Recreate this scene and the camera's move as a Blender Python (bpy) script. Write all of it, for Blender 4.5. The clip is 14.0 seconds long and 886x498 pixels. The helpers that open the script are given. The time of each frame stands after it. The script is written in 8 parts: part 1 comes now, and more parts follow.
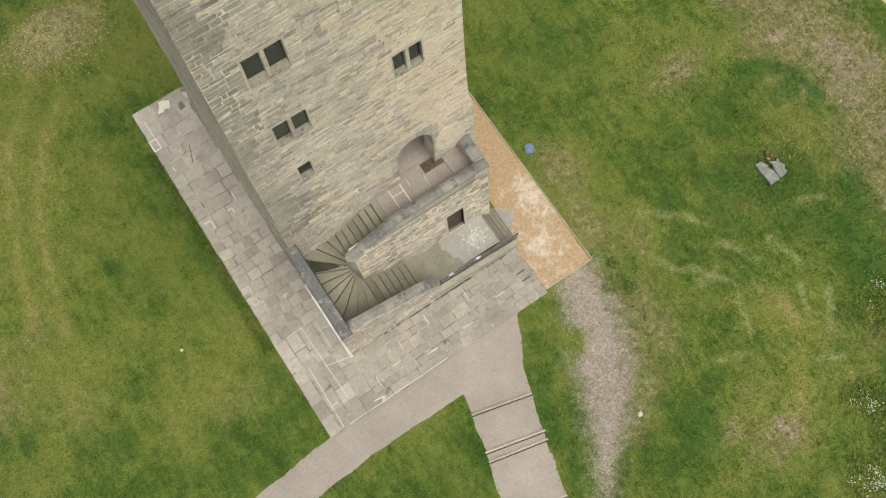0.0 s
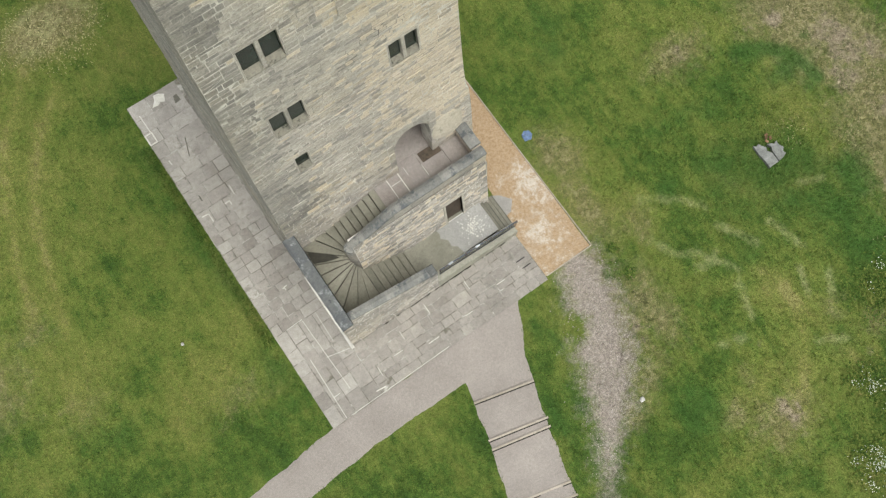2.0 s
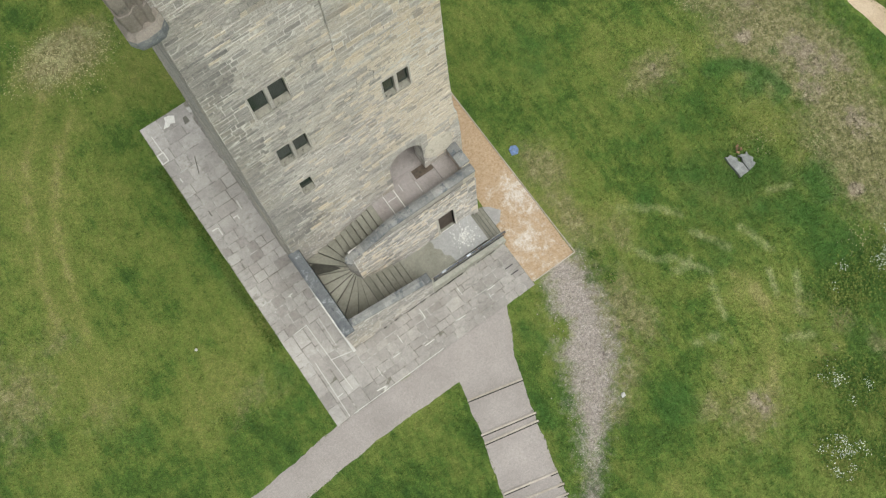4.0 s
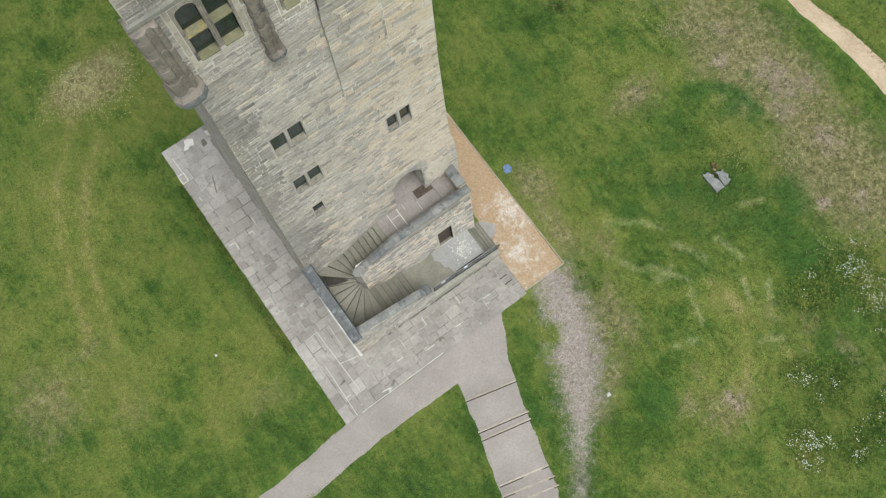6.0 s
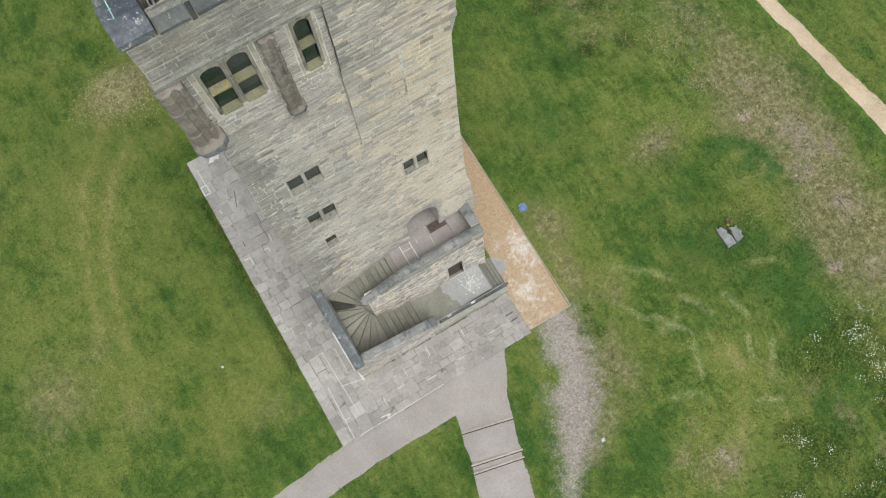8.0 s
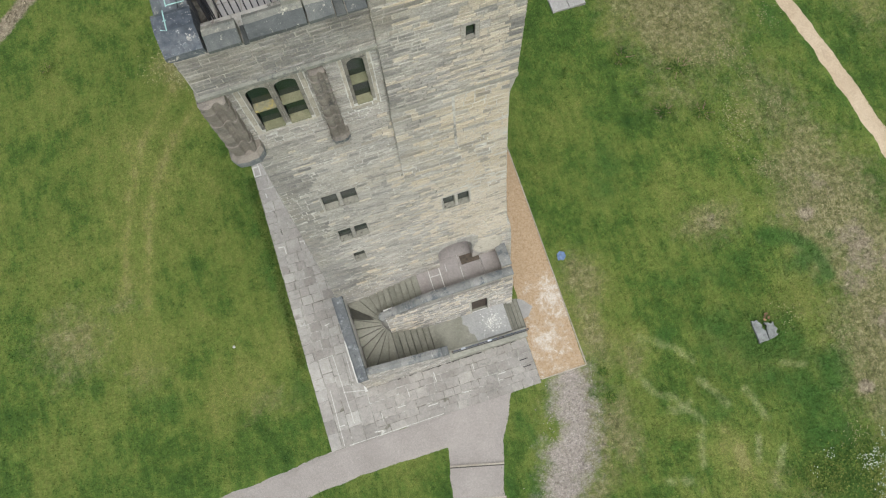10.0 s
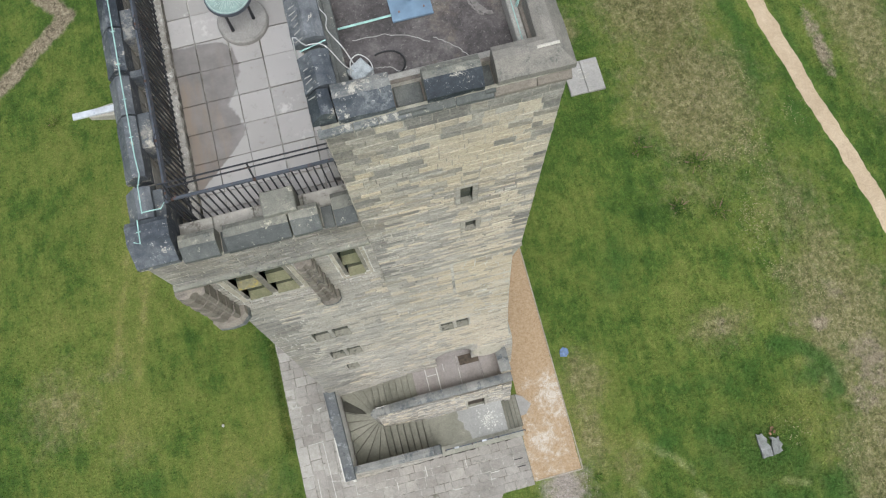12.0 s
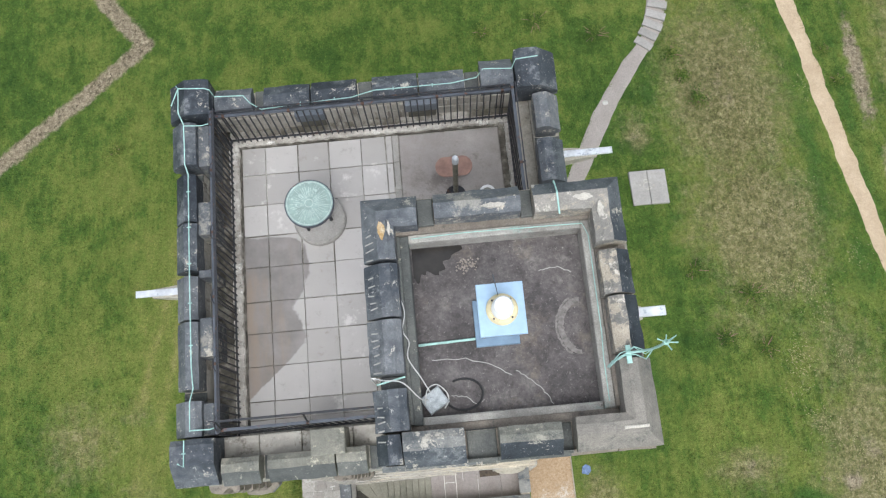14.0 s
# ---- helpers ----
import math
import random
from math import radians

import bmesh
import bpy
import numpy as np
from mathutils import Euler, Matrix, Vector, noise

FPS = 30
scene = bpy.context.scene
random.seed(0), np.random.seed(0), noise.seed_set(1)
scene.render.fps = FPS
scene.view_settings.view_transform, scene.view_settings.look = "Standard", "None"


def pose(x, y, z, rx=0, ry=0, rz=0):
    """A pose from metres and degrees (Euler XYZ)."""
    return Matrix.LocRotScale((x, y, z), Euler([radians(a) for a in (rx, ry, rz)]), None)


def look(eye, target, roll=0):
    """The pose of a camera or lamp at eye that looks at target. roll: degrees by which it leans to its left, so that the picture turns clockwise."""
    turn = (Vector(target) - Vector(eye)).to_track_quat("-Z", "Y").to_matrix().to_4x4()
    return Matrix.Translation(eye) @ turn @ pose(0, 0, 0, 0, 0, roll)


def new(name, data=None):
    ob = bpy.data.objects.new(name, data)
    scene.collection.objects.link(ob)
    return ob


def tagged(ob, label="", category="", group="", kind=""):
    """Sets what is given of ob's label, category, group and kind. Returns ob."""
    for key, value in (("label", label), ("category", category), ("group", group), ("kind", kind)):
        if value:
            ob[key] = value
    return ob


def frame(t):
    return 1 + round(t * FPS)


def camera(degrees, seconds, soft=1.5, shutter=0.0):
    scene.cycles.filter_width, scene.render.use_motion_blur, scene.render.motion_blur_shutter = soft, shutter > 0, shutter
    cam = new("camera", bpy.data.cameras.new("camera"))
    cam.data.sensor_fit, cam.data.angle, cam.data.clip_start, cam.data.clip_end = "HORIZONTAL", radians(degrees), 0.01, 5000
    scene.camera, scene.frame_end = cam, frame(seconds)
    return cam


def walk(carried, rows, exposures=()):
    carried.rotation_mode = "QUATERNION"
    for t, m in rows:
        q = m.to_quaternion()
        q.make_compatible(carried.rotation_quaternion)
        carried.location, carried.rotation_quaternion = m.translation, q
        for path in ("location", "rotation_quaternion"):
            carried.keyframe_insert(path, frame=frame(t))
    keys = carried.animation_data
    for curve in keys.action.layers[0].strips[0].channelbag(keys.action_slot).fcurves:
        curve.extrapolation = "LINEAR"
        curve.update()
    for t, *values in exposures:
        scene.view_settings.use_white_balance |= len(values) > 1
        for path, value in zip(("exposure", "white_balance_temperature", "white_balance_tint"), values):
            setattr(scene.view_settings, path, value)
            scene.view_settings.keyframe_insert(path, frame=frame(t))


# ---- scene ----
cam = camera(56.5, 14.0, 1.2)
PATH = [
    (0, (0.637, -5.639, 32.829), (0.924, -5.207, 30.898), -0.1),
    (0.5, (0.623, -5.645, 32.772), (0.906, -5.22, 30.838), -0.3),
    (1, (0.619, -5.657, 32.776), (0.899, -5.237, 30.841), -0.7),
    (1.5, (0.629, -5.613, 32.767), (0.907, -5.198, 30.83), -0.7),
    (2, (0.613, -5.593, 32.742), (0.889, -5.185, 30.804), -0.7),
    (2.5, (0.62, -5.686, 33.181), (0.894, -5.279, 31.242), -1.1),
    (3, (0.714, -5.657, 33.776), (0.985, -5.255, 31.836), -1.3),
    (5.5, (0.865, -5.919, 37.877), (1.131, -5.524, 35.935), -1.9),
    (6, (0.867, -5.909, 38.488), (1.131, -5.514, 36.545), -2.2),
    (6.5, (0.832, -5.894, 38.856), (1.096, -5.501, 36.913), -2.3),
    (7, (1.069, -5.723, 39.077), (1.337, -5.327, 37.135), -2.1),
    (7.5, (1.535, -5.416, 39.289), (1.803, -5.016, 37.347), -2.1),
    (8, (2.019, -5.083, 39.448), (2.241, -4.658, 37.506), -3.4),
    (8.2, (2.119, -5.001, 39.401), (2.337, -4.568, 37.461), -3.4),
    (10.3, (3.665, -3.864, 39.588), (3.766, -3.388, 37.648), -5.5),
    (10.5, (3.816, -3.582, 39.596), (3.918, -3.106, 37.656), -5.4),
    (11, (4.224, -2.633, 39.582), (4.33, -2.155, 37.643), -4.9),
    (11.5, (4.66, -1.458, 39.551), (4.768, -0.979, 37.613), -4.6),
    (12, (5.036, -0.222, 39.529), (5.117, 0.266, 37.591), -5.0),
    (12.5, (5.24, 0.961, 39.768), (5.326, 1.447, 37.83), -4.3),
    (13, (5.353, 2.056, 40.014), (5.408, 2.55, 38.077), -4.7),
    (13.5, (5.361, 3.125, 40.083), (5.386, 3.624, 38.146), -5.0),
    (14, (5.256, 4.168, 40.152), (5.258, 4.672, 38.216), -5.1),
]
EXPOSURES = [(0, 0.38, 7050, 8), (1.0, 0.38, 6800, 8), (2.0, 0.38, 6420, 7), (3.0, 0.38, 6280, 7), (8, 0.38, 6080, 8), (11, 0.36, 6050, 9), (12.5, 0.37, 6010, 9), (13.2, 0.40, 6000, 9), (14, 0.54, 5970, 10)]
walk(cam, [(t, look(eye, target, roll)) for t, eye, target, roll in PATH], EXPOSURES)

# ---- world, sun ----
world = bpy.data.worlds.new("overcast_sky")
scene.world = world
world.use_nodes = True
wt = world.node_tree
sky = wt.nodes.new("ShaderNodeTexSky")
sky.sky_type, sky.sun_disc = "NISHITA", False
sky.sun_elevation, sky.sun_rotation = radians(64), radians(176)
sky.dust_density, sky.air_density = 4.0, 1.0
veil = wt.nodes.new("ShaderNodeHueSaturation")
veil.inputs["Saturation"].default_value = 0.25
wt.links.new(sky.outputs[0], veil.inputs["Color"])
wt.links.new(veil.outputs[0], wt.nodes["Background"].inputs["Color"])
wt.nodes["Background"].inputs["Strength"].default_value = 0.15
sun = new("sun", bpy.data.lights.new("sun", "SUN"))
sun.data.energy, sun.data.angle, sun.data.color = 1.0, radians(50), (1.0, 0.96, 0.9)
sun.matrix_world = look((2, -20, 42), (0, 0, 0))


# ---- materials ----
class Nodes:
    """A small wrapper for building node trees."""

    def __init__(self, name):
        self.mat = bpy.data.materials.new(name)
        self.mat.use_nodes = True
        self.tree = self.mat.node_tree
        self.bsdf = self.tree.nodes["Principled BSDF"]
        self.where = self.tree.nodes.new("ShaderNodeNewGeometry")

    def add(self, kind, **sockets):
        node = self.tree.nodes.new(kind)
        for key, value in sockets.items():
            self.put(node.inputs[key.replace("_", " ")], value)
        return node

    def put(self, socket, value):
        if isinstance(value, bpy.types.NodeSocket):
            self.tree.links.new(value, socket)
        elif isinstance(value, tuple) and len(value) == 3 and socket.type == "RGBA":
            socket.default_value = (*value, 1)
        else:
            socket.default_value = value

    def noise(self, scale, detail=4.0, rough=0.6, stretch=None, shift=0.0):
        v = self.where.outputs["Position"]
        if stretch:
            m = self.add("ShaderNodeMapping", Vector=v, Scale=stretch)
            v = m.outputs[0]
        if shift:
            m = self.add("ShaderNodeMapping", Vector=v, Location=(shift, shift * 0.7, shift * 0.3))
            v = m.outputs[0]
        return self.add("ShaderNodeTexNoise", Vector=v, Scale=scale, Detail=detail, Roughness=rough).outputs[0]

    def math(self, op, a, b=0.0, clamp=False):
        node = self.tree.nodes.new("ShaderNodeMath")
        node.operation, node.use_clamp = op, clamp
        self.put(node.inputs[0], a)
        self.put(node.inputs[1], b)
        return node.outputs[0]

    def ramp(self, fac, stops):
        node = self.tree.nodes.new("ShaderNodeValToRGB")
        el = node.color_ramp.elements
        while len(el) < len(stops):
            el.new(0.5)
        for e, (p, c) in zip(el, stops):
            e.position, e.color = p, (*c, 1) if len(c) == 3 else c
        self.put(node.inputs[0], fac)
        return node.outputs[0]

    def mask(self, fac, low, high):
        node = self.tree.nodes.new("ShaderNodeMapRange")
        node.interpolation_type = "SMOOTHSTEP"
        self.put(node.inputs[0], fac)
        node.inputs[1].default_value, node.inputs[2].default_value = low, high
        return node.outputs[0]

    def mix(self, fac, a, b, how="MIX"):
        node = self.tree.nodes.new("ShaderNodeMix")
        node.data_type, node.blend_type = "RGBA", how
        self.put(node.inputs[0], fac)
        self.put(node.inputs[6], a)
        self.put(node.inputs[7], b)
        return node.outputs[2]

    def pieces(self):
        """A random number for each piece, whether an object of its own or an island of a joined mesh."""
        one = self.tree.nodes.new("ShaderNodeObjectInfo").outputs["Random"]
        both = self.math("ADD", one, self.where.outputs["Random Per Island"])
        return self.math("FRACT", self.math("MULTIPLY", both, 7.31))

    def attr(self, name):
        node = self.tree.nodes.new("ShaderNodeAttribute")
        node.attribute_name = name
        return node.outputs["Fac"]

    def bump(self, height, strength=0.5, distance=0.01):
        self.put(self.bsdf.inputs["Normal"], self.add("ShaderNodeBump", Height=height, Strength=strength, Distance=distance).outputs[0])

    def done(self, colour, rough, metal=0.0, spec=0.4):
        self.put(self.bsdf.inputs["Base Color"], colour)
        self.put(self.bsdf.inputs["Roughness"], rough)
        self.put(self.bsdf.inputs["Metallic"], metal)
        self.put(self.bsdf.inputs["Specular IOR Level"], spec)
        return self.mat


def stony(name, stops, large=0.35, fine=9.0, piece=0.35, rough=0.9, grain=60.0, bump=0.35, stains=(), speck=0.34):
    """Stone, mortar, concrete: blotches at two scales, a tone for each piece, grain and stains of (colour, scale, low, high)."""
    n = Nodes(name)
    tone = n.math("ADD", n.math("MULTIPLY", n.noise(large, 3), 0.9), n.math("MULTIPLY", n.noise(fine, 5), 0.55))
    tone = n.math("SUBTRACT", tone, 0.225 + piece * 0.5)
    tone = n.math("ADD", tone, n.math("MULTIPLY", n.pieces(), piece))
    colour = n.ramp(tone, stops)
    for k, (tint, scale, low, high) in enumerate(stains):
        colour = n.mix(n.mask(n.noise(scale, 9, 0.8, shift=3.1 + 5 * k), low, high), colour, tint)
    g = n.noise(grain, 4, 0.7)
    colour = n.mix(speck, colour, n.ramp(g, [(0.36, (0.22,) * 3), (0.64, (0.78,) * 3)]), "OVERLAY")
    colour = n.mix(0.5 * speck, colour, n.ramp(n.noise(grain * 0.16, 8, 0.8, shift=1.7), [(0.36, (0.2,) * 3), (0.64, (0.8,) * 3)]), "OVERLAY")
    n.bump(n.math("ADD", g, n.noise(fine * 1.7, 4)), bump, 0.02)
    return n.done(colour, rough)


def wall_stone(name, stops, warm, soot, lime=0.5, drift=0.42):
    """Old walling stone: grain along its bed, a mild tone for each stone, odd dark stones, lime smeared from the joints, warm and sooty drifts."""
    n = Nodes(name)
    piece = n.pieces()
    tone = n.math("ADD", n.math("MULTIPLY", piece, 0.24), n.math("MULTIPLY", n.noise(3.6, 8, 0.75, stretch=(1.0, 1.0, 3.4)), 0.80))
    tone = n.math("ADD", n.math("SUBTRACT", tone, 0.26), n.math("MULTIPLY", n.noise(0.45, 4, 0.6), 0.55))
    colour = n.ramp(tone, stops)
    colour = n.mix(n.mask(n.noise(0.28, 4, shift=11.0), 0.47, 0.66), colour, n.mix(0.5, colour, warm))
    crowd = n.math("MULTIPLY", n.math("SUBTRACT", n.noise(0.6, 5, 0.65, shift=15.0), 0.5), 1.5)
    odd = n.mask(n.math("ADD", n.math("FRACT", n.math("MULTIPLY", piece, 13.7)), crowd), 0.72, 0.98)
    colour = n.mix(n.math("MULTIPLY", odd, 0.62), colour, (0.185, 0.176, 0.158))
    colour = n.mix(n.mask(n.noise(0.5, 7, 0.7, shift=3.0), *soot), colour, n.mix(0.6, colour, (0.12, 0.116, 0.106)))
    grey = n.mask(n.noise(0.55, 6, 0.68, stretch=(0.45, 0.45, 1.5), shift=21.0), 0.44, 0.62)
    colour = n.mix(n.math("MULTIPLY", grey, drift), colour, (0.305, 0.288, 0.258))
    smear = n.mask(n.noise(1.3, 8, 0.74, stretch=(0.8, 0.8, 2.6), shift=6.0), 0.49, 0.63)
    colour = n.mix(n.math("MULTIPLY", smear, lime), colour, (0.56, 0.525, 0.45))
    # Dark streaks along the beds: bed shadows and darker grain, in the colour.
    streak = n.mask(n.noise(5.5, 7, 0.78, stretch=(0.7, 0.7, 3.6), shift=8.0), 0.55, 0.66)
    colour = n.mix(n.math("MULTIPLY", streak, 0.7), colour, (0.135, 0.126, 0.108))
    g = n.noise(24, 7, 0.8)
    colour = n.mix(0.5, colour, n.ramp(g, [(0.36, (0.2,) * 3), (0.64, (0.8,) * 3)]), "OVERLAY")
    n.bump(n.math("ADD", g, n.math("MULTIPLY", n.noise(9, 6, 0.75, stretch=(0.7, 0.7, 2.4)), 1.6)), 0.5, 0.03)
    return n.done(colour, 0.92)


SAND = [(0.08, (0.182, 0.167, 0.146)), (0.32, (0.304, 0.279, 0.239)), (0.52, (0.408, 0.373, 0.315)), (0.72, (0.491, 0.449, 0.376)), (0.95, (0.582, 0.533, 0.448))]
M_STONE = wall_stone("weathered_sandstone", SAND, (0.56, 0.48, 0.34), (0.60, 0.75))
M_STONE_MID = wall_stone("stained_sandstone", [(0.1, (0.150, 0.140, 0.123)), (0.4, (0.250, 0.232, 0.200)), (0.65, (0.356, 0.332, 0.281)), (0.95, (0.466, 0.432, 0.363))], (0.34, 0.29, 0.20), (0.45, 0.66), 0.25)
M_STONE_DARK = wall_stone("sooty_sandstone", [(0.12, (0.125, 0.116, 0.103)), (0.45, (0.237, 0.219, 0.185)), (0.9, (0.400, 0.362, 0.294))], (0.26, 0.22, 0.16), (0.46, 0.62), 0.15)
M_STONE_GOLD = wall_stone("honey_sandstone", [(0.06, (0.274, 0.230, 0.170)), (0.3, (0.432, 0.370, 0.275)), (0.55, (0.570, 0.492, 0.370)), (0.95, (0.690, 0.612, 0.472))], (0.62, 0.50, 0.32), (0.64, 0.78), 0.4, 0.12)
M_MORTAR = stony("lime_mortar", [(0.22, (0.26, 0.245, 0.21)), (0.42, (0.54, 0.515, 0.455)), (0.7, (0.76, 0.73, 0.66))], 0.5, 9, 0.0)
M_MORTAR_SOFT = stony("sandy_mortar", [(0.28, (0.17, 0.155, 0.125)), (0.45, (0.33, 0.30, 0.245)), (0.60, (0.47, 0.435, 0.36)), (0.75, (0.60, 0.56, 0.475))], 0.6, 7, 0.0)
M_MORTAR_OLD = stony("eroded_mortar", [(0.30, (0.15, 0.14, 0.12)), (0.44, (0.34, 0.315, 0.27)), (0.56, (0.54, 0.51, 0.44)), (0.75, (0.72, 0.69, 0.61))], 0.6, 7, 0.0)
M_PALE_CAP = stony("pale_grey_coping", [(0.2, (0.14, 0.13, 0.11)), (0.55, (0.215, 0.20, 0.17)), (0.9, (0.31, 0.285, 0.24))], 0.8, 8, 0.3, 0.88, stains=[((0.11, 0.11, 0.10), 1.8, 0.54, 0.66)])
M_DRESSED = stony("dressed_sandstone", [(0.2, (0.29, 0.27, 0.225)), (0.55, (0.41, 0.382, 0.315)), (0.9, (0.52, 0.483, 0.40))], 0.5, 8, 0.3, stains=[((0.20, 0.185, 0.13), 1.6, 0.56, 0.72), ((0.50, 0.47, 0.40), 3.0, 0.60, 0.70)])
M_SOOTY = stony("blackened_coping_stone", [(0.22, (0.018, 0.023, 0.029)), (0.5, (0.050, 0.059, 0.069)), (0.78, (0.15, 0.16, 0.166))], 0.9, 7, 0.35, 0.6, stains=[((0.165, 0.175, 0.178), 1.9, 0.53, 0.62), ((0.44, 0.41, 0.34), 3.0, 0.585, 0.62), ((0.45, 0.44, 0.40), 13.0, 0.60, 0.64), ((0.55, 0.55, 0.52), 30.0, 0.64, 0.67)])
M_COPING = stony("lichened_coping_stone", [(0.2, (0.13, 0.132, 0.112)), (0.55, (0.225, 0.22, 0.18)), (0.9, (0.35, 0.335, 0.275))], 0.9, 7, 0.3, 0.85, stains=[((0.075, 0.08, 0.078), 1.1, 0.53, 0.64), ((0.33, 0.315, 0.25), 1.7, 0.54, 0.62), ((0.47, 0.44, 0.34), 4.0, 0.60, 0.64), ((0.40, 0.36, 0.15), 11.0, 0.65, 0.69)])
M_WESTCAP = stony("worn_slate_coping", [(0.22, (0.020, 0.026, 0.033)), (0.5, (0.056, 0.065, 0.075)), (0.78, (0.155, 0.162, 0.165))], 0.7, 7, 0.35, 0.6, stains=[((0.19, 0.20, 0.205), 1.3, 0.52, 0.62), ((0.48, 0.45, 0.38), 3.0, 0.60, 0.64), ((0.45, 0.44, 0.40), 15.0, 0.60, 0.65)])
M_FACET = stony("dark_greenish_slate", [(0.2, (0.061, 0.066, 0.062)), (0.55, (0.104, 0.109, 0.101)), (0.9, (0.180, 0.180, 0.158))], 0.9, 7, 0.3, 0.8, stains=[((0.40, 0.38, 0.30), 4.0, 0.60, 0.64), ((0.42, 0.40, 0.35), 14.0, 0.62, 0.66)])
M_LICHEN = stony("lichen_crusted_coping", [(0.15, (0.11, 0.11, 0.10)), (0.5, (0.22, 0.21, 0.185)), (0.9, (0.35, 0.325, 0.28))], 0.9, 7, 0.3, 0.85, stains=[((0.40, 0.35, 0.27), 2.0, 0.50, 0.57), ((0.52, 0.48, 0.40), 7.0, 0.56, 0.62), ((0.42, 0.40, 0.34), 22.0, 0.61, 0.66)])
M_CRUST = stony("slate_coping_with_pale_crust", [(0.15, (0.055, 0.063, 0.068)), (0.5, (0.12, 0.128, 0.128)), (0.9, (0.24, 0.24, 0.225))], 0.9, 7, 0.3, 0.8, stains=[((0.22, 0.22, 0.20), 1.4, 0.48, 0.58), ((0.45, 0.42, 0.35), 4.0, 0.54, 0.58), ((0.45, 0.43, 0.37), 18.0, 0.60, 0.65)])
M_SLATED = stony("slate_blue_coping_stone", [(0.2, (0.062, 0.070, 0.077)), (0.5, (0.122, 0.131, 0.138)), (0.85, (0.250, 0.250, 0.237))], 0.9, 8, 0.3, 0.75, stains=[((0.28, 0.27, 0.235), 2.0, 0.50, 0.60), ((0.48, 0.44, 0.36), 2.8, 0.57, 0.61), ((0.45, 0.43, 0.37), 9.0, 0.60, 0.65), ((0.50, 0.48, 0.44), 28.0, 0.63, 0.67)])
M_STAIRCAP = stony("slate_grey_coping", [(0.2, (0.07, 0.077, 0.082)), (0.6, (0.13, 0.132, 0.124)), (0.9, (0.23, 0.225, 0.20))], 0.8, 7, 0.2, 0.8, stains=[((0.05, 0.055, 0.055), 2.0, 0.56, 0.66), ((0.36, 0.37, 0.36), 2.0, 0.52, 0.66)])
M_WALLCAP = stony("slate_grey_wall_coping", [(0.2, (0.135, 0.137, 0.125)), (0.55, (0.225, 0.222, 0.200)), (0.9, (0.34, 0.33, 0.29))], 1.0, 7, 0.25, 0.88, stains=[((0.10, 0.108, 0.110), 1.7, 0.50, 0.60), ((0.42, 0.40, 0.34), 5.0, 0.60, 0.68), ((0.50, 0.48, 0.43), 16.0, 0.62, 0.67)])
M_KERBTOP = stony("mossy_kerb_top", [(0.2, (0.20, 0.195, 0.15)), (0.55, (0.31, 0.30, 0.24)), (0.9, (0.42, 0.40, 0.33))], 1.0, 7, 0.2, 0.9, stains=[((0.46, 0.45, 0.40), 4.0, 0.60, 0.70)])
M_PALE = stony("pale_dressed_stone", [(0.2, (0.33, 0.305, 0.26)), (0.55, (0.47, 0.44, 0.375)), (0.9, (0.60, 0.565, 0.485))], 0.8, 8, 0.3, 0.88, stains=[((0.12, 0.12, 0.11), 1.5, 0.57, 0.70)])
# Darker than the treads: shade below the nosings and dirt, in the colour.
M_RISER = stony("shade_and_dirt_stone", [(0.2, (0.10, 0.094, 0.074)), (0.8, (0.19, 0.178, 0.14))], 1.0, 9, 0.2)
M_DIRT_SHADE = stony("black_dirt_and_shade", [(0.2, (0.028, 0.027, 0.02)), (0.8, (0.065, 0.06, 0.045))], 2.0, 12, 0.0)
M_TREAD = stony("worn_stair_stone", [(0.2, (0.150, 0.145, 0.110)), (0.6, (0.228, 0.218, 0.168)), (0.9, (0.31, 0.296, 0.235))], 0.6, 8, 0.25, 0.85)
M_LANDING = stony("purplish_landing_flag", [(0.2, (0.228, 0.20, 0.178)), (0.6, (0.315, 0.28, 0.252)), (0.9, (0.40, 0.362, 0.328))], 0.6, 8, 0.2, 0.8)
M_FLAG = stony("yorkstone_flag", [(0.1, (0.210, 0.192, 0.166)), (0.45, (0.283, 0.260, 0.226)), (0.7, (0.345, 0.317, 0.275)), (0.95, (0.430, 0.395, 0.338))], 0.6, 6, 0.30, 0.85, stains=[((0.17, 0.17, 0.14), 1.3, 0.56, 0.70), ((0.47, 0.44, 0.38), 4.0, 0.64, 0.74)])
M_FLAG_PALE = stony("cream_yorkstone_flag", [(0.1, (0.245, 0.226, 0.193)), (0.45, (0.345, 0.321, 0.280)), (0.7, (0.42, 0.391, 0.344)), (0.95, (0.515, 0.48, 0.418))], 0.6, 6, 0.30, 0.85, stains=[((0.24, 0.225, 0.185), 1.3, 0.55, 0.68), ((0.60, 0.57, 0.50), 4.0, 0.62, 0.72)])
M_HATCH = stony("brown_grey_roof_slab", [(0.2, (0.225, 0.200, 0.180)), (0.8, (0.340, 0.310, 0.283))], 0.9, 5, 0.0, 0.7, stains=[((0.19, 0.165, 0.145), 1.1, 0.53, 0.66)], speck=0.15)
M_LOW = stony("patched_concrete", [(0.2, (0.185, 0.178, 0.135)), (0.8, (0.30, 0.288, 0.228))], 0.9, 7, 0.0, 0.9, stains=[((0.42, 0.41, 0.36), 2.9, 0.62, 0.66)])
M_BED = stony("dusty_paving_joint", [(0.25, (0.10, 0.092, 0.065)), (0.45, (0.19, 0.175, 0.14)), (0.62, (0.44, 0.42, 0.365)), (0.85, (0.62, 0.60, 0.54))], 0.9, 6, 0.0)
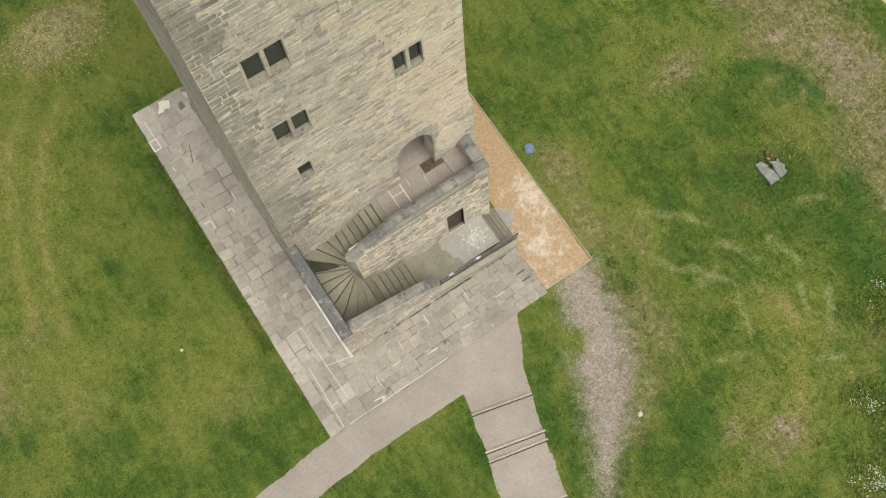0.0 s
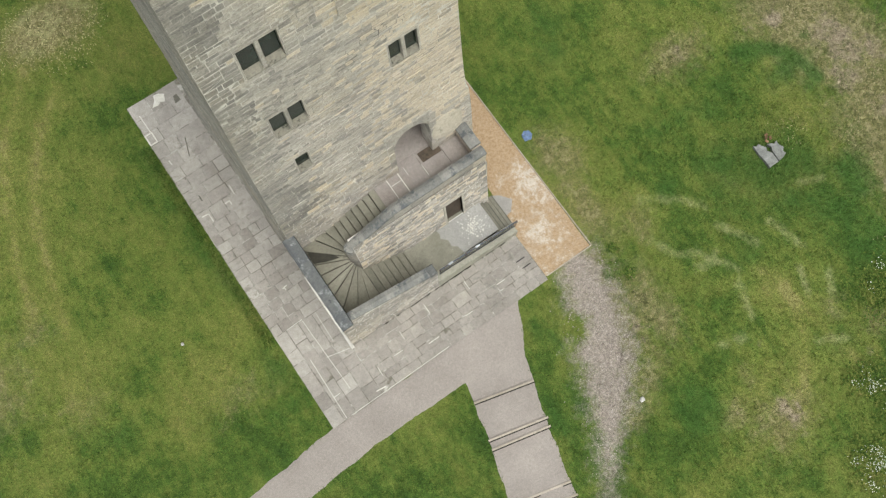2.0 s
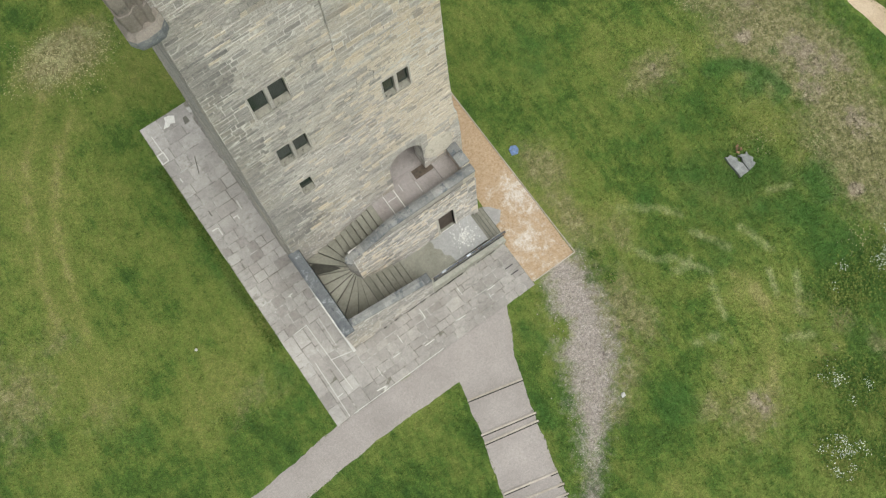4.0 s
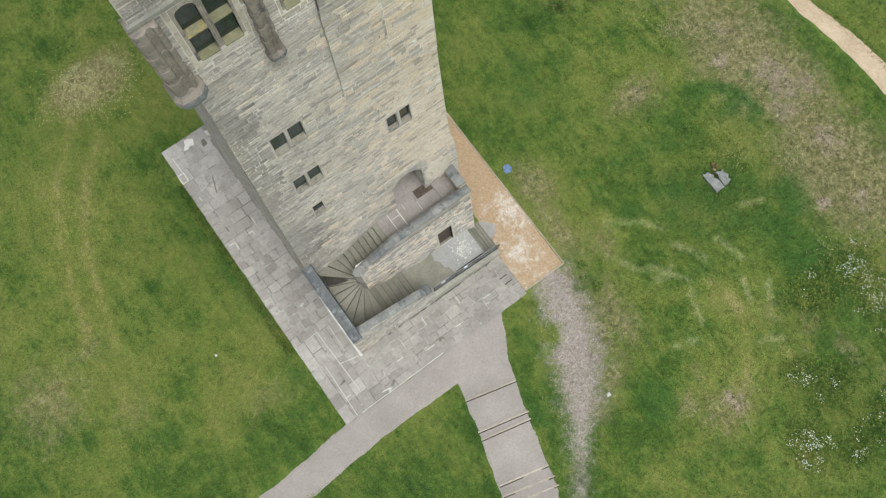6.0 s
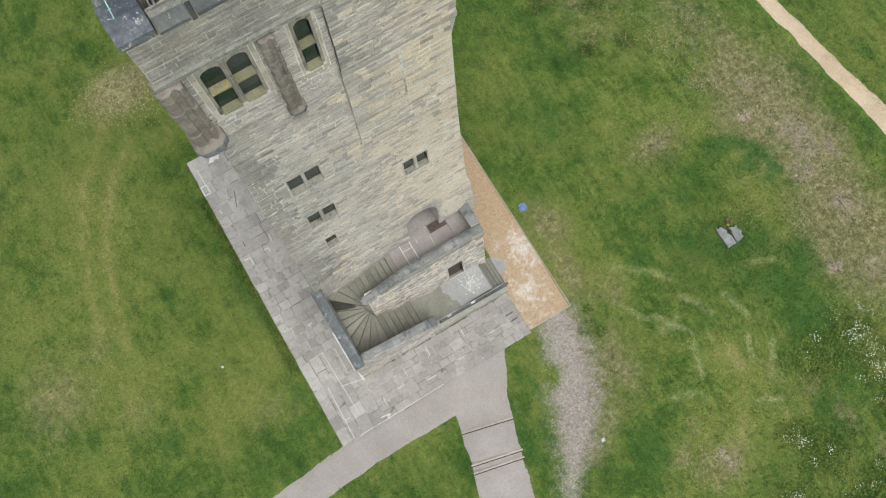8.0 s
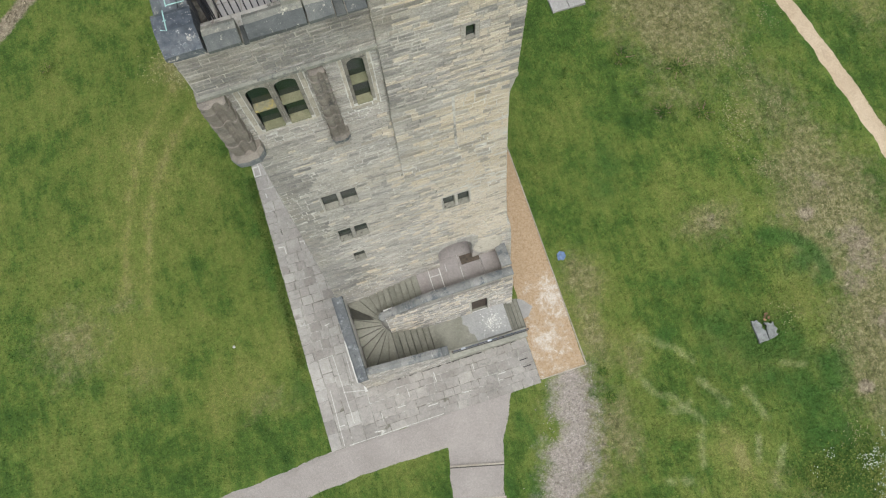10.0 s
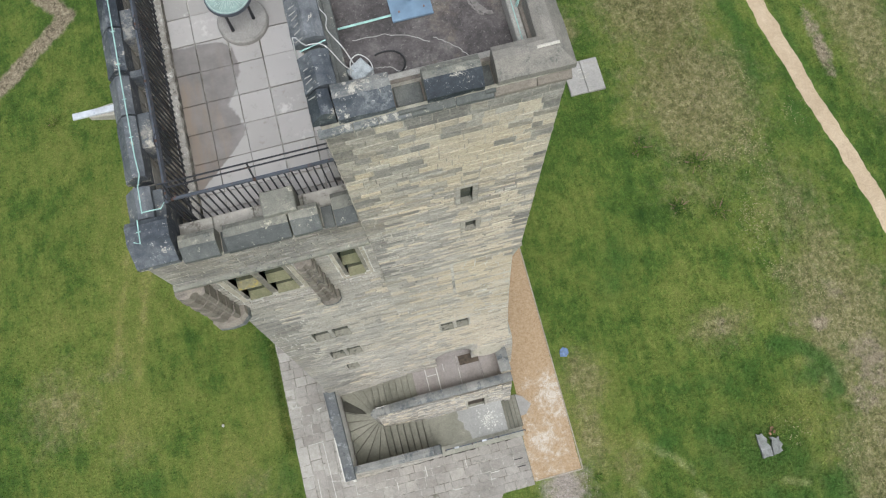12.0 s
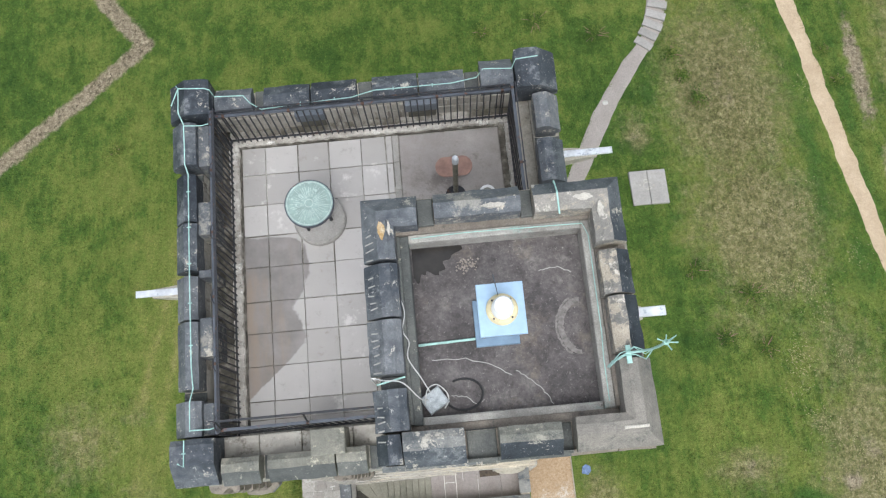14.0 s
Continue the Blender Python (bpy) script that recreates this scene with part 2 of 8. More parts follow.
M_LIME = stony("white_lime_mortar", [(0.2, (0.5, 0.48, 0.42)), (0.8, (0.72, 0.70, 0.62))], 2.0, 12, 0.0)
M_PATH = stony("bound_gravel_path", [(0.2, (0.246, 0.219, 0.191)), (0.8, (0.400, 0.358, 0.316))], 0.35, 16, 0.0, 0.95, 60, 0.8)
def hoggin():
    n = Nodes("ochre_hoggin")
    orange = n.ramp(n.noise(9, 7, 0.8), [(0.3, (0.265, 0.178, 0.095)), (0.5, (0.375, 0.265, 0.155)), (0.7, (0.48, 0.37, 0.245))])
    pale = n.ramp(n.noise(7, 6, 0.75, shift=3.0), [(0.3, (0.43, 0.365, 0.28)), (0.7, (0.62, 0.565, 0.48))])
    worn = n.math("ADD", n.attr("pale"), n.math("MULTIPLY", n.math("SUBTRACT", n.noise(2.4, 10, 0.85), 0.5), 2.6))
    colour = n.mix(n.mask(worn, 0.35, 0.8), orange, pale)
    g = n.noise(40, 5, 0.75)
    colour = n.mix(0.65, colour, n.ramp(g, [(0.3, (0.22,) * 3), (0.7, (0.78,) * 3)]), "OVERLAY")
    n.bump(g, 0.7, 0.02)
    return n.done(colour, 0.95)


M_SANDY = hoggin()
M_TRACK = stony("beige_gravel_track", [(0.2, (0.375, 0.28, 0.175)), (0.8, (0.55, 0.44, 0.30))], 0.5, 9, 0.0, 0.95, 50, 0.6, [((0.30, 0.25, 0.16), 2.2, 0.58, 0.70)])
M_SCREE = stony("grey_gravel", [(0.2, (0.26, 0.22, 0.17)), (0.55, (0.40, 0.35, 0.30)), (0.9, (0.54, 0.49, 0.44))], 0.6, 10, 0.3, 0.95, 50, 0.8, [((0.14, 0.17, 0.05), 1.2, 0.56, 0.68)])
M_CONCRETE = stony("pale_concrete", [(0.2, (0.24, 0.23, 0.205)), (0.8, (0.39, 0.37, 0.335))], 0.9, 9, 0.25, 0.9, stains=[((0.18, 0.175, 0.15), 1.8, 0.58, 0.70)], speck=0.25)
M_TIMBER = stony("weathered_timber_edging", [(0.2, (0.30, 0.26, 0.20)), (0.8, (0.50, 0.44, 0.36))], 1.5, 14, 0.3, 0.9)


def roof_flags():
    n = Nodes("terrace_flag")
    tone = n.math("ADD", n.math("MULTIPLY", n.noise(0.6, 4), 0.6), n.math("MULTIPLY", n.pieces(), 0.4))
    dry = n.ramp(tone, [(0.2, (0.335, 0.316, 0.288)), (0.8, (0.49, 0.466, 0.435))])
    dry = n.mix(n.math("MULTIPLY", n.mask(n.noise(5, 8, 0.8), 0.54, 0.72), 0.6), dry, (0.26, 0.235, 0.20))
    dry = n.mix(n.mask(n.noise(2.2, 6, 0.7, shift=4.0), 0.58, 0.7), dry, (0.58, 0.56, 0.52))
    rusty = n.math("ADD", n.attr("rusty"), n.math("MULTIPLY", n.math("SUBTRACT", n.noise(2.2, 6, 0.7, stretch=(2.2, 0.4, 1.0)), 0.5), 3.4))
    wet = n.mix(n.mask(rusty, 0.1, 1.9), n.ramp(n.noise(3, 6), [(0.3, (0.175, 0.16, 0.146)), (0.7, (0.265, 0.243, 0.224))]), (0.275, 0.215, 0.16))
    damp = n.mask(n.math("ADD", n.attr("damp"), n.math("MULTIPLY", n.math("SUBTRACT", n.noise(1.7, 5), 0.5), 0.7)), 0.45, 0.55)
    colour = n.mix(damp, dry, wet)
    n.bump(n.noise(40, 4), 0.25, 0.01)
    return n.done(colour, n.math("SUBTRACT", 0.85, n.math("MULTIPLY", damp, 0.4)))


M_ROOF_FLAG = roof_flags()


def asphalt_roof():
    n = Nodes("dark_asphalt_roof")
    tone = n.math("ADD", n.math("MULTIPLY", n.noise(1.1, 8, 0.68), 0.72), n.math("MULTIPLY", n.noise(8, 7, 0.75), 0.28))
    colour = n.ramp(tone, [(0.34, (0.036, 0.031, 0.030)), (0.46, (0.072, 0.063, 0.060)), (0.56, (0.128, 0.114, 0.107)), (0.68, (0.24, 0.22, 0.20))])
    colour = n.mix(n.math("MULTIPLY", n.mask(n.noise(1.6, 7, 0.7, shift=9.0), 0.52, 0.66), 0.5), colour, (0.20, 0.165, 0.125))
    colour = n.mix(n.math("MULTIPLY", n.mask(n.noise(22, 8, 0.82, shift=2.0), 0.56, 0.66), 0.7), colour, (0.33, 0.31, 0.28))
    colour = n.mix(0.5, colour, n.ramp(n.noise(16, 8, 0.8, shift=5.0), [(0.36, (0.2,) * 3), (0.64, (0.8,) * 3)]), "OVERLAY")
    g = n.noise(45, 5, 0.7)
    n.bump(g, 0.3, 0.01)
    return n.done(colour, n.ramp(n.noise(2.0, 3), [(0.35, (0.45,) * 3), (0.6, (0.8,) * 3)]))


M_ASPHALT = asphalt_roof()


def plain(name, colour, rough=0.5, metal=0.0, scale=6.0, spread=0.25, wear=None):
    """Paint, metal, plastic: one colour, with tone and wear that vary over the surface."""
    n = Nodes(name)
    low, high = (tuple(min(1.0, c * f) for c in colour) for f in (1 - spread, 1 + spread))
    c = n.ramp(n.noise(scale, 5), [(0.3, low), (0.7, high)])
    if wear:
        c = n.mix(n.mask(n.noise(scale * 2.3, 6, shift=4.0), 0.58, 0.68), c, wear)
    n.bump(n.noise(scale * 9, 3), 0.12, 0.004)
    return n.done(c, rough, metal)


M_IRON = plain("black_painted_iron", (0.028, 0.030, 0.034), 0.5, 0.0, 5, 0.3, (0.10, 0.055, 0.035))
M_IRON_GREY = plain("grey_painted_rail", (0.075, 0.085, 0.10), 0.45, 0.0, 4, 0.3, (0.12, 0.06, 0.04))
M_COPPER = plain("verdigris_copper", (0.36, 0.56, 0.50), 0.7, 0.0, 8, 0.25)
M_BRONZE = plain("green_bronze_dial", (0.27, 0.36, 0.32), 0.55, 0.0, 6, 0.2, (0.42, 0.53, 0.48))
M_STEEL = plain("pale_blue_painted_steel", (0.36, 0.50, 0.64), 0.35, 0.1, 4, 0.15)
M_BLUE = plain("blue_grey_plate", (0.20, 0.29, 0.38), 0.4, 0.1, 4, 0.2)
M_YELLOW = plain("yellowed_flange", (0.62, 0.54, 0.33), 0.5, 0.0, 8, 0.2)
M_DOME = plain("white_plastic_dome", (0.86, 0.86, 0.84), 0.3, 0.0, 4, 0.04)
M_WHITE = plain("white_cable", (0.55, 0.55, 0.52), 0.5, 0.0, 8, 0.1)
M_BLACK = plain("black_rubber_cable", (0.03, 0.03, 0.03), 0.6)
M_RUST = plain("rusted_plate", (0.25, 0.15, 0.115), 0.8, 0.0, 6, 0.3)
M_OLD_RUST = plain("dark_rust", (0.085, 0.05, 0.036), 0.8, 0.0, 9, 0.4)
M_LEAD = stony("stained_roof_upstand", [(0.25, (0.20, 0.185, 0.16)), (0.5, (0.32, 0.305, 0.27)), (0.8, (0.46, 0.44, 0.39))], 1.2, 7, 0.1, 0.8, stains=[((0.30, 0.36, 0.31), 2.6, 0.55, 0.66), ((0.13, 0.115, 0.095), 4.5, 0.58, 0.66)])
M_ALU = plain("white_capping", (0.55, 0.57, 0.59), 0.45, 0.1, 5, 0.3, (0.34, 0.38, 0.42))
M_DARK = plain("dark_interior", (0.03, 0.03, 0.028), 0.9)
M_COVER = plain("faded_blue_cover", (0.11, 0.165, 0.28), 0.6, 0.0, 9, 0.5, (0.2, 0.24, 0.2))
M_CHALK = plain("pale_scratched_mark", (0.36, 0.35, 0.32), 0.8)
M_SCUFF = plain("faint_scuff", (0.19, 0.175, 0.16), 0.85, 0.0, 14, 0.4)
M_SLATE = stony("blue_grey_slate_slab", [(0.2, (0.10, 0.115, 0.13)), (0.8, (0.21, 0.23, 0.25))], 1.0, 9, 0.2, 0.7)
M_GOLD = stony("yellow_lichen_sill", [(0.3, (0.15, 0.145, 0.085)), (0.52, (0.22, 0.20, 0.12)), (0.62, (0.34, 0.27, 0.07)), (0.8, (0.38, 0.36, 0.27))], 3.0, 9, 0.0)
M_PEBBLE = plain("pale_stone", (0.48, 0.465, 0.42), 0.85, 0.0, 8, 0.2)
M_PETAL = plain("white_petals", (0.62, 0.66, 0.54), 0.8)


def glass():
    n = Nodes("dusty_window_glass")
    return n.done(n.ramp(n.noise(3, 4), [(0.3, (0.012, 0.02, 0.016)), (0.7, (0.03, 0.045, 0.035))]), 0.12, 0.0, 0.5)


M_GLASS = glass()


def turf(name, tuft):
    """Mown hilltop grass: lush, worn and dry by the ground's own marks and by noise."""
    n = Nodes(name)
    v = n.math("ADD", n.math("MULTIPLY", n.noise(0.16, 4, 0.6), 0.55), n.math("MULTIPLY", n.noise(0.6, 5, 0.65, shift=7.0), 0.45))
    v = n.math("ADD", n.math("MULTIPLY", n.math("SUBTRACT", v, 0.5), 1.6), 0.46)
    v = n.math("ADD", v, n.math("MULTIPLY", n.math("SUBTRACT", n.noise(2.0, 5, 0.7, stretch=(1.0, 0.55, 1.0)), 0.5), 0.7))
    v = n.math("ADD", v, n.math("MULTIPLY", n.math("SUBTRACT", n.noise(7.5, 4, 0.7, shift=1.0), 0.5), 0.3))
    v = n.math("ADD", v, n.math("MULTIPLY", n.math("SUBTRACT", n.noise(2.6, 7, 0.75, stretch=(1.0, 0.16, 1.0), shift=12.0), 0.5), 0.5))
    v = n.math("ADD", v, n.math("MULTIPLY", n.attr("warm"), 0.29))
    if tuft:
        v = n.math("ADD", v, n.math("MULTIPLY", n.math("SUBTRACT", n.pieces(), 0.5), 0.5))
    green = n.ramp(v, [(0.15, (0.032, 0.072, 0.014)), (0.40, (0.072, 0.124, 0.022)), (0.60, (0.134, 0.172, 0.036)), (0.82, (0.178, 0.197, 0.050)), (1.05, (0.235, 0.228, 0.08))])
    dry = n.math("ADD", n.attr("dry"), n.math("MULTIPLY", n.math("SUBTRACT", n.noise(1.6, 8, 0.8, shift=2.0), 0.5), 1.6))
    straw = n.ramp(n.noise(3.2, 6, 0.75, stretch=(1.0, 1.0, 1.0)), [(0.30, (0.105, 0.105, 0.042)), (0.48, (0.205, 0.188, 0.085)), (0.70, (0.375, 0.33, 0.185))])
    bare = n.math("ADD", n.attr("bare"), n.math("MULTIPLY", n.math("SUBTRACT", n.noise(1.6, 7, 0.75, shift=9.0), 0.5), 1.0))
    earth = n.ramp(n.noise(4.0, 6, 0.75), [(0.32, (0.115, 0.098, 0.066)), (0.44, (0.235, 0.197, 0.132)), (0.65, (0.385, 0.328, 0.225))])
    # Short dark strokes: cracks, and hummock shadows put into the colour.
    crack_shade = n.math("ABSOLUTE", n.math("SUBTRACT", n.noise(2.4, 4, 0.65, stretch=(1.0, 0.7, 1.0), shift=17.0), 0.5))
    crack_shade = n.math("MULTIPLY", n.math("SUBTRACT", 1.0, n.mask(crack_shade, 0.008, 0.035)), n.mask(n.noise(3.0, 4, shift=19.0), 0.42, 0.55))
    earth = n.mix(n.math("MULTIPLY", crack_shade, 0.8), earth, (0.075, 0.062, 0.036))
    straw = n.mix(n.math("MULTIPLY", crack_shade, 0.7), straw, (0.070, 0.072, 0.030))
    green = n.mix(n.math("MULTIPLY", n.mask(dry, 0.20, 0.85), 0.85), green, straw)
    green = n.mix(n.mask(bare, 0.42, 0.72), green, earth)
    lush = n.math("ADD", n.attr("lush"), n.math("MULTIPLY", n.math("SUBTRACT", n.noise(0.8, 5, 0.7, shift=5.0), 0.5), 0.9))
    green = n.mix(n.math("MULTIPLY", n.mask(lush, 0.28, 0.95), 0.8), green, (0.046, 0.108, 0.021))
    bleach = n.math("ADD", n.attr("bleach"), n.math("MULTIPLY", n.math("SUBTRACT", n.noise(2.2, 8, 0.8, shift=14.0), 0.5), 2.2))
    green = n.mix(n.math("MULTIPLY", n.mask(bleach, 0.35, 1.3), 0.8), green, (0.30, 0.312, 0.142))
    grit = n.math("ADD", n.attr("grit"), n.math("MULTIPLY", n.math("SUBTRACT", n.noise(2.0, 9, 0.85, shift=6.0), 0.5), 2.2))
    stones = n.ramp(n.noise(9, 6, 0.78), [(0.3, (0.19, 0.162, 0.13)), (0.5, (0.33, 0.286, 0.242)), (0.7, (0.51, 0.46, 0.405))])
    green = n.mix(n.mask(grit, 0.28, 1.05), green, stones)
    g = n.noise(22, 5, 0.75)
    green = n.mix(0.85, green, n.ramp(g, [(0.32, (0.18,) * 3), (0.68, (0.82,) * 3)]), "OVERLAY")
    green = n.mix(0.36, green, n.ramp(n.noise(6, 6, 0.72, shift=8.0), [(0.35, (0.24,) * 3), (0.65, (0.76,) * 3)]), "OVERLAY")
    if not tuft:
        n.bump(n.math("ADD", g, n.noise(5, 4)), 0.9, 0.05)
    return n.done(green, 0.95, 0.0, 0.15)


M_TURF = turf("hilltop_turf", False)
M_BLADE = turf("grass_blades", True)
M_LEAF = turf("weed_leaves", True)


# ---- mesh tools ----
class Shape:
    """Vertices and faces that become one mesh."""

    def __init__(self):
        self.v, self.f = [], []

    def add(self, verts, faces):
        n = len(self.v)
        self.v += [tuple(p) for p in verts]
        self.f += [tuple(n + i for i in face) for face in faces]
        return self

    def box(self, x0, x1, y0, y1, z0, z1, c=0.0):
        """A box, with its edges cut off by c."""
        return self.block(lambda u, v, w: (x0 + u * (x1 - x0), y0 + v * (y1 - y0), z0 + w * (z1 - z0)), (x1 - x0, y1 - y0, z1 - z0), c)

    def block(self, place, size, c=0.0):
        if c <= 0:
            v = [place(*p) for p in ((0, 0, 0), (1, 0, 0), (1, 1, 0), (0, 1, 0), (0, 0, 1), (1, 0, 1), (1, 1, 1), (0, 1, 1))]
            return self.add(v, [(0, 3, 2, 1), (4, 5, 6, 7), (0, 1, 5, 4), (1, 2, 6, 5), (2, 3, 7, 6), (3, 0, 4, 7)])
        a, b, d = (min(0.45, c / max(s, 1e-6)) for s in size)
        ring = lambda ea, eb, w: [place(ea, eb, w), place(1 - ea, eb, w), place(1 - ea, 1 - eb, w), place(ea, 1 - eb, w)]  # noqa: E731
        v = ring(a, b, 0) + ring(0, 0, d) + ring(0, 0, 1 - d) + ring(a, b, 1)
        f = [(3, 2, 1, 0), (12, 13, 14, 15)]
        for k in range(3):
            f += [(4 * k + i, 4 * k + (i + 1) % 4, 4 * k + 4 + (i + 1) % 4, 4 * k + 4 + i) for i in range(4)]
        return self.add(v, f)

    def prism(self, poly, z0, z1):
        """An upright prism on a counter-clockwise outline; z0 and z1 may be lists, one height a corner."""
        n = len(poly)
        low = z0 if isinstance(z0, (list, tuple)) else [z0] * n
        high = z1 if isinstance(z1, (list, tuple)) else [z1] * n
        v = [(x, y, z) for (x, y), z in zip(poly, low)] + [(x, y, z) for (x, y), z in zip(poly, high)]
        f = [tuple(range(n - 1, -1, -1)), tuple(range(n, 2 * n))] + [(i, (i + 1) % n, n + (i + 1) % n, n + i) for i in range(n)]
        return self.add(v, f)

    def sweep(self, profile, place, parts=1, worn=0.0, rng=None):
        """A closed profile of (a, b) carried from place(a, b, 0) to place(a, b, 1), its edges worn by so many metres."""
        n = len(profile)
        j = (lambda: rng.uniform(-worn, worn)) if rng else (lambda: 0.0)
        v = [place(a + j(), b + j(), (k + (0.2 * j() / max(worn, 1e-6) if 0 < k < parts else 0)) / parts) for k in range(parts + 1) for a, b in profile]
        f = [tuple(range(n - 1, -1, -1)), tuple(range(parts * n, (parts + 1) * n))]
        for k in range(parts):
            f += [(k * n + i, k * n + (i + 1) % n, (k + 1) * n + (i + 1) % n, (k + 1) * n + i) for i in range(n)]
        return self.add(v, f)

    def tube(self, pts, r, n=6, flat=1.0):
        pts = [Vector(p) for p in pts]
        rings = []
        for k, p in enumerate(pts):
            way = (pts[min(k + 1, len(pts) - 1)] - pts[max(k - 1, 0)]).normalized()
            side = way.cross(Vector((0, 0, 1)))
            side = side.normalized() if side.length > 1e-3 else Vector((1, 0, 0))
            top = side.cross(way)
            rings.append([p + r * (math.cos(a) * side + flat * math.sin(a) * top) for a in (2 * math.pi * i / n for i in range(n))])
        v = [q for ring in rings for q in ring]
        f = [tuple(range(n)), tuple(range(len(v) - 1, len(v) - n - 1, -1))]
        for k in range(len(rings) - 1):
            f += [(k * n + i, (k + 1) * n + i, (k + 1) * n + (i + 1) % n, k * n + (i + 1) % n) for i in range(n)]
        return self.add(v, f)

    def lathe(self, profile, cx, cy, n=24):
        """A profile of (radius, height), from the bottom up, turned about an upright axis."""
        v = [(cx + r * math.cos(2 * math.pi * i / n), cy + r * math.sin(2 * math.pi * i / n), z) for r, z in profile for i in range(n)]
        f = [tuple(range(n - 1, -1, -1)), tuple(range(len(v) - n, len(v)))]
        for k in range(len(profile) - 1):
            f += [(k * n + i, k * n + (i + 1) % n, (k + 1) * n + (i + 1) % n, (k + 1) * n + i) for i in range(n)]
        return self.add(v, f)

    def mesh(self, name, mat):
        me = bpy.data.meshes.new(name)
        me.from_pydata(self.v, [], self.f)
        me.materials.append(mat)
        me.update()
        return me


def bend(pts, k=4):
    """A smooth line through the points."""
    pts = [Vector(p) for p in pts]
    full = [2 * pts[0] - pts[1]] + pts + [2 * pts[-1] - pts[-2]]
    out = []
    for a, b, c, d in zip(full, full[1:], full[2:], full[3:]):
        for i in range(k):
            t = i / k
            out.append(0.5 * (2 * b + (c - a) * t + (2 * a - 5 * b + 4 * c - d) * t * t + (3 * b - a - 3 * c + d) * t ** 3))
    return out + [pts[-1]]


def thing(name, at, label, category, group="", kind=""):
    ob = new(name)
    ob.empty_display_size = 0.2
    ob.location = at
    return tagged(ob, label, category, group, kind)


def hang(ob, parent):
    """Makes ob, built in world places, a part of parent."""
    ob.parent, base, p = parent, Vector((0, 0, 0)), parent
    while p is not None:
        base = base + p.location
        if p.parent is not None:
            base = base + p.matrix_parent_inverse.translation
        p = p.parent
    ob.matrix_parent_inverse = Matrix.Translation(-base)
    return ob


def part(name, shape, mat, parent=None, label="", kind=""):
    """Links a shape as one mesh object under a thing or a part."""
    ob = new(name, shape if isinstance(shape, bpy.types.Mesh) else shape.mesh(name, mat))
    if parent is not None:
        hang(ob, parent)
    return tagged(ob, label, kind=kind)


def whole(name, shape, mat, label, category, kind="", group=""):
    return tagged(new(name, shape.mesh(name, mat)), label, category, group, kind)


def lerp(z, pts):
    return float(np.interp(z, [p[0] for p in pts], [p[1] for p in pts]))


# ---- masonry ----
def courses(u0, u1, v0, v1, holes, rng, high=(0.10, 0.20), long=(0.15, 0.46)):
    """Rectangles of coursed rubble on a wall, clear of the holes (u0, u1, v0, v1)."""
    breaks = sorted({v0, v1, *[max(v0, min(v1, b)) for h in holes for b in h[2:4]]})
    out = []
    for a, b in zip(breaks, breaks[1:]):
        if b - a < 0.02:
            continue
        v = a
        n = max(1, round((b - a) / rng.uniform(*high)))
        cuts = np.cumsum([rng.uniform(*high) for _ in range(n)])
        cuts = a + cuts * (b - a) / cuts[-1]
        for top in cuts:
            spans, mid = [(u0, u1)], (v + top) / 2
            for h in holes:
                if h[2] < mid < h[3]:
                    spans = [q for s in spans for q in ((s[0], min(s[1], h[0])), (max(s[0], h[1]), s[1])) if q[1] - q[0] > 0.05]
            for s0, s1 in spans:
                u = s0
                while u < s1 - 0.01:
                    step = rng.uniform(*long) * (1.5 if rng.random() < 0.12 else 1)
                    e = u + step if u + step < s1 - 0.18 else s1
                    out.append((u, e, v, top))
                    u = e
            v = top
    return out


def stone(shape, put, u0, u1, v0, v1, rng, deep=(0.004, 0.018), gap=0.012, soft=0.010):
    """One stone on a wall: put(u, v, d) gives the place d metres out of the wall's face."""
    d = rng.uniform(*deep)
    j = lambda: rng.uniform(-0.008, 0.008)  # noqa: E731
    a0, a1, b0, b1 = u0 + gap + j(), u1 - gap + j(), v0 + gap + j(), v1 - gap + j()
    s = min(soft, 0.3 * (a1 - a0), 0.3 * (b1 - b0))
    ring = lambda e, q: [put(a0 + e, b0 + e, q + j()), put(a1 - e, b0 + e, q + j()), put(a1 - e, b1 - e, q + j()), put(a0 + e, b1 - e, q + j())]  # noqa: E731
    v = ring(0, -0.02) + ring(0, d * 0.55) + ring(s, d)
    f = [(8, 9, 10, 11)]
    for k in range(2):
        f += [(4 * k + i, 4 * k + (i + 1) % 4, 4 * k + 4 + (i + 1) % 4, 4 * k + 4 + i) for i in range(4)]
    shape.add(v, f)


def masonry(put, u0, u1, v0, v1, holes=(), seed=1, **kw):
    rng, shape = random.Random(seed), Shape()
    for r in courses(u0, u1, v0, v1, holes, rng, **kw):
        stone(shape, put, *r, rng)
    return shape


def mixed(name, put, u0, u1, v0, v1, holes, seed, parent, shares, **kw):
    """Masonry of several stones: shares gives the chance of each material but the first."""
    rng = random.Random(seed)
    kinds = {m: Shape() for m, _ in shares}
    for q in courses(u0, u1, v0, v1, holes, rng, **kw):
        pick = shares[0][0]
        for m, chance in shares[1:]:
            pick = m if rng.random() < chance else pick
        stone(kinds[pick], put, *q, rng, (0.004, 0.03))
    for m, shape in kinds.items():
        part(name, shape, m, parent, kind="stuff")


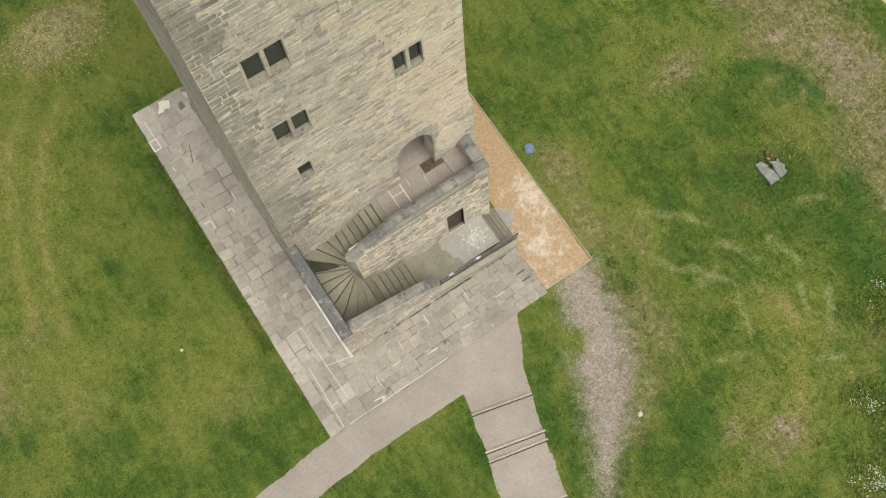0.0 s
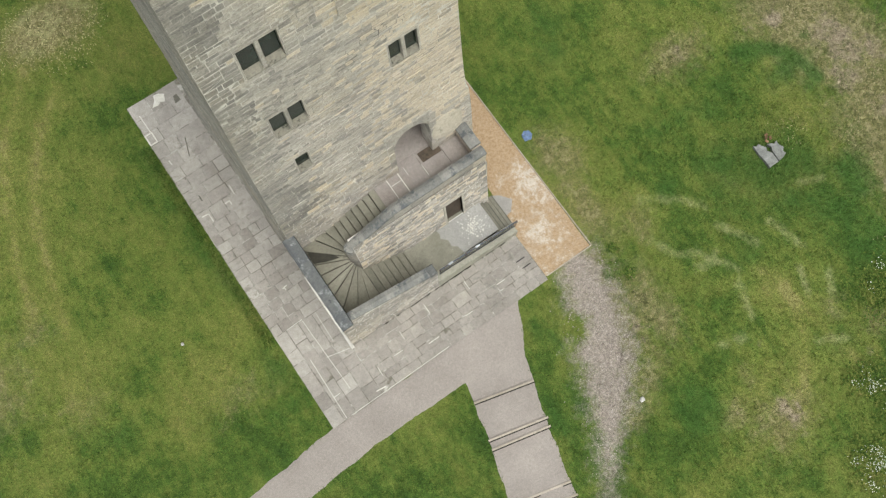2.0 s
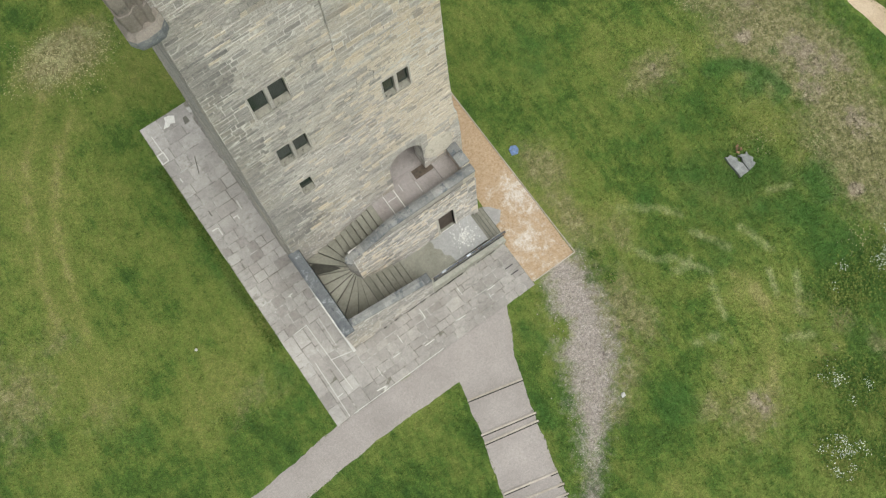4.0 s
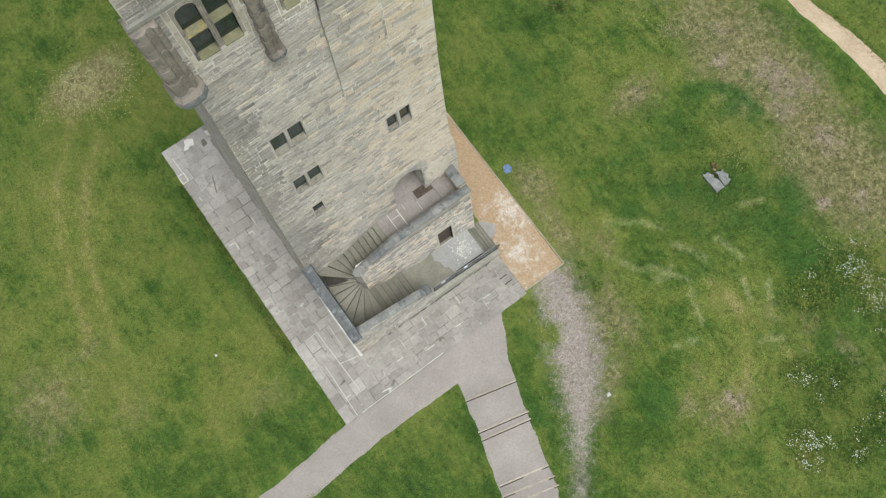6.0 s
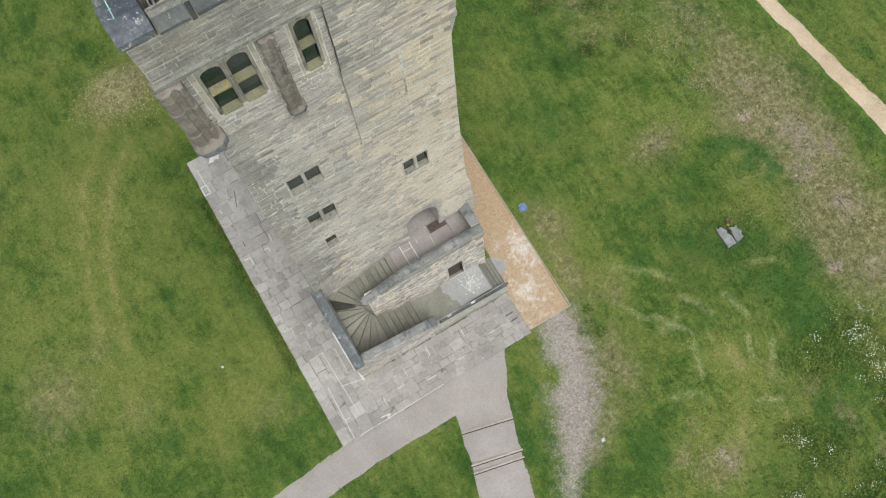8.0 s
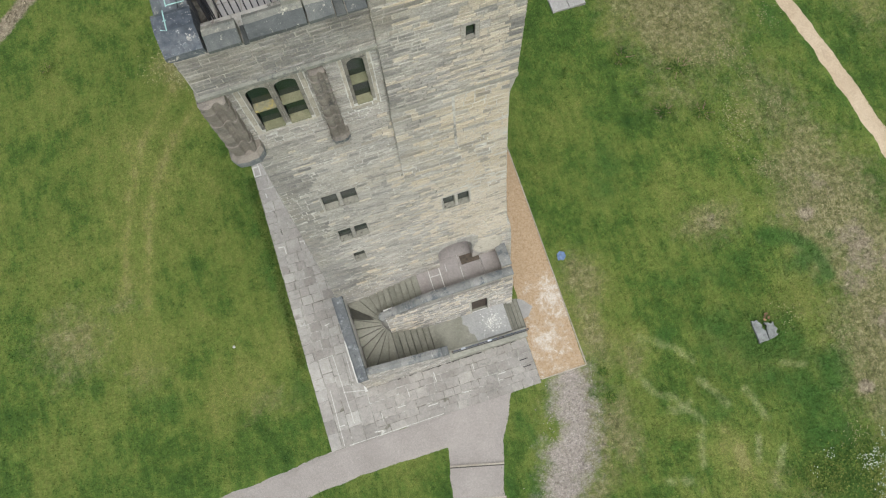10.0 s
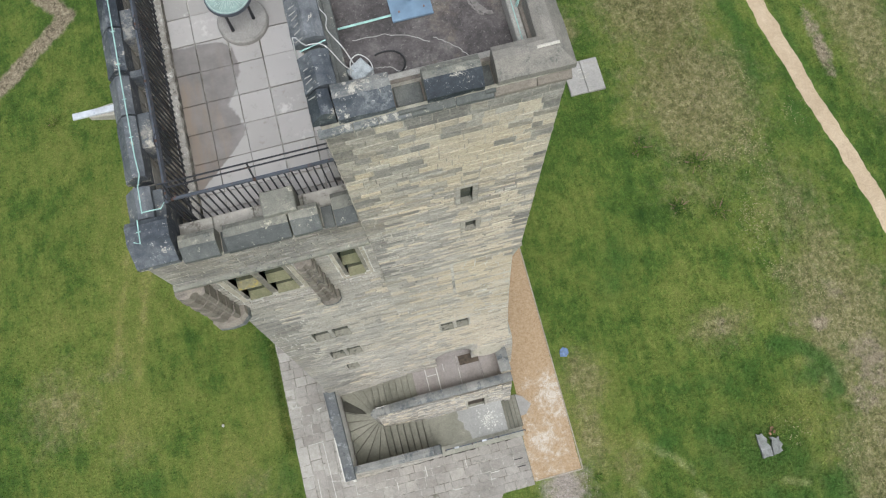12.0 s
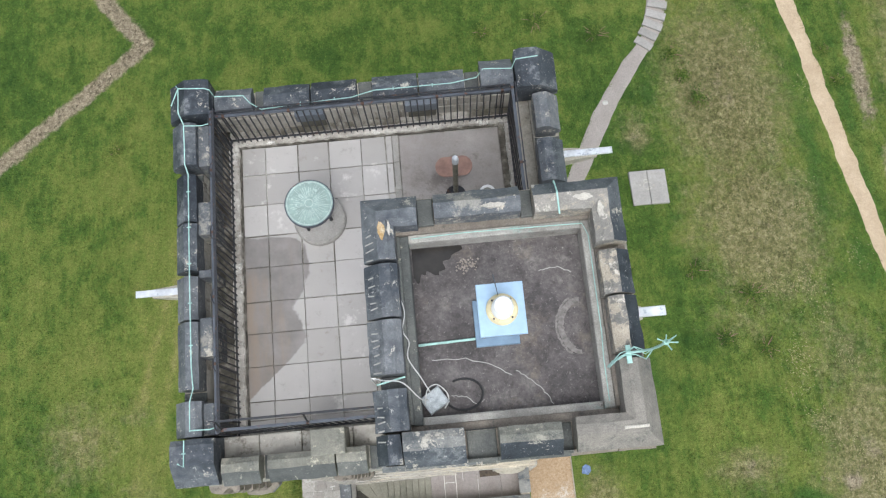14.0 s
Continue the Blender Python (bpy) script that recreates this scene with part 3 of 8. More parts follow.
def wall_core(put, u0, u1, v0, v1, holes, thick):
    """A wall with openings right through it."""
    us = sorted({u0, u1, *[b for h in holes for b in h[0:2]]})
    vs = sorted({v0, v1, *[b for h in holes for b in h[2:4]], *np.arange(v0, v1, 2.0).tolist()})
    shape = Shape()
    for a, b in zip(us, us[1:]):
        for c, d in zip(vs, vs[1:]):
            mu, mv = (a + b) / 2, (c + d) / 2
            if any(h[0] < mu < h[1] and h[2] < mv < h[3] for h in holes):
                continue
            shape.add([put(a, c, 0), put(b, c, 0), put(b, d, 0), put(a, d, 0)], [(0, 1, 2, 3)])
            shape.add([put(a, c, -thick), put(b, c, -thick), put(b, d, -thick), put(a, d, -thick)], [(3, 2, 1, 0)])
    for a, b, c, d in holes:
        ring = [(a, c), (b, c), (b, d), (a, d)]
        for k in range(4):
            p, q = ring[k], ring[(k + 1) % 4]
            shape.add([put(*p, 0), put(*q, 0), put(*q, -thick), put(*p, -thick)], [(0, 1, 2, 3)])
    return shape


# ---- ground ----
def height(x, y):
    """The hilltop: level round the tower, falling gently away."""
    r = math.hypot(x - 4, y - 5)
    fall = -0.12 * max(0.0, r - 16)
    fall = -2.2 * math.tanh(-fall / 2.2) - 0.03 * max(0.0, r - 60)
    return fall + 0.12 * (noise.noise((x * 0.11, y * 0.11, 3.0))) * min(1.0, max(0.0, (r - 11) / 6))


# worn, dry and lush places: x, y, two radii, strength
DRY = [(12.5, -2.4, 1.0, 1.4, 0.55), (11.2, -4.5, 0.8, 1.5, 0.62), (9.7, -6.6, 0.7, 1.5, 0.6), (8.3, -8.3, 0.7, 1.0, 0.5), (23.7, -0.9, 1.8, 1.8, 0.8), (24.8, -3.3, 1.8, 1.8, 0.9), (22.8, 2.4, 1.5, 1.4, 0.6), (11.0, -10.7, 1.2, 0.9, 0.6), (-4.5, 1.2, 1.2, 0.8, 0.5), (-10.1, 7.8, 1.2, 1.2, 0.5), (-3.3, 19.6, 2.5, 1.6, 1.0), (9.8, -5.0, 2.2, 3.0, 0.6), (24.8, 1.5, 3.4, 4.5, 0.95), (24.8, -6.0, 3.4, 5.0, 0.95), (24.2, 7.5, 2.6, 4, 0.58), (21.4, 14.5, 3.8, 4.6, 1.0), (21.0, 22, 3.8, 6, 1.0), (19.6, 9.6, 2.6, 1.8, 0.5), (16.0, 19.9, 1.0, 1.0, 0.8), (18.2, 14.2, 1.6, 2.4, 0.5), (31.8, 20, 2.0, 10, 1.0), (26.4, -1.0, 1.8, 4.5, 0.85), (25.6, -8.2, 2.4, 3.2, 1.0), (24.6, 4.2, 3.0, 1.6, 0.8), (15.8, 20.4, 1.2, 1.8, 0.5), (11.6, 1.9, 1.3, 1.8, 0.74), (11.2, -0.6, 0.9, 2.6, 0.7), (23, 11.5, 1.8, 2.5, 0.5), (22.3, 19, 2.0, 3, 0.72), (25.0, 4.8, 2.0, 3, 0.75), (18.6, 2.7, 2.2, 1.3, 0.7), (10.7, -5.4, 1.3, 2.4, 0.72), (7.4, -8.3, 0.9, 1.2, 0.6), (9.0, -7.6, 1.4, 0.9, 0.62), (9.8, -2.4, 1.4, 0.7, 0.6), (12.4, -11.9, 2.0, 1.6, 0.65), (22.8, -7.1, 1.0, 1.0, 0.8), (-13, 6.6, 2.6, 2.6, 0.6), (-10, 4.0, 1.6, 1.2, 0.45), (-4.5, 0.8, 2.6, 1.1, 0.42), (17.0, -9.7, 1.0, 0.8, 0.5), (18.2, -11.2, 0.8, 0.9, 0.62), (19.0, -13.1, 0.6, 1.3, 0.6), (19.7, -15.7, 0.7, 1.3, 0.65), (12.2, -9.9, 0.5, 1.0, 0.5)]
BARE = [(10.6, -3.4, 0.6, 1.0, 0.5), (9.9, -5.6, 0.6, 1.2, 0.55), (8.6, -7.3, 0.6, 0.9, 0.5), (13.2, -11.9, 0.35, 0.7, 0.7), (13.5, -9.2, 0.5, 0.5, 0.45), (11.0, -10.7, 0.5, 0.35, 0.5), (13.15, -5.3, 0.25, 0.25, 0.6), (24.4, -2.2, 1.4, 1.6, 0.6), (17.2, -12.0, 0.5, 0.6, 0.55), (18.6, 2.7, 1.3, 0.8, 0.55), (25.4, -0.8, 1.9, 2.8, 0.66), (24.8, 2.8, 1.6, 1.6, 0.56), (25.2, -4.6, 1.8, 1.8, 0.62), (24.6, -8.0, 1.4, 1.4, 0.58), (22.3, 1.9, 0.9, 0.8, 0.5), (12.7, -12.0, 0.5, 1.3, 0.72), (22.8, -7.1, 0.8, 0.6, 0.75), (25.0, -10, 1.4, 1.0, 0.5), (24, 12, 1.2, 3, 0.42), (21.0, 22.5, 1.5, 4.0, 0.5), (21.0, 16.5, 1.3, 2.0, 0.42), (28.7, 23, 0.8, 5, 0.8), (29.2, 16, 0.7, 4, 0.7), (15.8, 19.8, 0.5, 0.5, 0.6), (26.5, -1.8, 1.0, 2.0, 0.6), (23.4, 1.7, 0.7, 0.6, 0.75), (21.6, 14.2, 2.0, 1.5, 0.48), (22.8, 18.5, 1.2, 2.5, 0.45)]
LUSH = [(21.5, 0.7, 0.9, 0.5, 0.8), (22.7, -1.6, 0.7, 0.9, 0.8), (18.1, 0.0, 1.2, 1.0, 0.7), (18.4, -5.1, 1.8, 1.2, 0.8), (14.4, -2.0, 1.0, 1.2, 0.7), (15.7, 0.4, 1.0, 1.2, 0.6), (10.1, -9.8, 1.2, 1.3, 0.85), (12.9, -6.0, 1.2, 0.9, 0.55), (16.4, -10.9, 1.8, 1.1, 0.6), (6.5, -3.6, 0.5, 0.8, 0.8), (5.1, -6.8, 0.5, 1.6, 0.85), (-2.75, 11.3, 0.5, 1.6, 0.8), (-2.7, 5.0, 0.6, 2.5, 0.7), (-2.9, 1.0, 0.7, 1.6, 0.7), (-9.9, 2.6, 1.6, 0.8, 0.6), (14.2, 6.0, 1.2, 1.5, 0.7), (16.8, -3.2, 1.8, 2.4, 0.75), (15.3, -6.3, 1.3, 1.7, 0.6), (19.2, 0.2, 1.6, 1.2, 0.6), (20.0, -8.2, 2.2, 2.4, 0.75), (22.6, 9.0, 1.6, 2.2, 0.45), (24.8, 12.6, 1.0, 1.6, 0.4), (21.5, 3.8, 1.4, 1.2, 0.45), (20.3, 7.0, 1.8, 3.0, 0.5), (17.8, 0.2, 1.6, 0.9, 0.7), (22.3, -0.5, 2.3, 0.9, 0.8), (18.8, -3.6, 2.8, 2.4, 0.85), (17.0, -2.2, 1.8, 1.4, 0.85), (19.8, -6.2, 2.0, 1.9, 0.75), (20.8, -11.6, 2.2, 3.0, 0.85), (17.0, -13, 1.8, 1.6, 0.6), (14.9, 7.2, 1.5, 2.2, 0.7), (15.3, 10.2, 1.8, 1.6, 0.5), (9.8, -9.6, 1.3, 1.9, 0.8), (6.8, -4.3, 0.4, 1.6, 0.7), (6.0, -6.8, 0.5, 1.6, 0.7), (-9.4, 2.4, 1.6, 0.9, 0.65), (-2.9, 7, 0.7, 4.5, 0.6), (-1.2, -4.6, 1.6, 0.6, 0.55), (-3.4, -0.6, 1.6, 0.8, 0.65), (17.8, 12.4, 1.6, 1.4, 0.6), (21.0, 11.2, 1.2, 1.0, 0.4), (16.3, 6.4, 1.0, 1.8, 0.5), (27.6, 18, 0.55, 12, 0.75), (25.0, 18.5, 0.8, 7, 0.8), (26.3, 12.0, 0.9, 3, 0.7), (21.4, -5.8, 1.4, 1.6, 0.9), (20.4, -4.6, 1.4, 1.4, 0.85), (24.2, 0.3, 0.5, 0.4, 0.8), (16.9, 22.4, 0.7, 1.2, 0.7), (17.3, 15.3, 0.8, 0.5, 0.7), (15, 26.5, 1.6, 0.9, 0.6)]
WARM = [(-0.6, 16.8, 2.2, 2.0, 0.9), (-3.3, 19.5, 2.4, 1.6, 2.1), (12, 0, 2, 4, 0.8), (-8, 12, 5, 6, 0.8), (-7.5, 9.5, 3.4, 3.2, 0.8), (-10.5, 6.5, 3.4, 3.0, 0.8), (-3.4, 4.2, 1.4, 2.4, 0.75), (-6, 2.2, 2.4, 1.4, 0.6), (-11, 14.5, 2.4, 2.4, 0.55), (12.6, -2, 1.6, 5, 0.5), (13.5, -11, 3.2, 2.6, 0.7), (16.5, 4, 3.4, 2.0, 0.6), (20.5, 6, 2.6, 5, 0.25), (20, 15.5, 2.2, 5, 0.6), (21.4, -3, 1.2, 2.6, 0.6), (16.5, -8, 3.2, 1.3, 0.55), (24, -12, 4, 2, 0.6), (-14, 18, 4, 4, 0.4), (3.0, -14, 6, 2, 0.4)]


# gravel patch and the thin trail that leaves it: x, y, half width
GRAVEL = [(9.5, -2.3, 0.95), (8.8, -4.4, 1.25), (8.05, -6.1, 1.3), (7.15, -7.4, 1.0), (6.1, -8.7, 0.5), (4.8, -10.3, 0.3), (3.4, -12.5, 0.25)]
# bleached streaks where dry cuttings lie
BLEACHED = [[(-4.3, 19.9), (-3.4, 19.3), (-2.6, 19.6)], [(-3.6, 19.0), (-2.9, 20.2)], [(-4.8, 19.0), (-4.0, 18.6)], [(-2.0, 20.2), (-1.4, 19.5)], [(-4.4, 20.6), (-3.2, 20.8)], [(15.1, -4.3), (15.6, -5.0), (16.0, -5.8)], [(12.5, -3.3), (13.04, -4.36), (13.8, -4.89), (14.65, -6.2)], [(17.05, -5.4), (17.6, -7.0)], [(16.9, -7.6), (16.5, -8.6)], [(14.3, -6.7), (13.9, -8.0)], [(13.4, -5.3), (14.3, -5.2)], [(17.9, -8.4), (17.2, -9.3)], [(12.1, -8.2), (13.2, -8.6)], [(19.2, -4.9), (20.3, -5.2)], [(13.2, -1.6), (14.4, -2.4), (15.2, -3.4)], [(15.6, -10.4), (16.6, -10.9)]]
WORN = [(-14.5, 34.5), (-12.5, 31.2), (-10.9, 29.1), (-10.2, 28.2), (-11.3, 27.2), (-13.5, 25.4), (-16.0, 23.5), (-18.5, 21.5)]
# a darker ring in the turf
RING = [(20.9, 1.3), (21.7, 1.0), (22.6, 0.4), (23.1, -0.5), (23.2, -1.5)]
SWATHS = [[(-5.1, 18.2), (-7.5, 15.5), (-8.9, 12.3), (-9.9, 8.3)], [(-4.3, 16.9), (-6.7, 14.2), (-8.1, 11.0), (-9.1, 7.0)], [(16.3, -2.3), (17.1, -3.9), (18.5, -4.9), (22.0, -4.4)], [(15.9, -7.9), (14.9, -10.4), (12.7, -12.1), (10.2, -12.2)], [(12.9, -6.4), (15.4, -6.8), (15.9, -8.8), (16.7, -13.0), (17.9, -14.9)]]


def off_line(xs, ys, line):
    """How far each place lies from a line of points."""
    best = np.full(len(xs), 99.0)
    for (ax, ay), (bx, by) in zip(line, line[1:]):
        t = np.clip(((xs - ax) * (bx - ax) + (ys - ay) * (by - ay)) / ((bx - ax) ** 2 + (by - ay) ** 2), 0, 1)
        best = np.minimum(best, np.hypot(xs - ax - t * (bx - ax), ys - ay - t * (by - ay)))
    return best


def grit_marks(xs, ys):
    """How much gravel lies at each place: a patch off the sand apron that narrows to a trail down the lawn, with a green island."""
    best = np.full(len(xs), -9.0)
    for (ax, ay, aw), (bx, by, bw) in zip(GRAVEL, GRAVEL[1:]):
        t = np.clip(((xs - ax) * (bx - ax) + (ys - ay) * (by - ay)) / ((bx - ax) ** 2 + (by - ay) ** 2), 0, 1)
        best = np.maximum(best, aw + t * (bw - aw) - np.hypot(xs - ax - t * (bx - ax), ys - ay - t * (by - ay)))
    island = np.exp(-(((xs - 7.85) / 0.45) ** 2 + ((ys + 4.45) / 0.5) ** 2))
    return np.clip(0.55 + best / 1.7, 0, 1) - 0.75 * island


def marks(xs, ys, spots):
    out = np.zeros(len(xs))
    for cx, cy, rx, ry, s in spots:
        out = np.maximum(out, s * np.exp(-(((xs - cx) / rx) ** 2 + ((ys - cy) / ry) ** 2)))
    return out


def mark_mesh(me):
    co = np.empty(len(me.vertices) * 3)
    me.vertices.foreach_get("co", co)
    co = co.reshape(-1, 3)
    worn = np.clip(1.1 - 1.15 * off_line(co[:, 0], co[:, 1], WORN), 0, 0.85)
    for name, spots in (("dry", DRY), ("bare", BARE), ("lush", LUSH), ("warm", WARM)):
        value = marks(co[:, 0], co[:, 1], spots)
        value = np.maximum(value, worn) if name == "bare" else value
        if name == "lush":
            value = np.maximum(value, np.clip(1.25 - off_line(co[:, 0], co[:, 1], bend(RING, 4)) / 0.6, 0, 0.95))
        if name == "warm":
            for line in SWATHS:
                value += 0.75 * np.clip(1 - off_line(co[:, 0], co[:, 1], bend(line, 4)) / 0.42, 0, 1)
        me.attributes.new(name, "FLOAT", "POINT").data.foreach_set("value", value.astype(np.float32))
    pale = np.zeros(len(co))
    for line in BLEACHED:
        pale = np.maximum(pale, np.clip(1.0 - off_line(co[:, 0], co[:, 1], line) / 0.45, 0, 0.85))
    me.attributes.new("bleach", "FLOAT", "POINT").data.foreach_set("value", pale.astype(np.float32))
    me.attributes.new("grit", "FLOAT", "POINT").data.foreach_set("value", grit_marks(co[:, 0], co[:, 1]).astype(np.float32))


def ground_sheet():
    far = [30 * 1.35**k for k in range(1, 13)]
    near = np.arange(-30, 30.01, 0.2).tolist()
    axis = [-f for f in reversed(far)] + near + far
    xs, ys = [a + 6 for a in axis], [a + 6 for a in axis]
    n, s = len(xs), Shape()
    s.v = [(x, y, height(x, y)) for y in ys for x in xs]
    s.f = [(j * n + i, j * n + i + 1, (j + 1) * n + i + 1, (j + 1) * n + i) for j in range(n - 1) for i in range(n - 1)]
    ob = whole("ground", s, M_TURF, "uneven hilltop grass with dry and bare patches", "grass", "structure")
    ob.data.polygons.foreach_set("use_smooth", [True] * len(ob.data.polygons))
    mark_mesh(ob.data)


ground_sheet()


def along(pts, n):
    """n + 1 points spread evenly along a line of points."""
    d = np.r_[0, np.cumsum([math.dist(a, b) for a, b in zip(pts, pts[1:])])]
    t = np.linspace(0, d[-1], n + 1)
    return list(zip(np.interp(t, d, [p[0] for p in pts]), np.interp(t, d, [p[1] for p in pts])))


def strip(name, left, right, mat, label, category, lift=0.02, n=40, ragged=0.05, seed=1):
    """A path between two edges, laid on the ground."""
    s, m = Shape(), 6
    for (ax, ay), (bx, by) in zip(along(left, n), along(right, n)):
        ja, jb = (ragged * (1.6 * noise.noise((1.1 * x, 1.1 * y, seed)) + 0.8 * noise.noise((4.1 * x, 4.1 * y, seed + 5.0))) for x, y in ((ax, ay), (bx, by)))
        for k in range(m + 1):
            f = k / m
            w = (ja * (1 - f) - jb * f)
            f2 = f + (w / max(0.3, math.dist((ax, ay), (bx, by)))) * (1 if k in (0, m) else 0)
            x, y = ax + f2 * (bx - ax), ay + f2 * (by - ay)
            edge = 0.0 if 0 < k < m else -0.03
            s.v.append((x, y, height(x, y) + lift + edge))
    s.f = [(j * (m + 1) + i, j * (m + 1) + i + 1, (j + 1) * (m + 1) + i + 1, (j + 1) * (m + 1) + i) for j in range(n) for i in range(m)]
    p = [Vector(s.v[i]) for i in s.f[0]]
    if (p[1] - p[0]).cross(p[2] - p[1]).z < 0:
        s.f = [f[::-1] for f in s.f]
    return whole(name, s, mat, label, category, "structure")


path_main = strip("path_lawn", [(-16, -2.9), (-6.1, -2.38), (-2.3, -2.12), (3.9, -2.08)], [(-16, -5.4), (-6.0, -4.1), (-3.3, -3.8), (-0.8, -3.71), (2.87, -3.74)], M_PATH, "grey-beige bound gravel path beside the paving", "path", 0.022, 120, 0.08)
path_south = strip("path_steps", [(3.5, -2.06), (2.87, -3.7), (2.72, -4.52), (2.39, -5.98), (1.87, -7.69), (0.6, -12.0), (-0.4, -16)], [(6.62, -2.06), (5.62, -3.9), (5.09, -5.18), (4.61, -6.81), (4.02, -9.12), (3.0, -12.8), (2.0, -17)], M_PATH, "grey-beige gravel path with stepped timber edges", "path", 0.03, 120, 0.07, 2)
strip("path_track", [(24.5, 36), (25.03, 27.6), (25.65, 24.3), (25.9, 21.2), (26.35, 17.8), (27.1, 13), (27.55, 10.9), (28.1, 7.8), (28.65, 4.4), (28.95, 1.7), (29.4, -1.4), (29.8, -8)], [(25.6, 36), (26.2, 27.5), (26.45, 25), (26.85, 21.8), (27.35, 18.1), (28.05, 13), (28.65, 10.1), (29.2, 7.4), (29.7, 3.9), (30.1, 1.15), (30.7, -1.5), (31.3, -8)], M_TRACK, "pale beige gravel footpath across the grass", "path", 0.025, 260, 0.085, 3)
strip("path_north", [(9.5, 12.8), (11.85, 17.5), (13.9, 21.4), (15.9, 24.3), (17.3, 25.9), (17.85, 28.1), (18.1, 32)], [(10.4, 12.6), (12.7, 17.25), (15.2, 21.75), (17.2, 24.6), (18.45, 26.2), (18.95, 28.0), (19.2, 32)], M_PATH, "grey gravel path with paving steps at its far end", "path", 0.03, 60, 0.04, 5)
apron = strip("sand_apron", [(8.05, -2.02), (8.06, 0.05), (8.3, 1.9), (8.35, 12.5)], [(10.3, -2.0), (10.35, 2.0), (10.35, 6.3), (10.4, 12.5)], M_SANDY, "ochre sandy hoggin strip beside the tower", "path", 0.03, 50, 0.02, 6)
xs, ys = (np.array([v.co[k] for v in apron.data.vertices]) for k in (0, 1))
apron.data.attributes.new("pale", "FLOAT", "POINT").data.foreach_set("value", (np.interp(ys, [-2, 1.5, 3.2], [0.34, 0.36, 0.0]) + marks(xs, ys, [(10.0, 2.0, 0.7, 1.2, 0.45), (9.0, 2.6, 0.7, 0.6, 0.3), (8.9, -0.4, 0.7, 0.9, 0.3)])).astype(np.float32))
# ---- tower: the shaft's faces ----
WEST = [(0, 0.02), (4.6, 0.30), (10, 0.47), (20.5, 0.83)]
EAST = [(0, 8.45), (5.5, 8.25), (7.4, 8.12), (7.5, 8.0), (10.5, 7.83), (16.8, 7.57), (20.5, 7.46)]
SOUTH = [(0, 3.55), (4.6, 3.74), (9.7, 3.96), (13, 4.08), (16, 4.15), (20.5, 4.29)]
NORTH = [(0, 12.1), (10, 11.75), (20.5, 11.5)]
TOP1 = 20.45


def south(u, v, d):
    w, e = lerp(v, WEST), lerp(v, EAST)
    return (w + u / 8 * (e - w), lerp(v, SOUTH) - d, v)


def north(u, v, d):
    w, e = lerp(v, WEST), lerp(v, EAST)
    return (e - u / 8 * (e - w), lerp(v, NORTH) + d, v)


def west(u, v, d):
    s, n = lerp(v, SOUTH), lerp(v, NORTH)
    return (lerp(v, WEST) - d, n - u / 8 * (n - s), v)


def east(u, v, d):
    s, n = lerp(v, SOUTH), lerp(v, NORTH)
    return (lerp(v, EAST) + d, s + u / 8 * (n - s), v)


def at_south(x, z):
    w, e = lerp(z, WEST), lerp(z, EAST)
    return (x - w) / (e - w) * 8


tower = thing("tower", (4.1, 7.8, 0), "tall weathered sandstone hilltop tower with a battlemented terrace and stair turret", "tower")

# windows of the shaft: left, right, bottom, top, lights
LIGHTS = [(1.72, 2.79, 15.15, 16.2, 2), (1.69, 2.71, 11.72, 12.74, 2), (5.46, 6.39, 11.7, 12.72, 2), (1.83, 2.26, 9.0, 9.84, 1)]
holes = [(at_south(a, (c + d) / 2), at_south(b, (c + d) / 2), c, d) for a, b, c, d, _ in LIGHTS]
DOOR = (5.0, 6.5, 4.16, 7.15)
door_hole = (at_south(DOOR[0], 5.5), at_south(DOOR[1], 5.5), DOOR[2], DOOR[3])
core = part("south_wall", wall_core(south, 0, 8, 0, TOP1, [(a, b, c - 0.16, d) for a, b, c, d in holes] + [door_hole], 0.7), M_MORTAR_OLD, tower, "sandstone rubble wall with pale lime joints")
frame_gap = 0.06
wide = [(a - frame_gap, b + frame_gap, c - 0.16, d + 0.11) for a, b, c, d in holes]
clean, sooty, gold, r = Shape(), Shape(), Shape(), random.Random(11)
cut_out = wide + [(door_hole[0] - 0.24, door_hole[1] + 0.24, 4.0, 7.5)]
for q in courses(0, 8, 0.1, 13.4, cut_out, r, (0.09, 0.19), (0.15, 0.5)) + courses(0, 8, 13.4, TOP1, cut_out, r, (0.11, 0.27), (0.16, 0.58)):
    u = (q[0] + q[1]) / 2
    honey = 0.08 + 0.92 * max(0.0, min(1.0, (u - 3.6) / 2.2)) * max(0.0, min(1.0, (q[2] - 4) / 4))
    edge = 1.02 - 0.85 * q[0] + 0.04 * (q[2] - 10) * (q[0] < 0.7) + max(0.0, 0.6 - 1.6 * (8 - q[1])) + 0.06 + 0.42 * max(0.0, min(1.0, (12.0 - q[2]) / 3)) * max(0.0, min(1.0, (5.4 - u) / 1.5))
    stone(sooty if r.random() < edge else gold if r.random() < honey else clean, south, *q, r, (0.002, 0.026 if q[2] < 11 else 0.012))
part("south_masonry", clean, M_STONE, core, kind="stuff")
part("honey_masonry", gold, M_STONE_GOLD, core, kind="stuff")
part("corner_masonry", sooty, M_STONE_MID, core, kind="stuff")
for name, put, seed in (("west", west, 12), ("north", north, 13), ("east", east, 14)):
    w = part(name + "_wall", wall_core(put, 0, 8, 0, TOP1, [], 0.7), M_MORTAR, tower, "sandstone rubble wall with pale lime joints")
    # Of these three faces only the west is laid in the darker stone.
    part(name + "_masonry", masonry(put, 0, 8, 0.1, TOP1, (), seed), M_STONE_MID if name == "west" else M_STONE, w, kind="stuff")


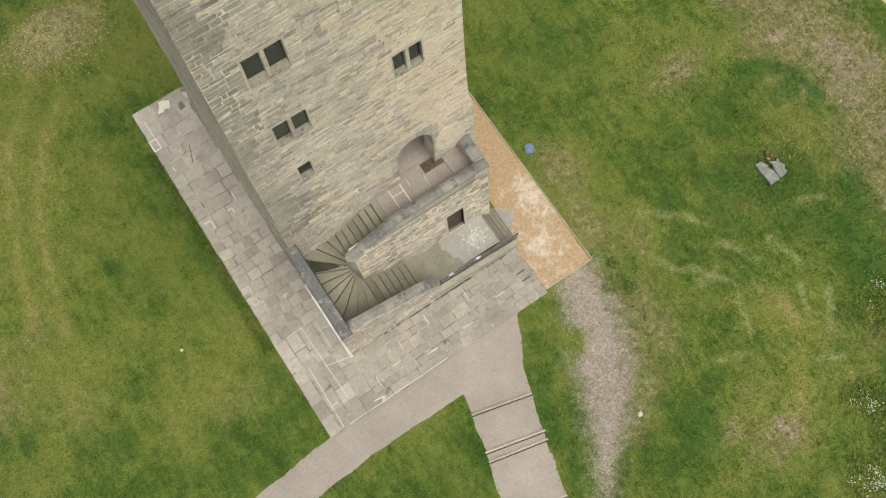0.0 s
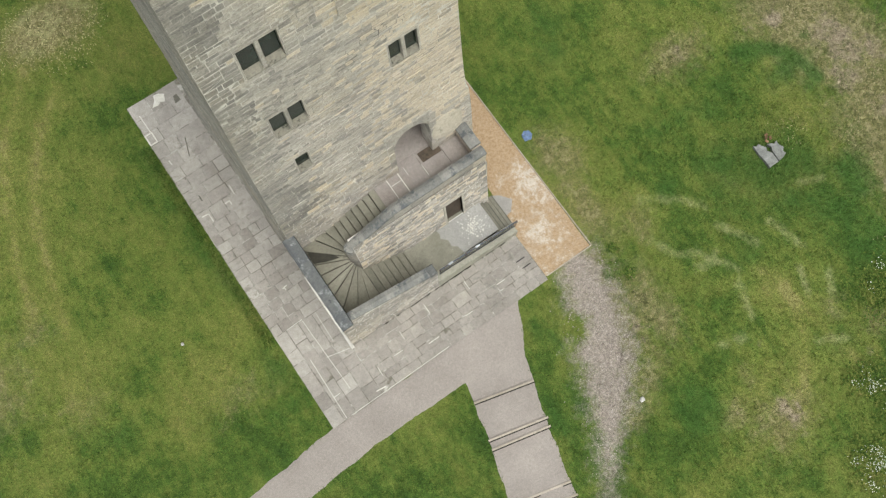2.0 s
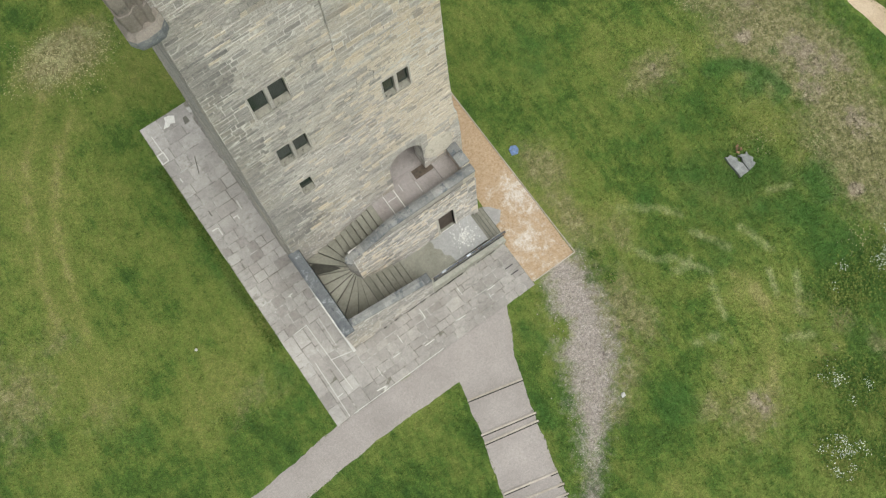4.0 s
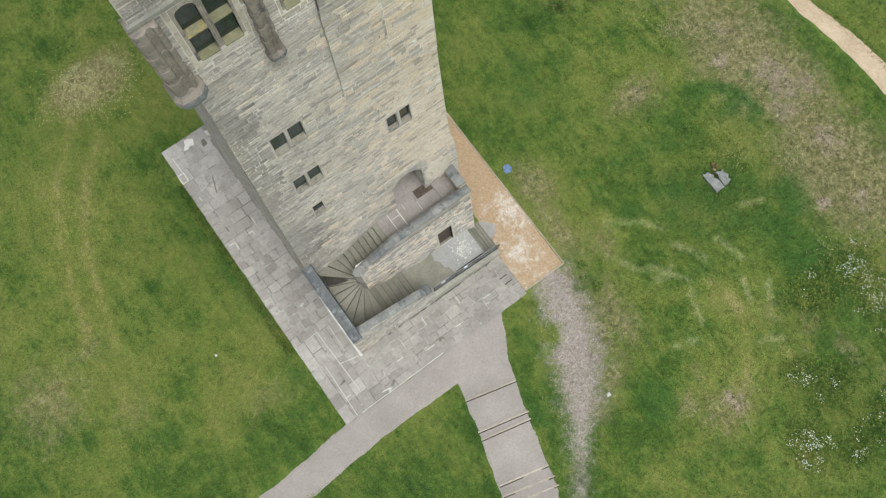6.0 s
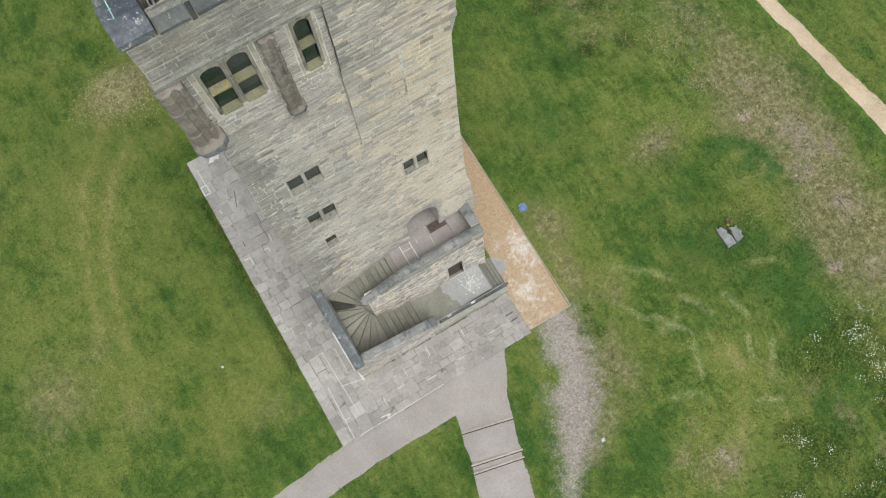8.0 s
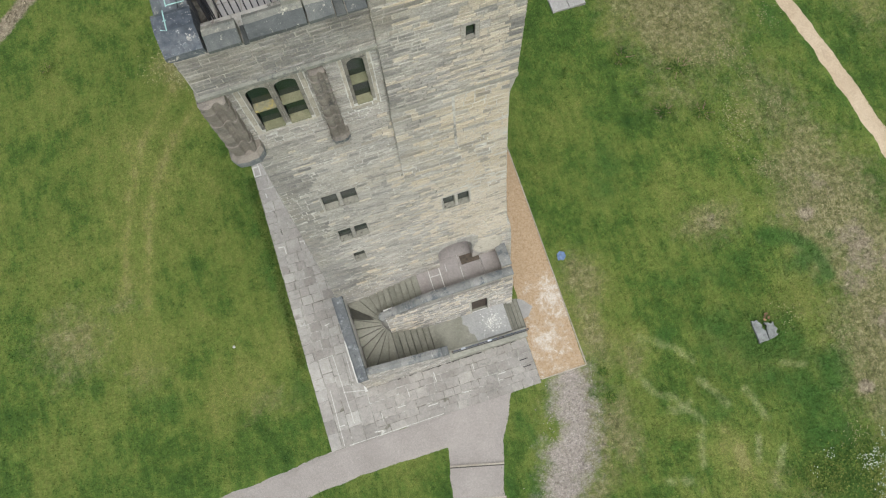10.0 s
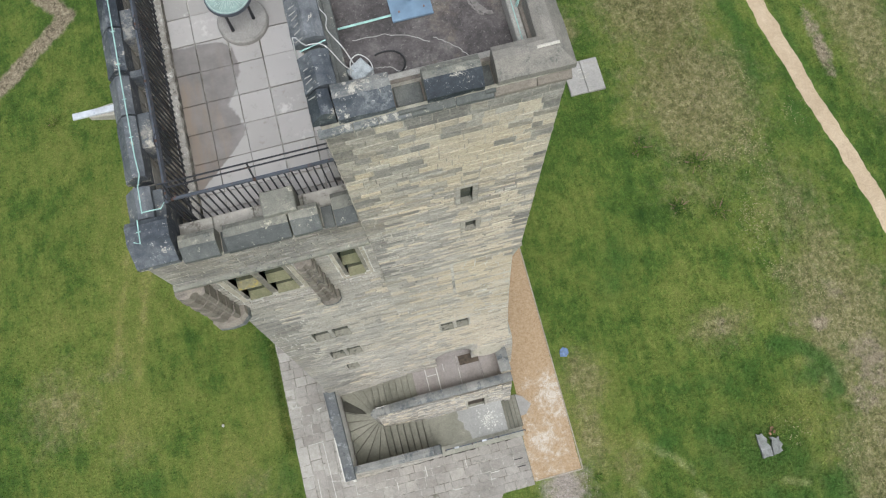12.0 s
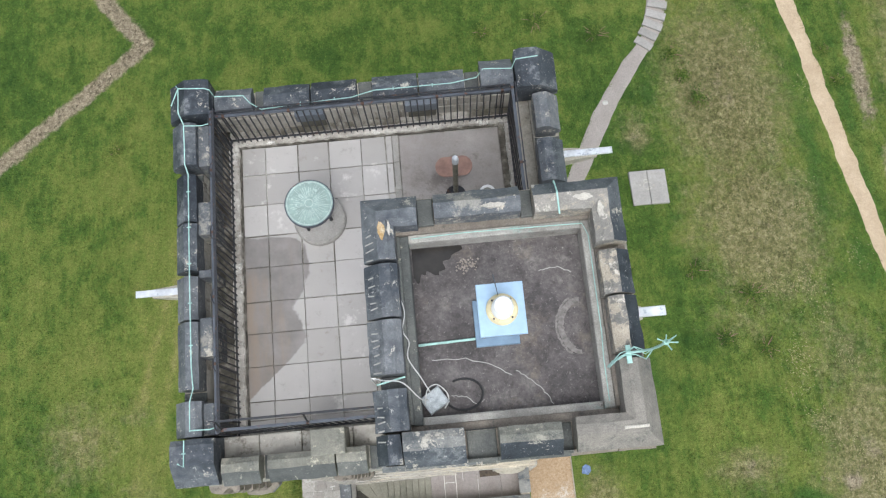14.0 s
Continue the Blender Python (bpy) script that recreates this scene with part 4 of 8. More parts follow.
M_ASHLAR = stony("cream_ashlar", [(0.2, (0.34, 0.305, 0.24)), (0.55, (0.47, 0.42, 0.33)), (0.9, (0.58, 0.525, 0.42))], 0.6, 8, 0.35, 0.9, stains=[((0.24, 0.22, 0.17), 2.0, 0.56, 0.68)])
M_SILL = stony("mossy_damp_sill", [(0.2, (0.13, 0.122, 0.094)), (0.8, (0.30, 0.278, 0.22))], 1.0, 9, 0.2, stains=[((0.06, 0.058, 0.045), 5.0, 0.52, 0.62)])


def window(put, a, b, c, d, lights, parent, sill_out=0.015):
    """A stone-framed window: surround, mullion, sloping sill and dark panes set back in the wall."""
    s, g = Shape(), frame_gap
    slab = lambda u0, u1, v0, v1, d0, d1, ch=0.01: s.block(lambda p, q, r: put(u0 + p * (u1 - u0), v0 + q * (v1 - v0), d0 + r * (d1 - d0)), (u1 - u0, v1 - v0, d1 - d0), ch)  # noqa: E731
    slab(a - g, a, c - 0.16, d, -0.35, 0.004)
    slab(b, b + g, c - 0.16, d, -0.35, 0.008)
    slab(a - g, b + g, d, d + 0.11, -0.35, 0.006)
    win = part("window", s, M_STONE, parent, "mullioned window with a weathered stone surround")
    s = Shape()
    prof = [(-0.32, c + 0.30), (-0.32, c - 0.16), (sill_out, c - 0.16), (sill_out, c - 0.13), (-0.14, c + 0.04)]
    s.sweep(prof[::-1], lambda p, q, t: put(a + t * (b - a), q, p))
    part("sill", s, M_SILL, win)
    wl = (b - a) / lights
    for k in range(lights):
        pane = Shape().block(lambda p, q, r, k=k: put(a + wl * (k + p), c + q * (d - c), -0.14 - 0.02 * r), (wl, d - c, 0.02))
        part("pane", pane, M_GLASS, win)
        if k:
            m = Shape().block(lambda p, q, r, k=k: put(a + wl * k + (p - 0.5) * 0.14, c - 0.12 + q * (d - c + 0.12), -0.21 + r * 0.215), (0.14, d - c, 0.25), 0.02)
            part("mullion", m, M_STONE, win)


for (a, b, c, d), spec in zip(holes, LIGHTS):
    window(south, a, b, c, d, spec[4], core)


def doorway():
    """The arched doorway: voussoirs round a segmental head, and the rounded pier beside it."""
    x0, x1, z0, z1 = DOOR
    cx, half, spring = (x0 + x1) / 2, (x1 - x0) / 2, 6.15
    rise = z1 - spring
    n = 11
    arc = [(cx - half * math.cos(math.pi * k / n), spring + rise * math.sin(math.pi * k / n)) for k in range(n + 1)]
    y = lambda z: lerp(z, SOUTH)  # noqa: E731
    arch = new("door_arch")
    arch.location = (cx, y(spring), spring)
    hang(arch, tower)
    tagged(arch, "dressed stone arch over the doorway")
    for k in range(n):
        s = Shape()
        (ax, az), (bx, bz) = arc[k], arc[k + 1]
        top = 7.52
        q = [(ax, az), (bx, bz), (bx, top), (ax, top)]
        v = [(px, y(pz) - 0.03, pz) for px, pz in q] + [(px, y(pz) + 0.68, pz) for px, pz in q]
        s.add(v, [(0, 1, 2, 3), (7, 6, 5, 4), (0, 4, 5, 1), (2, 6, 7, 3), (1, 5, 6, 2), (3, 7, 4, 0)])
        part("voussoir", s, M_STONE, arch)
    for side, (a, b) in enumerate(((x0 - 0.24, x0 + 0.0), (x1 - 0.0, x1 + 0.24))):
        for k in range(5):
            v0, v1 = 4.2 + k * 0.62, 4.2 + (k + 1) * 0.62
            part("jamb_stone", Shape().box(a, b, y(v0) - 0.015, y(v0) + 0.3, v0 + 0.006, v1 - 0.006, 0.012), M_STONE, arch)
    s = Shape()
    rings = []
    for z, out in ((5.1, 0.06), (5.25, 0.22), (5.5, 0.22), (5.9, 0.15), (6.4, 0.02), (6.9, -0.1)):
        rings.append([(7.18 - 0.66 * math.cos(math.pi * k / 12), y(z) + 0.1 - (out + 0.1) * math.sin(math.pi * k / 12) ** 0.7, z) for k in range(13)])
    v = [p for r in rings for p in r]
    f = [(j * 13 + i, j * 13 + i + 1, (j + 1) * 13 + i + 1, (j + 1) * 13 + i) for j in range(5) for i in range(12)]
    s.add(v, f)
    part("rounded_pier", s, M_ASHLAR, tower, "rounded stone pier beside the doorway")
    part("porch_floor", Shape().box(x0 - 0.1, x1 + 0.6, 4.02, 6.5, 4.0, 4.196), M_LANDING, tower)
    part("porch_wall", Shape().box(x0 - 0.4, x1 + 0.9, 6.5, 6.7, 4.0, 8.0).box(x0 - 0.6, x0 - 0.4, 4.4, 6.7, 4.0, 8.0).box(x1 + 0.9, x1 + 1.1, 4.4, 6.7, 4.0, 8.0).box(x0 - 0.6, x1 + 1.1, 4.4, 6.7, 8.0, 8.2), M_DRESSED, tower)


doorway()
part("inner_floor", Shape().box(1.2, 7.0, 4.9, 11.0, 14.3, 14.5), M_DARK, tower)

# ---- tower: turret and upper stage ----
TX0, TX1, TY0, TY1 = 4.33, 7.64, 4.20, 7.58
MX0, MX1, MY0, MY1 = 0.83, 7.6, 4.30, 11.42
flat = lambda ox, oy, ux, uy: (lambda u, v, d: (ox + u * ux + d * uy, oy + u * uy - d * ux, v))  # noqa: E731
faces = {
    "turret_south": (flat(TX0, TY0, 1, 0), TX1 - TX0, TOP1 - 0.1, 29.74),
    "turret_east": (flat(TX1, TY0, 0, 1), TY1 - TY0, TOP1 - 0.1, 29.74),
    "turret_north": (flat(TX1, TY1, -1, 0), TX1 - TX0, 24.9, 29.74),
    "turret_west": (flat(TX0, TY1, 0, -1), TY1 - TY0, 24.9, 29.74),
}
SLITS = [(6.17 - TX0, 6.39 - TX0, 25.12, 25.85), (6.27 - TX0, 6.48 - TX0, 23.15, 23.68)]
turret = None
for k, (name, (put, length, z0, z1)) in enumerate(faces.items()):
    cut = SLITS if name == "turret_south" else []
    w = part(name + "_wall", wall_core(put, 0, length, z0, z1, cut, 0.34), M_MORTAR_SOFT, tower, "sandstone rubble turret wall")
    wide = [(a - 0.1, b + 0.1, c - 0.12, d + 0.12) for a, b, c, d in cut]
    if name == "turret_south":
        turret = w
        for a, b, c, d in cut:
            s = Shape()
            for u0, u1, v0, v1 in ((a - 0.1, a, c, d), (b, b + 0.1, c, d), (a - 0.1, b + 0.1, d, d + 0.12), (a - 0.1, b + 0.1, c - 0.12, c)):
                s.block(lambda p, q, r: put(u0 + p * (u1 - u0), v0 + q * (v1 - v0), -0.3 + r * 0.314), (u1 - u0, v1 - v0, 0.314), 0.01)
            slit = part("slit_window", s, M_STONE, w, "narrow slit window with a pale grey dressed surround")
            rise = 0.1 * (d - c)
            part("sill", Shape().block(lambda p, q, r: put(a + p * (b - a), c - 0.04 + q * (0.04 + (1 - r) * rise), -0.24 + r * 0.28), (b - a, 0.1, 0.28)), M_SILL, slit, "mossy sloping sill")
            part("pane", Shape().block(lambda p, q, r: put(a + p * (b - a), c + q * (d - c), -0.06 - 0.02 * r), (b - a, d - c, 0.02)), M_GLASS, slit)
        grey, gold, sooty, r = Shape(), Shape(), Shape(), random.Random(21)
        for q in courses(0, length, z0, 25.97, wide, r, (0.09, 0.22), (0.14, 0.5)):
            side = min(q[0], length - q[1])
            honey = 0.15 + 0.75 * max(0.0, min(1.0, (q[0] - 0.9) / 1.1))
            stone(sooty if r.random() < max(0.04, 0.55 - 2.0 * side) else gold if r.random() < honey else grey, put, *q, r, (0.003, 0.014))
        part("turret_masonry", grey, M_STONE, w, kind="stuff")
        part("honey_masonry", gold, M_STONE_GOLD, w, kind="stuff")
        part("sooty_masonry", sooty, M_STONE_MID, w, kind="stuff")
    else:
        part(name + "_masonry", masonry(put, 0, length, z0, z1, wide, 21 + k), M_STONE, w, kind="stuff")

put = flat(MX0, MY0, 1, 0)
ARCHED = [(1.35, 1.84, 21.5, 23.58), (1.98, 2.47, 21.5, 23.58), (3.60, 3.98, 21.4, 23.58)]
cut = [(a - MX0, b - MX0, c, d) for a, b, c, d in ARCHED]
w = part("upper_south_wall", wall_core(put, 0, TX0 - MX0, TOP1 - 0.3, 24.0, cut, 0.5), M_MORTAR, tower, "sandstone rubble wall of the upper stage")
part("upper_masonry", masonry(put, 0, TX0 - MX0, TOP1 - 0.3, 23.95, [(0.3, 1.85, 21.3, 23.8), (2.6, 3.32, 21.1, 23.8)], 31), M_STONE, w, kind="stuff")


M_JAMB = stony("sooty_window_stone", [(0.2, (0.17, 0.152, 0.122)), (0.55, (0.29, 0.262, 0.212)), (0.9, (0.43, 0.39, 0.318))], 0.9, 8, 0.3, 0.9, stains=[((0.10, 0.092, 0.078), 2.2, 0.52, 0.64), ((0.47, 0.425, 0.33), 1.6, 0.56, 0.66)])


def belfry(a, b, c, d, ja, jb, parent):
    """One tall light: jambs, arched head, transom and mossy sills."""
    s = Shape()
    bx = lambda x0, x1, z0, z1, y0, y1, ch=0.012: s.box(x0, x1, y0, y1, z0, z1, ch)  # noqa: E731
    bx(a - ja, a, c, d + 0.1, MY0 - 0.006, MY0 + 0.3)
    bx(b, b + jb, c, d + 0.1, MY0 - 0.006, MY0 + 0.3)
    n, cx, half = 8, (a + b) / 2, (b - a) / 2
    for k in range(n):
        p, q = (-math.cos(math.pi * k / n), math.sin(math.pi * k / n)), (-math.cos(math.pi * (k + 1) / n), math.sin(math.pi * (k + 1) / n))
        pts = [(cx + half * p[0], d - 0.19 + 0.19 * p[1]), (cx + half * q[0], d - 0.19 + 0.19 * q[1]), (cx + half * q[0], d + 0.1), (cx + half * p[0], d + 0.1)]
        v = [(x, MY0 - 0.009, z) for x, z in pts] + [(x, MY0 + 0.3, z) for x, z in pts]
        s.add(v, [(0, 1, 2, 3), (7, 6, 5, 4), (0, 4, 5, 1), (2, 6, 7, 3), (1, 5, 6, 2), (3, 7, 4, 0)])
    win = part("window", s, M_JAMB, parent, "tall arched light with mossy stone transom and sill")
    mid = c + 0.48 * (d - c)
    for z in (c - 0.03, mid):
        prof = [(0.14, z + 0.13), (0.14, z), (-0.04, z), (-0.04, z + 0.04)]
        part("sill" if z < c else "transom", Shape().sweep(prof, lambda p, q, t: (a + t * (b - a), MY0 + p, q)), M_GOLD if a < 1.5 and z > c else M_MOSS, win)
    part("pane", Shape().box(a, b, MY0 + 0.14, MY0 + 0.16, c, d), M_GLASS, win)


M_MOSS = stony("mossy_stone", [(0.2, (0.10, 0.10, 0.055)), (0.6, (0.175, 0.17, 0.095)), (0.9, (0.30, 0.27, 0.17))], 1.2, 8, 0.3, 0.95)
for a, j in zip(ARCHED, ((0.08, 0.068), (0.068, 0.08), (0.08, 0.08))):
    belfry(*a, *j, w)
rng = random.Random(5)
lit = [(a - 0.08, b + 0.08, c - 0.12, d + 0.12) for a, b, c, d in cut]
for u0, u1, v0, v1 in ((0.3, 1.85, 21.3, 23.8), (2.6, 3.32, 21.1, 23.8)):
    part("window_ashlar", masonry(put, u0, u1, v0, v1, [h for h in lit if h[0] < u1 and h[1] > u0], 32, high=(0.3, 0.5), long=(0.4, 0.8)), M_ASHLAR, w, kind="stuff")
part("upper_west_wall", wall_core(flat(MX0, MY1, 0, -1), 0, MY1 - MY0, TOP1 - 0.3, 24.0, [], 0.5), M_MORTAR, tower)
part("upper_west_masonry", masonry(flat(MX0, MY1, 0, -1), 0, MY1 - MY0, TOP1 - 0.3, 24.0, [], 33), M_STONE, tower, kind="stuff")
part("upper_north_wall", wall_core(flat(MX1, MY1, -1, 0), 0, MX1 - MX0, TOP1 - 0.3, 24.0, [], 0.5), M_MORTAR, tower)
part("upper_north_masonry", masonry(flat(MX1, MY1, -1, 0), 0, MX1 - MX0, TOP1 - 0.3, 24.0, [], 34), M_STONE, tower, kind="stuff")
part("upper_east_wall", wall_core(flat(MX1, TY1, 0, 1), 0, MY1 - TY1, TOP1 - 0.3, 24.0, [], 0.5), M_MORTAR, tower)
part("upper_east_masonry", masonry(flat(MX1, TY1, 0, 1), 0, MY1 - TY1, TOP1 - 0.3, 24.0, [], 35), M_STONE, tower, kind="stuff")

# sloping offset under the turret and the string course under the parapet
s = Shape()
s.sweep([(0.0, 20.36), (-0.03, 20.42), (-0.04, 20.52), (-0.01, 20.62), (0.1, 20.62), (0.1, 20.36)][::-1], lambda p, q, t: (TX0 - 0.02 + t * (TX1 - TX0 + 0.05), TY0 + 0.4 * p, q))
s.sweep([(-0.02, 19.3), (0.10, 20.0), (0.17, 20.45), (0.17, 20.62), (-0.02, 20.62)][::-1], lambda p, q, t: (7.48 + p, TY0 + t * 7.2, q))
part("offset_course", s, M_DRESSED, tower, "projecting sandstone string course")
# broad strip that carries the turret down the wall, with an upright seam in it
def strip_face(u, v, d):
    e = lerp(v, EAST)
    return (4.30 + u / 3.3 * (e - 4.30), 4.185 - 0.017 * (20.4 - v) - d, v)


pil = part("pilaster", wall_core(strip_face, 0, 3.3, 15.3, 20.4, [], 0.12), M_MORTAR_OLD, tower)
plain_stone, gold, r = Shape(), Shape(), random.Random(37)
for q in courses(0, 3.3, 15.3, 20.36, [(1.68, 1.73, 17.2, 20.36)], r, (0.12, 0.24), (0.2, 0.6)):
    stone(gold if r.random() < 0.25 + 0.65 * max(0.0, min(1.0, (q[0] - 0.8) / 1.0)) else plain_stone, strip_face, *q, r, (0.003, 0.012))
part("pilaster_masonry", plain_stone, M_STONE, pil, kind="stuff")
part("honey_masonry", gold, M_STONE_GOLD, pil, kind="stuff")
s = Shape().add([strip_face(0, 15.3, 0), strip_face(0, 15.3, -0.2), strip_face(0, 20.4, -0.2), strip_face(0, 20.4, 0)], [(3, 2, 1, 0)])
s.add([strip_face(0, 15.3, 0), strip_face(3.3, 15.3, 0), strip_face(3.3, 15.15, -0.12), strip_face(0, 15.15, -0.12)], [(3, 2, 1, 0)])
part("pilaster_edge", s, M_DRESSED, pil)
s = Shape()
prof = [(0.10, 23.78), (0.0, 23.82), (-0.09, 23.92), (-0.09, 24.03), (0.10, 24.05)]
s.sweep(prof[::-1], lambda p, q, t: (0.45 + t * (TX0 - 0.45), MY0 - 0.05 + p, q))
s.sweep(prof, lambda p, q, t: (MX0 - 0.25 + p, 4.2 + t * 7.3, q))
s.sweep(prof[::-1], lambda p, q, t: (7.65 - t * 7.15, 11.46 - p, q))
s.sweep(prof, lambda p, q, t: (7.66 - p, 11.5 - t * 3.9, q))
part("string_course", s, M_COPING, tower, "dark weathered string course under the parapet")


def corbel(x0, x1, y0, y1, z_low, z_high, tip, label, chamfer=0.2):
    """A pier of coursed stones with upright rolls on its front, on a lump of a foot that tapers into the wall."""
    r = random.Random(int(100 * x0))
    s, w, h = Shape(), x1 - x0, y1 - y0
    tx, ty, tz = tip
    outline = [(0, 1), (0, chamfer), (0.35 * chamfer, 0.25 * chamfer), (chamfer, 0), (0.34, -0.02), (0.46, 0.0), (0.53, 0.10), (0.64, 0.15), (0.74, 0.12), (0.80, 0.02), (0.90, -0.02), (1, 0.06), (1, 1)]
    plan = lambda o: [(x0 + u * w + o * (2 * u - 1), y0 + v * h - o * (1 - v)) for u, v in outline]  # noqa: E731
    rim = [(0, 1), (0, 0.22), (0.18, -0.02), (0.55, -0.07), (0.95, -0.02), (1.18, 0.2), (1.18, 1)]
    rings = []
    for f, g in ((0.95, 0.62), (0.45, 0.56), (0.10, 0.44), (-0.14, 0.32), (-0.20, 0.24), (-0.20, 0.10), (-0.08, 0.04), (0.0, 0.0)):
        rings.append([(x0 + u * w + (tx - x0 - u * w) * f, y0 + v * h + (ty - y0 - v * h) * f, z_low + (tz - z_low) * g) for u, v in rim])
    m = len(rim)
    s.v = [p for q in rings for p in q]
    n = len(rings)
    s.f = [tuple(range(m - 1, -1, -1)), tuple(m * (n - 1) + i for i in range(m))] + [(m * k + i, m * k + (i + 1) % m, m * k + m + (i + 1) % m, m * k + m + i) for k in range(n - 1) for i in range(m)]
    foot = part("corbel", s, M_CORBEL, tower, label)
    foot.data.materials.append(M_SLATED)
    for face_of in foot.data.polygons:
        face_of.material_index = 1 if z_low + 0.15 * (tz - z_low) > face_of.center.z else 0
    n = round((z_high - z_low) / 0.3)
    for k in range(n):
        za, zb = z_low + (z_high - z_low) * k / n, z_low + (z_high - z_low) * (k + 1) / n
        part("moulded_stone", Shape().prism(plan(r.uniform(-0.006, 0.006) + 0.022 * (k % 2)), za + 0.002, zb - 0.002), M_CORBEL, foot)
    return foot


M_CORBEL = stony("sooty_moulded_stone", [(0.2, (0.130, 0.111, 0.089)), (0.55, (0.222, 0.193, 0.156)), (0.9, (0.335, 0.295, 0.240))], 0.8, 8, 0.22, stains=[((0.085, 0.08, 0.072), 1.5, 0.52, 0.68)])
corbel(0.40, 0.98, 4.02, 4.6, 21.1, 23.84, (0.95, 4.5, 19.5), "moulded corner pier of weathered sandstone")
corbel(0.40, 0.98, 11.1, 11.65, 20.75, 23.84, (0.95, 11.2, 19.5), "moulded corner pier of weathered sandstone")
corbel(2.78, 3.12, 4.06, 4.4, 20.4, 23.8, (3.06, 4.38, 19.5), "moulded stone pier between the upper windows")

# ---- terrace, parapet walls and copings ----
deck = part("terrace_deck", Shape().box(0.9, 7.4, 4.6, 11.2, 24.2, 24.87), M_BED, tower, "stone-flagged roof terrace")
s = Shape()
for x0, x1, y0, y1 in ((0.5, 0.86, 4.25, 11.45), (0.86, TX0, 4.25, 4.61), (0.86, 7.65, 10.95, 11.45), (7.2, 7.65, TY1, 10.95)):
    s.box(x0, x1, y0, y1, 24.0, 25.5)
parapet = part("parapet_wall", s, M_MORTAR_SOFT, tower, "battlemented sandstone parapet")
for name, p, n, seed in (("s", flat(0.5, 4.25, 1, 0), TX0 - 0.5, 41), ("w", flat(0.5, 11.45, 0, -1), 7.2, 42), ("n", flat(7.65, 11.45, -1, 0), 7.15, 43), ("e", flat(7.65, TY1, 0, 1), 3.85, 44)):
    pale, dark, r = Shape(), Shape(), random.Random(seed)
    for q in courses(0, n, 24.03, 25.5, (), r, (0.11, 0.2), (0.18, 0.48)):
        stone(dark if r.random() < 0.45 else pale, p, *q, r)
    part("parapet_masonry", pale, M_STONE_MID, parapet, kind="stuff")
    part("sooty_masonry", dark, M_STONE_DARK, parapet, kind="stuff")
def streaked():
    """Pale wall lining with rain streaks that run down from its top."""
    n = Nodes("rain_streaked_lining")
    tone = n.math("ADD", n.math("MULTIPLY", n.noise(1.2, 5), 0.6), n.math("MULTIPLY", n.noise(9, 6, 0.75), 0.4))
    colour = n.ramp(tone, [(0.3, (0.24, 0.225, 0.19)), (0.5, (0.42, 0.395, 0.34)), (0.7, (0.58, 0.55, 0.48))])
    runs = n.mask(n.noise(5.0, 6, 0.7, stretch=(1.0, 1.0, 0.12), shift=2.0), 0.52, 0.66)
    colour = n.mix(n.math("MULTIPLY", runs, 0.7), colour, (0.10, 0.088, 0.066))
    white = n.mask(n.noise(6.0, 7, 0.75, stretch=(1.0, 1.0, 0.25), shift=7.0), 0.58, 0.68)
    colour = n.mix(n.math("MULTIPLY", white, 0.7), colour, (0.68, 0.65, 0.58))
    n.bump(n.noise(14, 6, 0.75), 0.6, 0.02)
    return n.done(colour, 0.92)


M_LINING = streaked()
for name, p, n, seed in (("n", flat(1.0, 10.95, 1, 0), 6.2, 45), ("w", flat(0.86, 4.75, 0, 1), 6.2, 46), ("e", flat(7.2, 10.95, 0, -1), 3.3, 47)):
    part("parapet_lining", masonry(p, 0, n, 24.87, 25.5, (), seed, high=(0.25, 0.4), long=(0.5, 0.9)), M_LINING, parapet, kind="stuff")
M_KERB = stony("lime_crusted_kerb_stone", [(0.2, (0.20, 0.18, 0.15)), (0.45, (0.40, 0.37, 0.32)), (0.8, (0.70, 0.67, 0.60))], 1.5, 8, 0.0, 0.92, stains=[((0.09, 0.08, 0.065), 3.2, 0.58, 0.64), ((0.74, 0.72, 0.66), 4.5, 0.56, 0.63), ((0.16, 0.13, 0.09), 11.0, 0.60, 0.66)])
# kerb that carries the railing, and the gutter behind it
s = Shape()
def kerb(x0, x1, y0, y1):
    """A rough low kerb, its edges broken."""
    long_y = y1 - y0 > x1 - x0
    w = x1 - x0 if long_y else y1 - y0
    prof = [(0, 24.85), (w, 24.85), (w, 24.97), (w - 0.02, 25.0), (0.02, 25.0), (0, 24.97)]
    place = (lambda p, q, t: (x1 - p, y0 + t * (y1 - y0), q)) if long_y else (lambda p, q, t: (x0 + t * (x1 - x0), y0 + p, q))
    n = round(max(x1 - x0, y1 - y0) / 0.09)
    part("kerb", Shape().sweep(prof[::-1], place, n, 0.02, rng), M_KERB, deck, "rough pale stone kerb under the railing")


rng = random.Random(15)
kerb(1.26, 1.44, 5.1, 10.76)
kerb(1.26, TX0, 4.97, 5.12)
kerb(1.44, 6.70, 10.59, 10.76)
kerb(6.70, 6.86, TY1, 10.76)


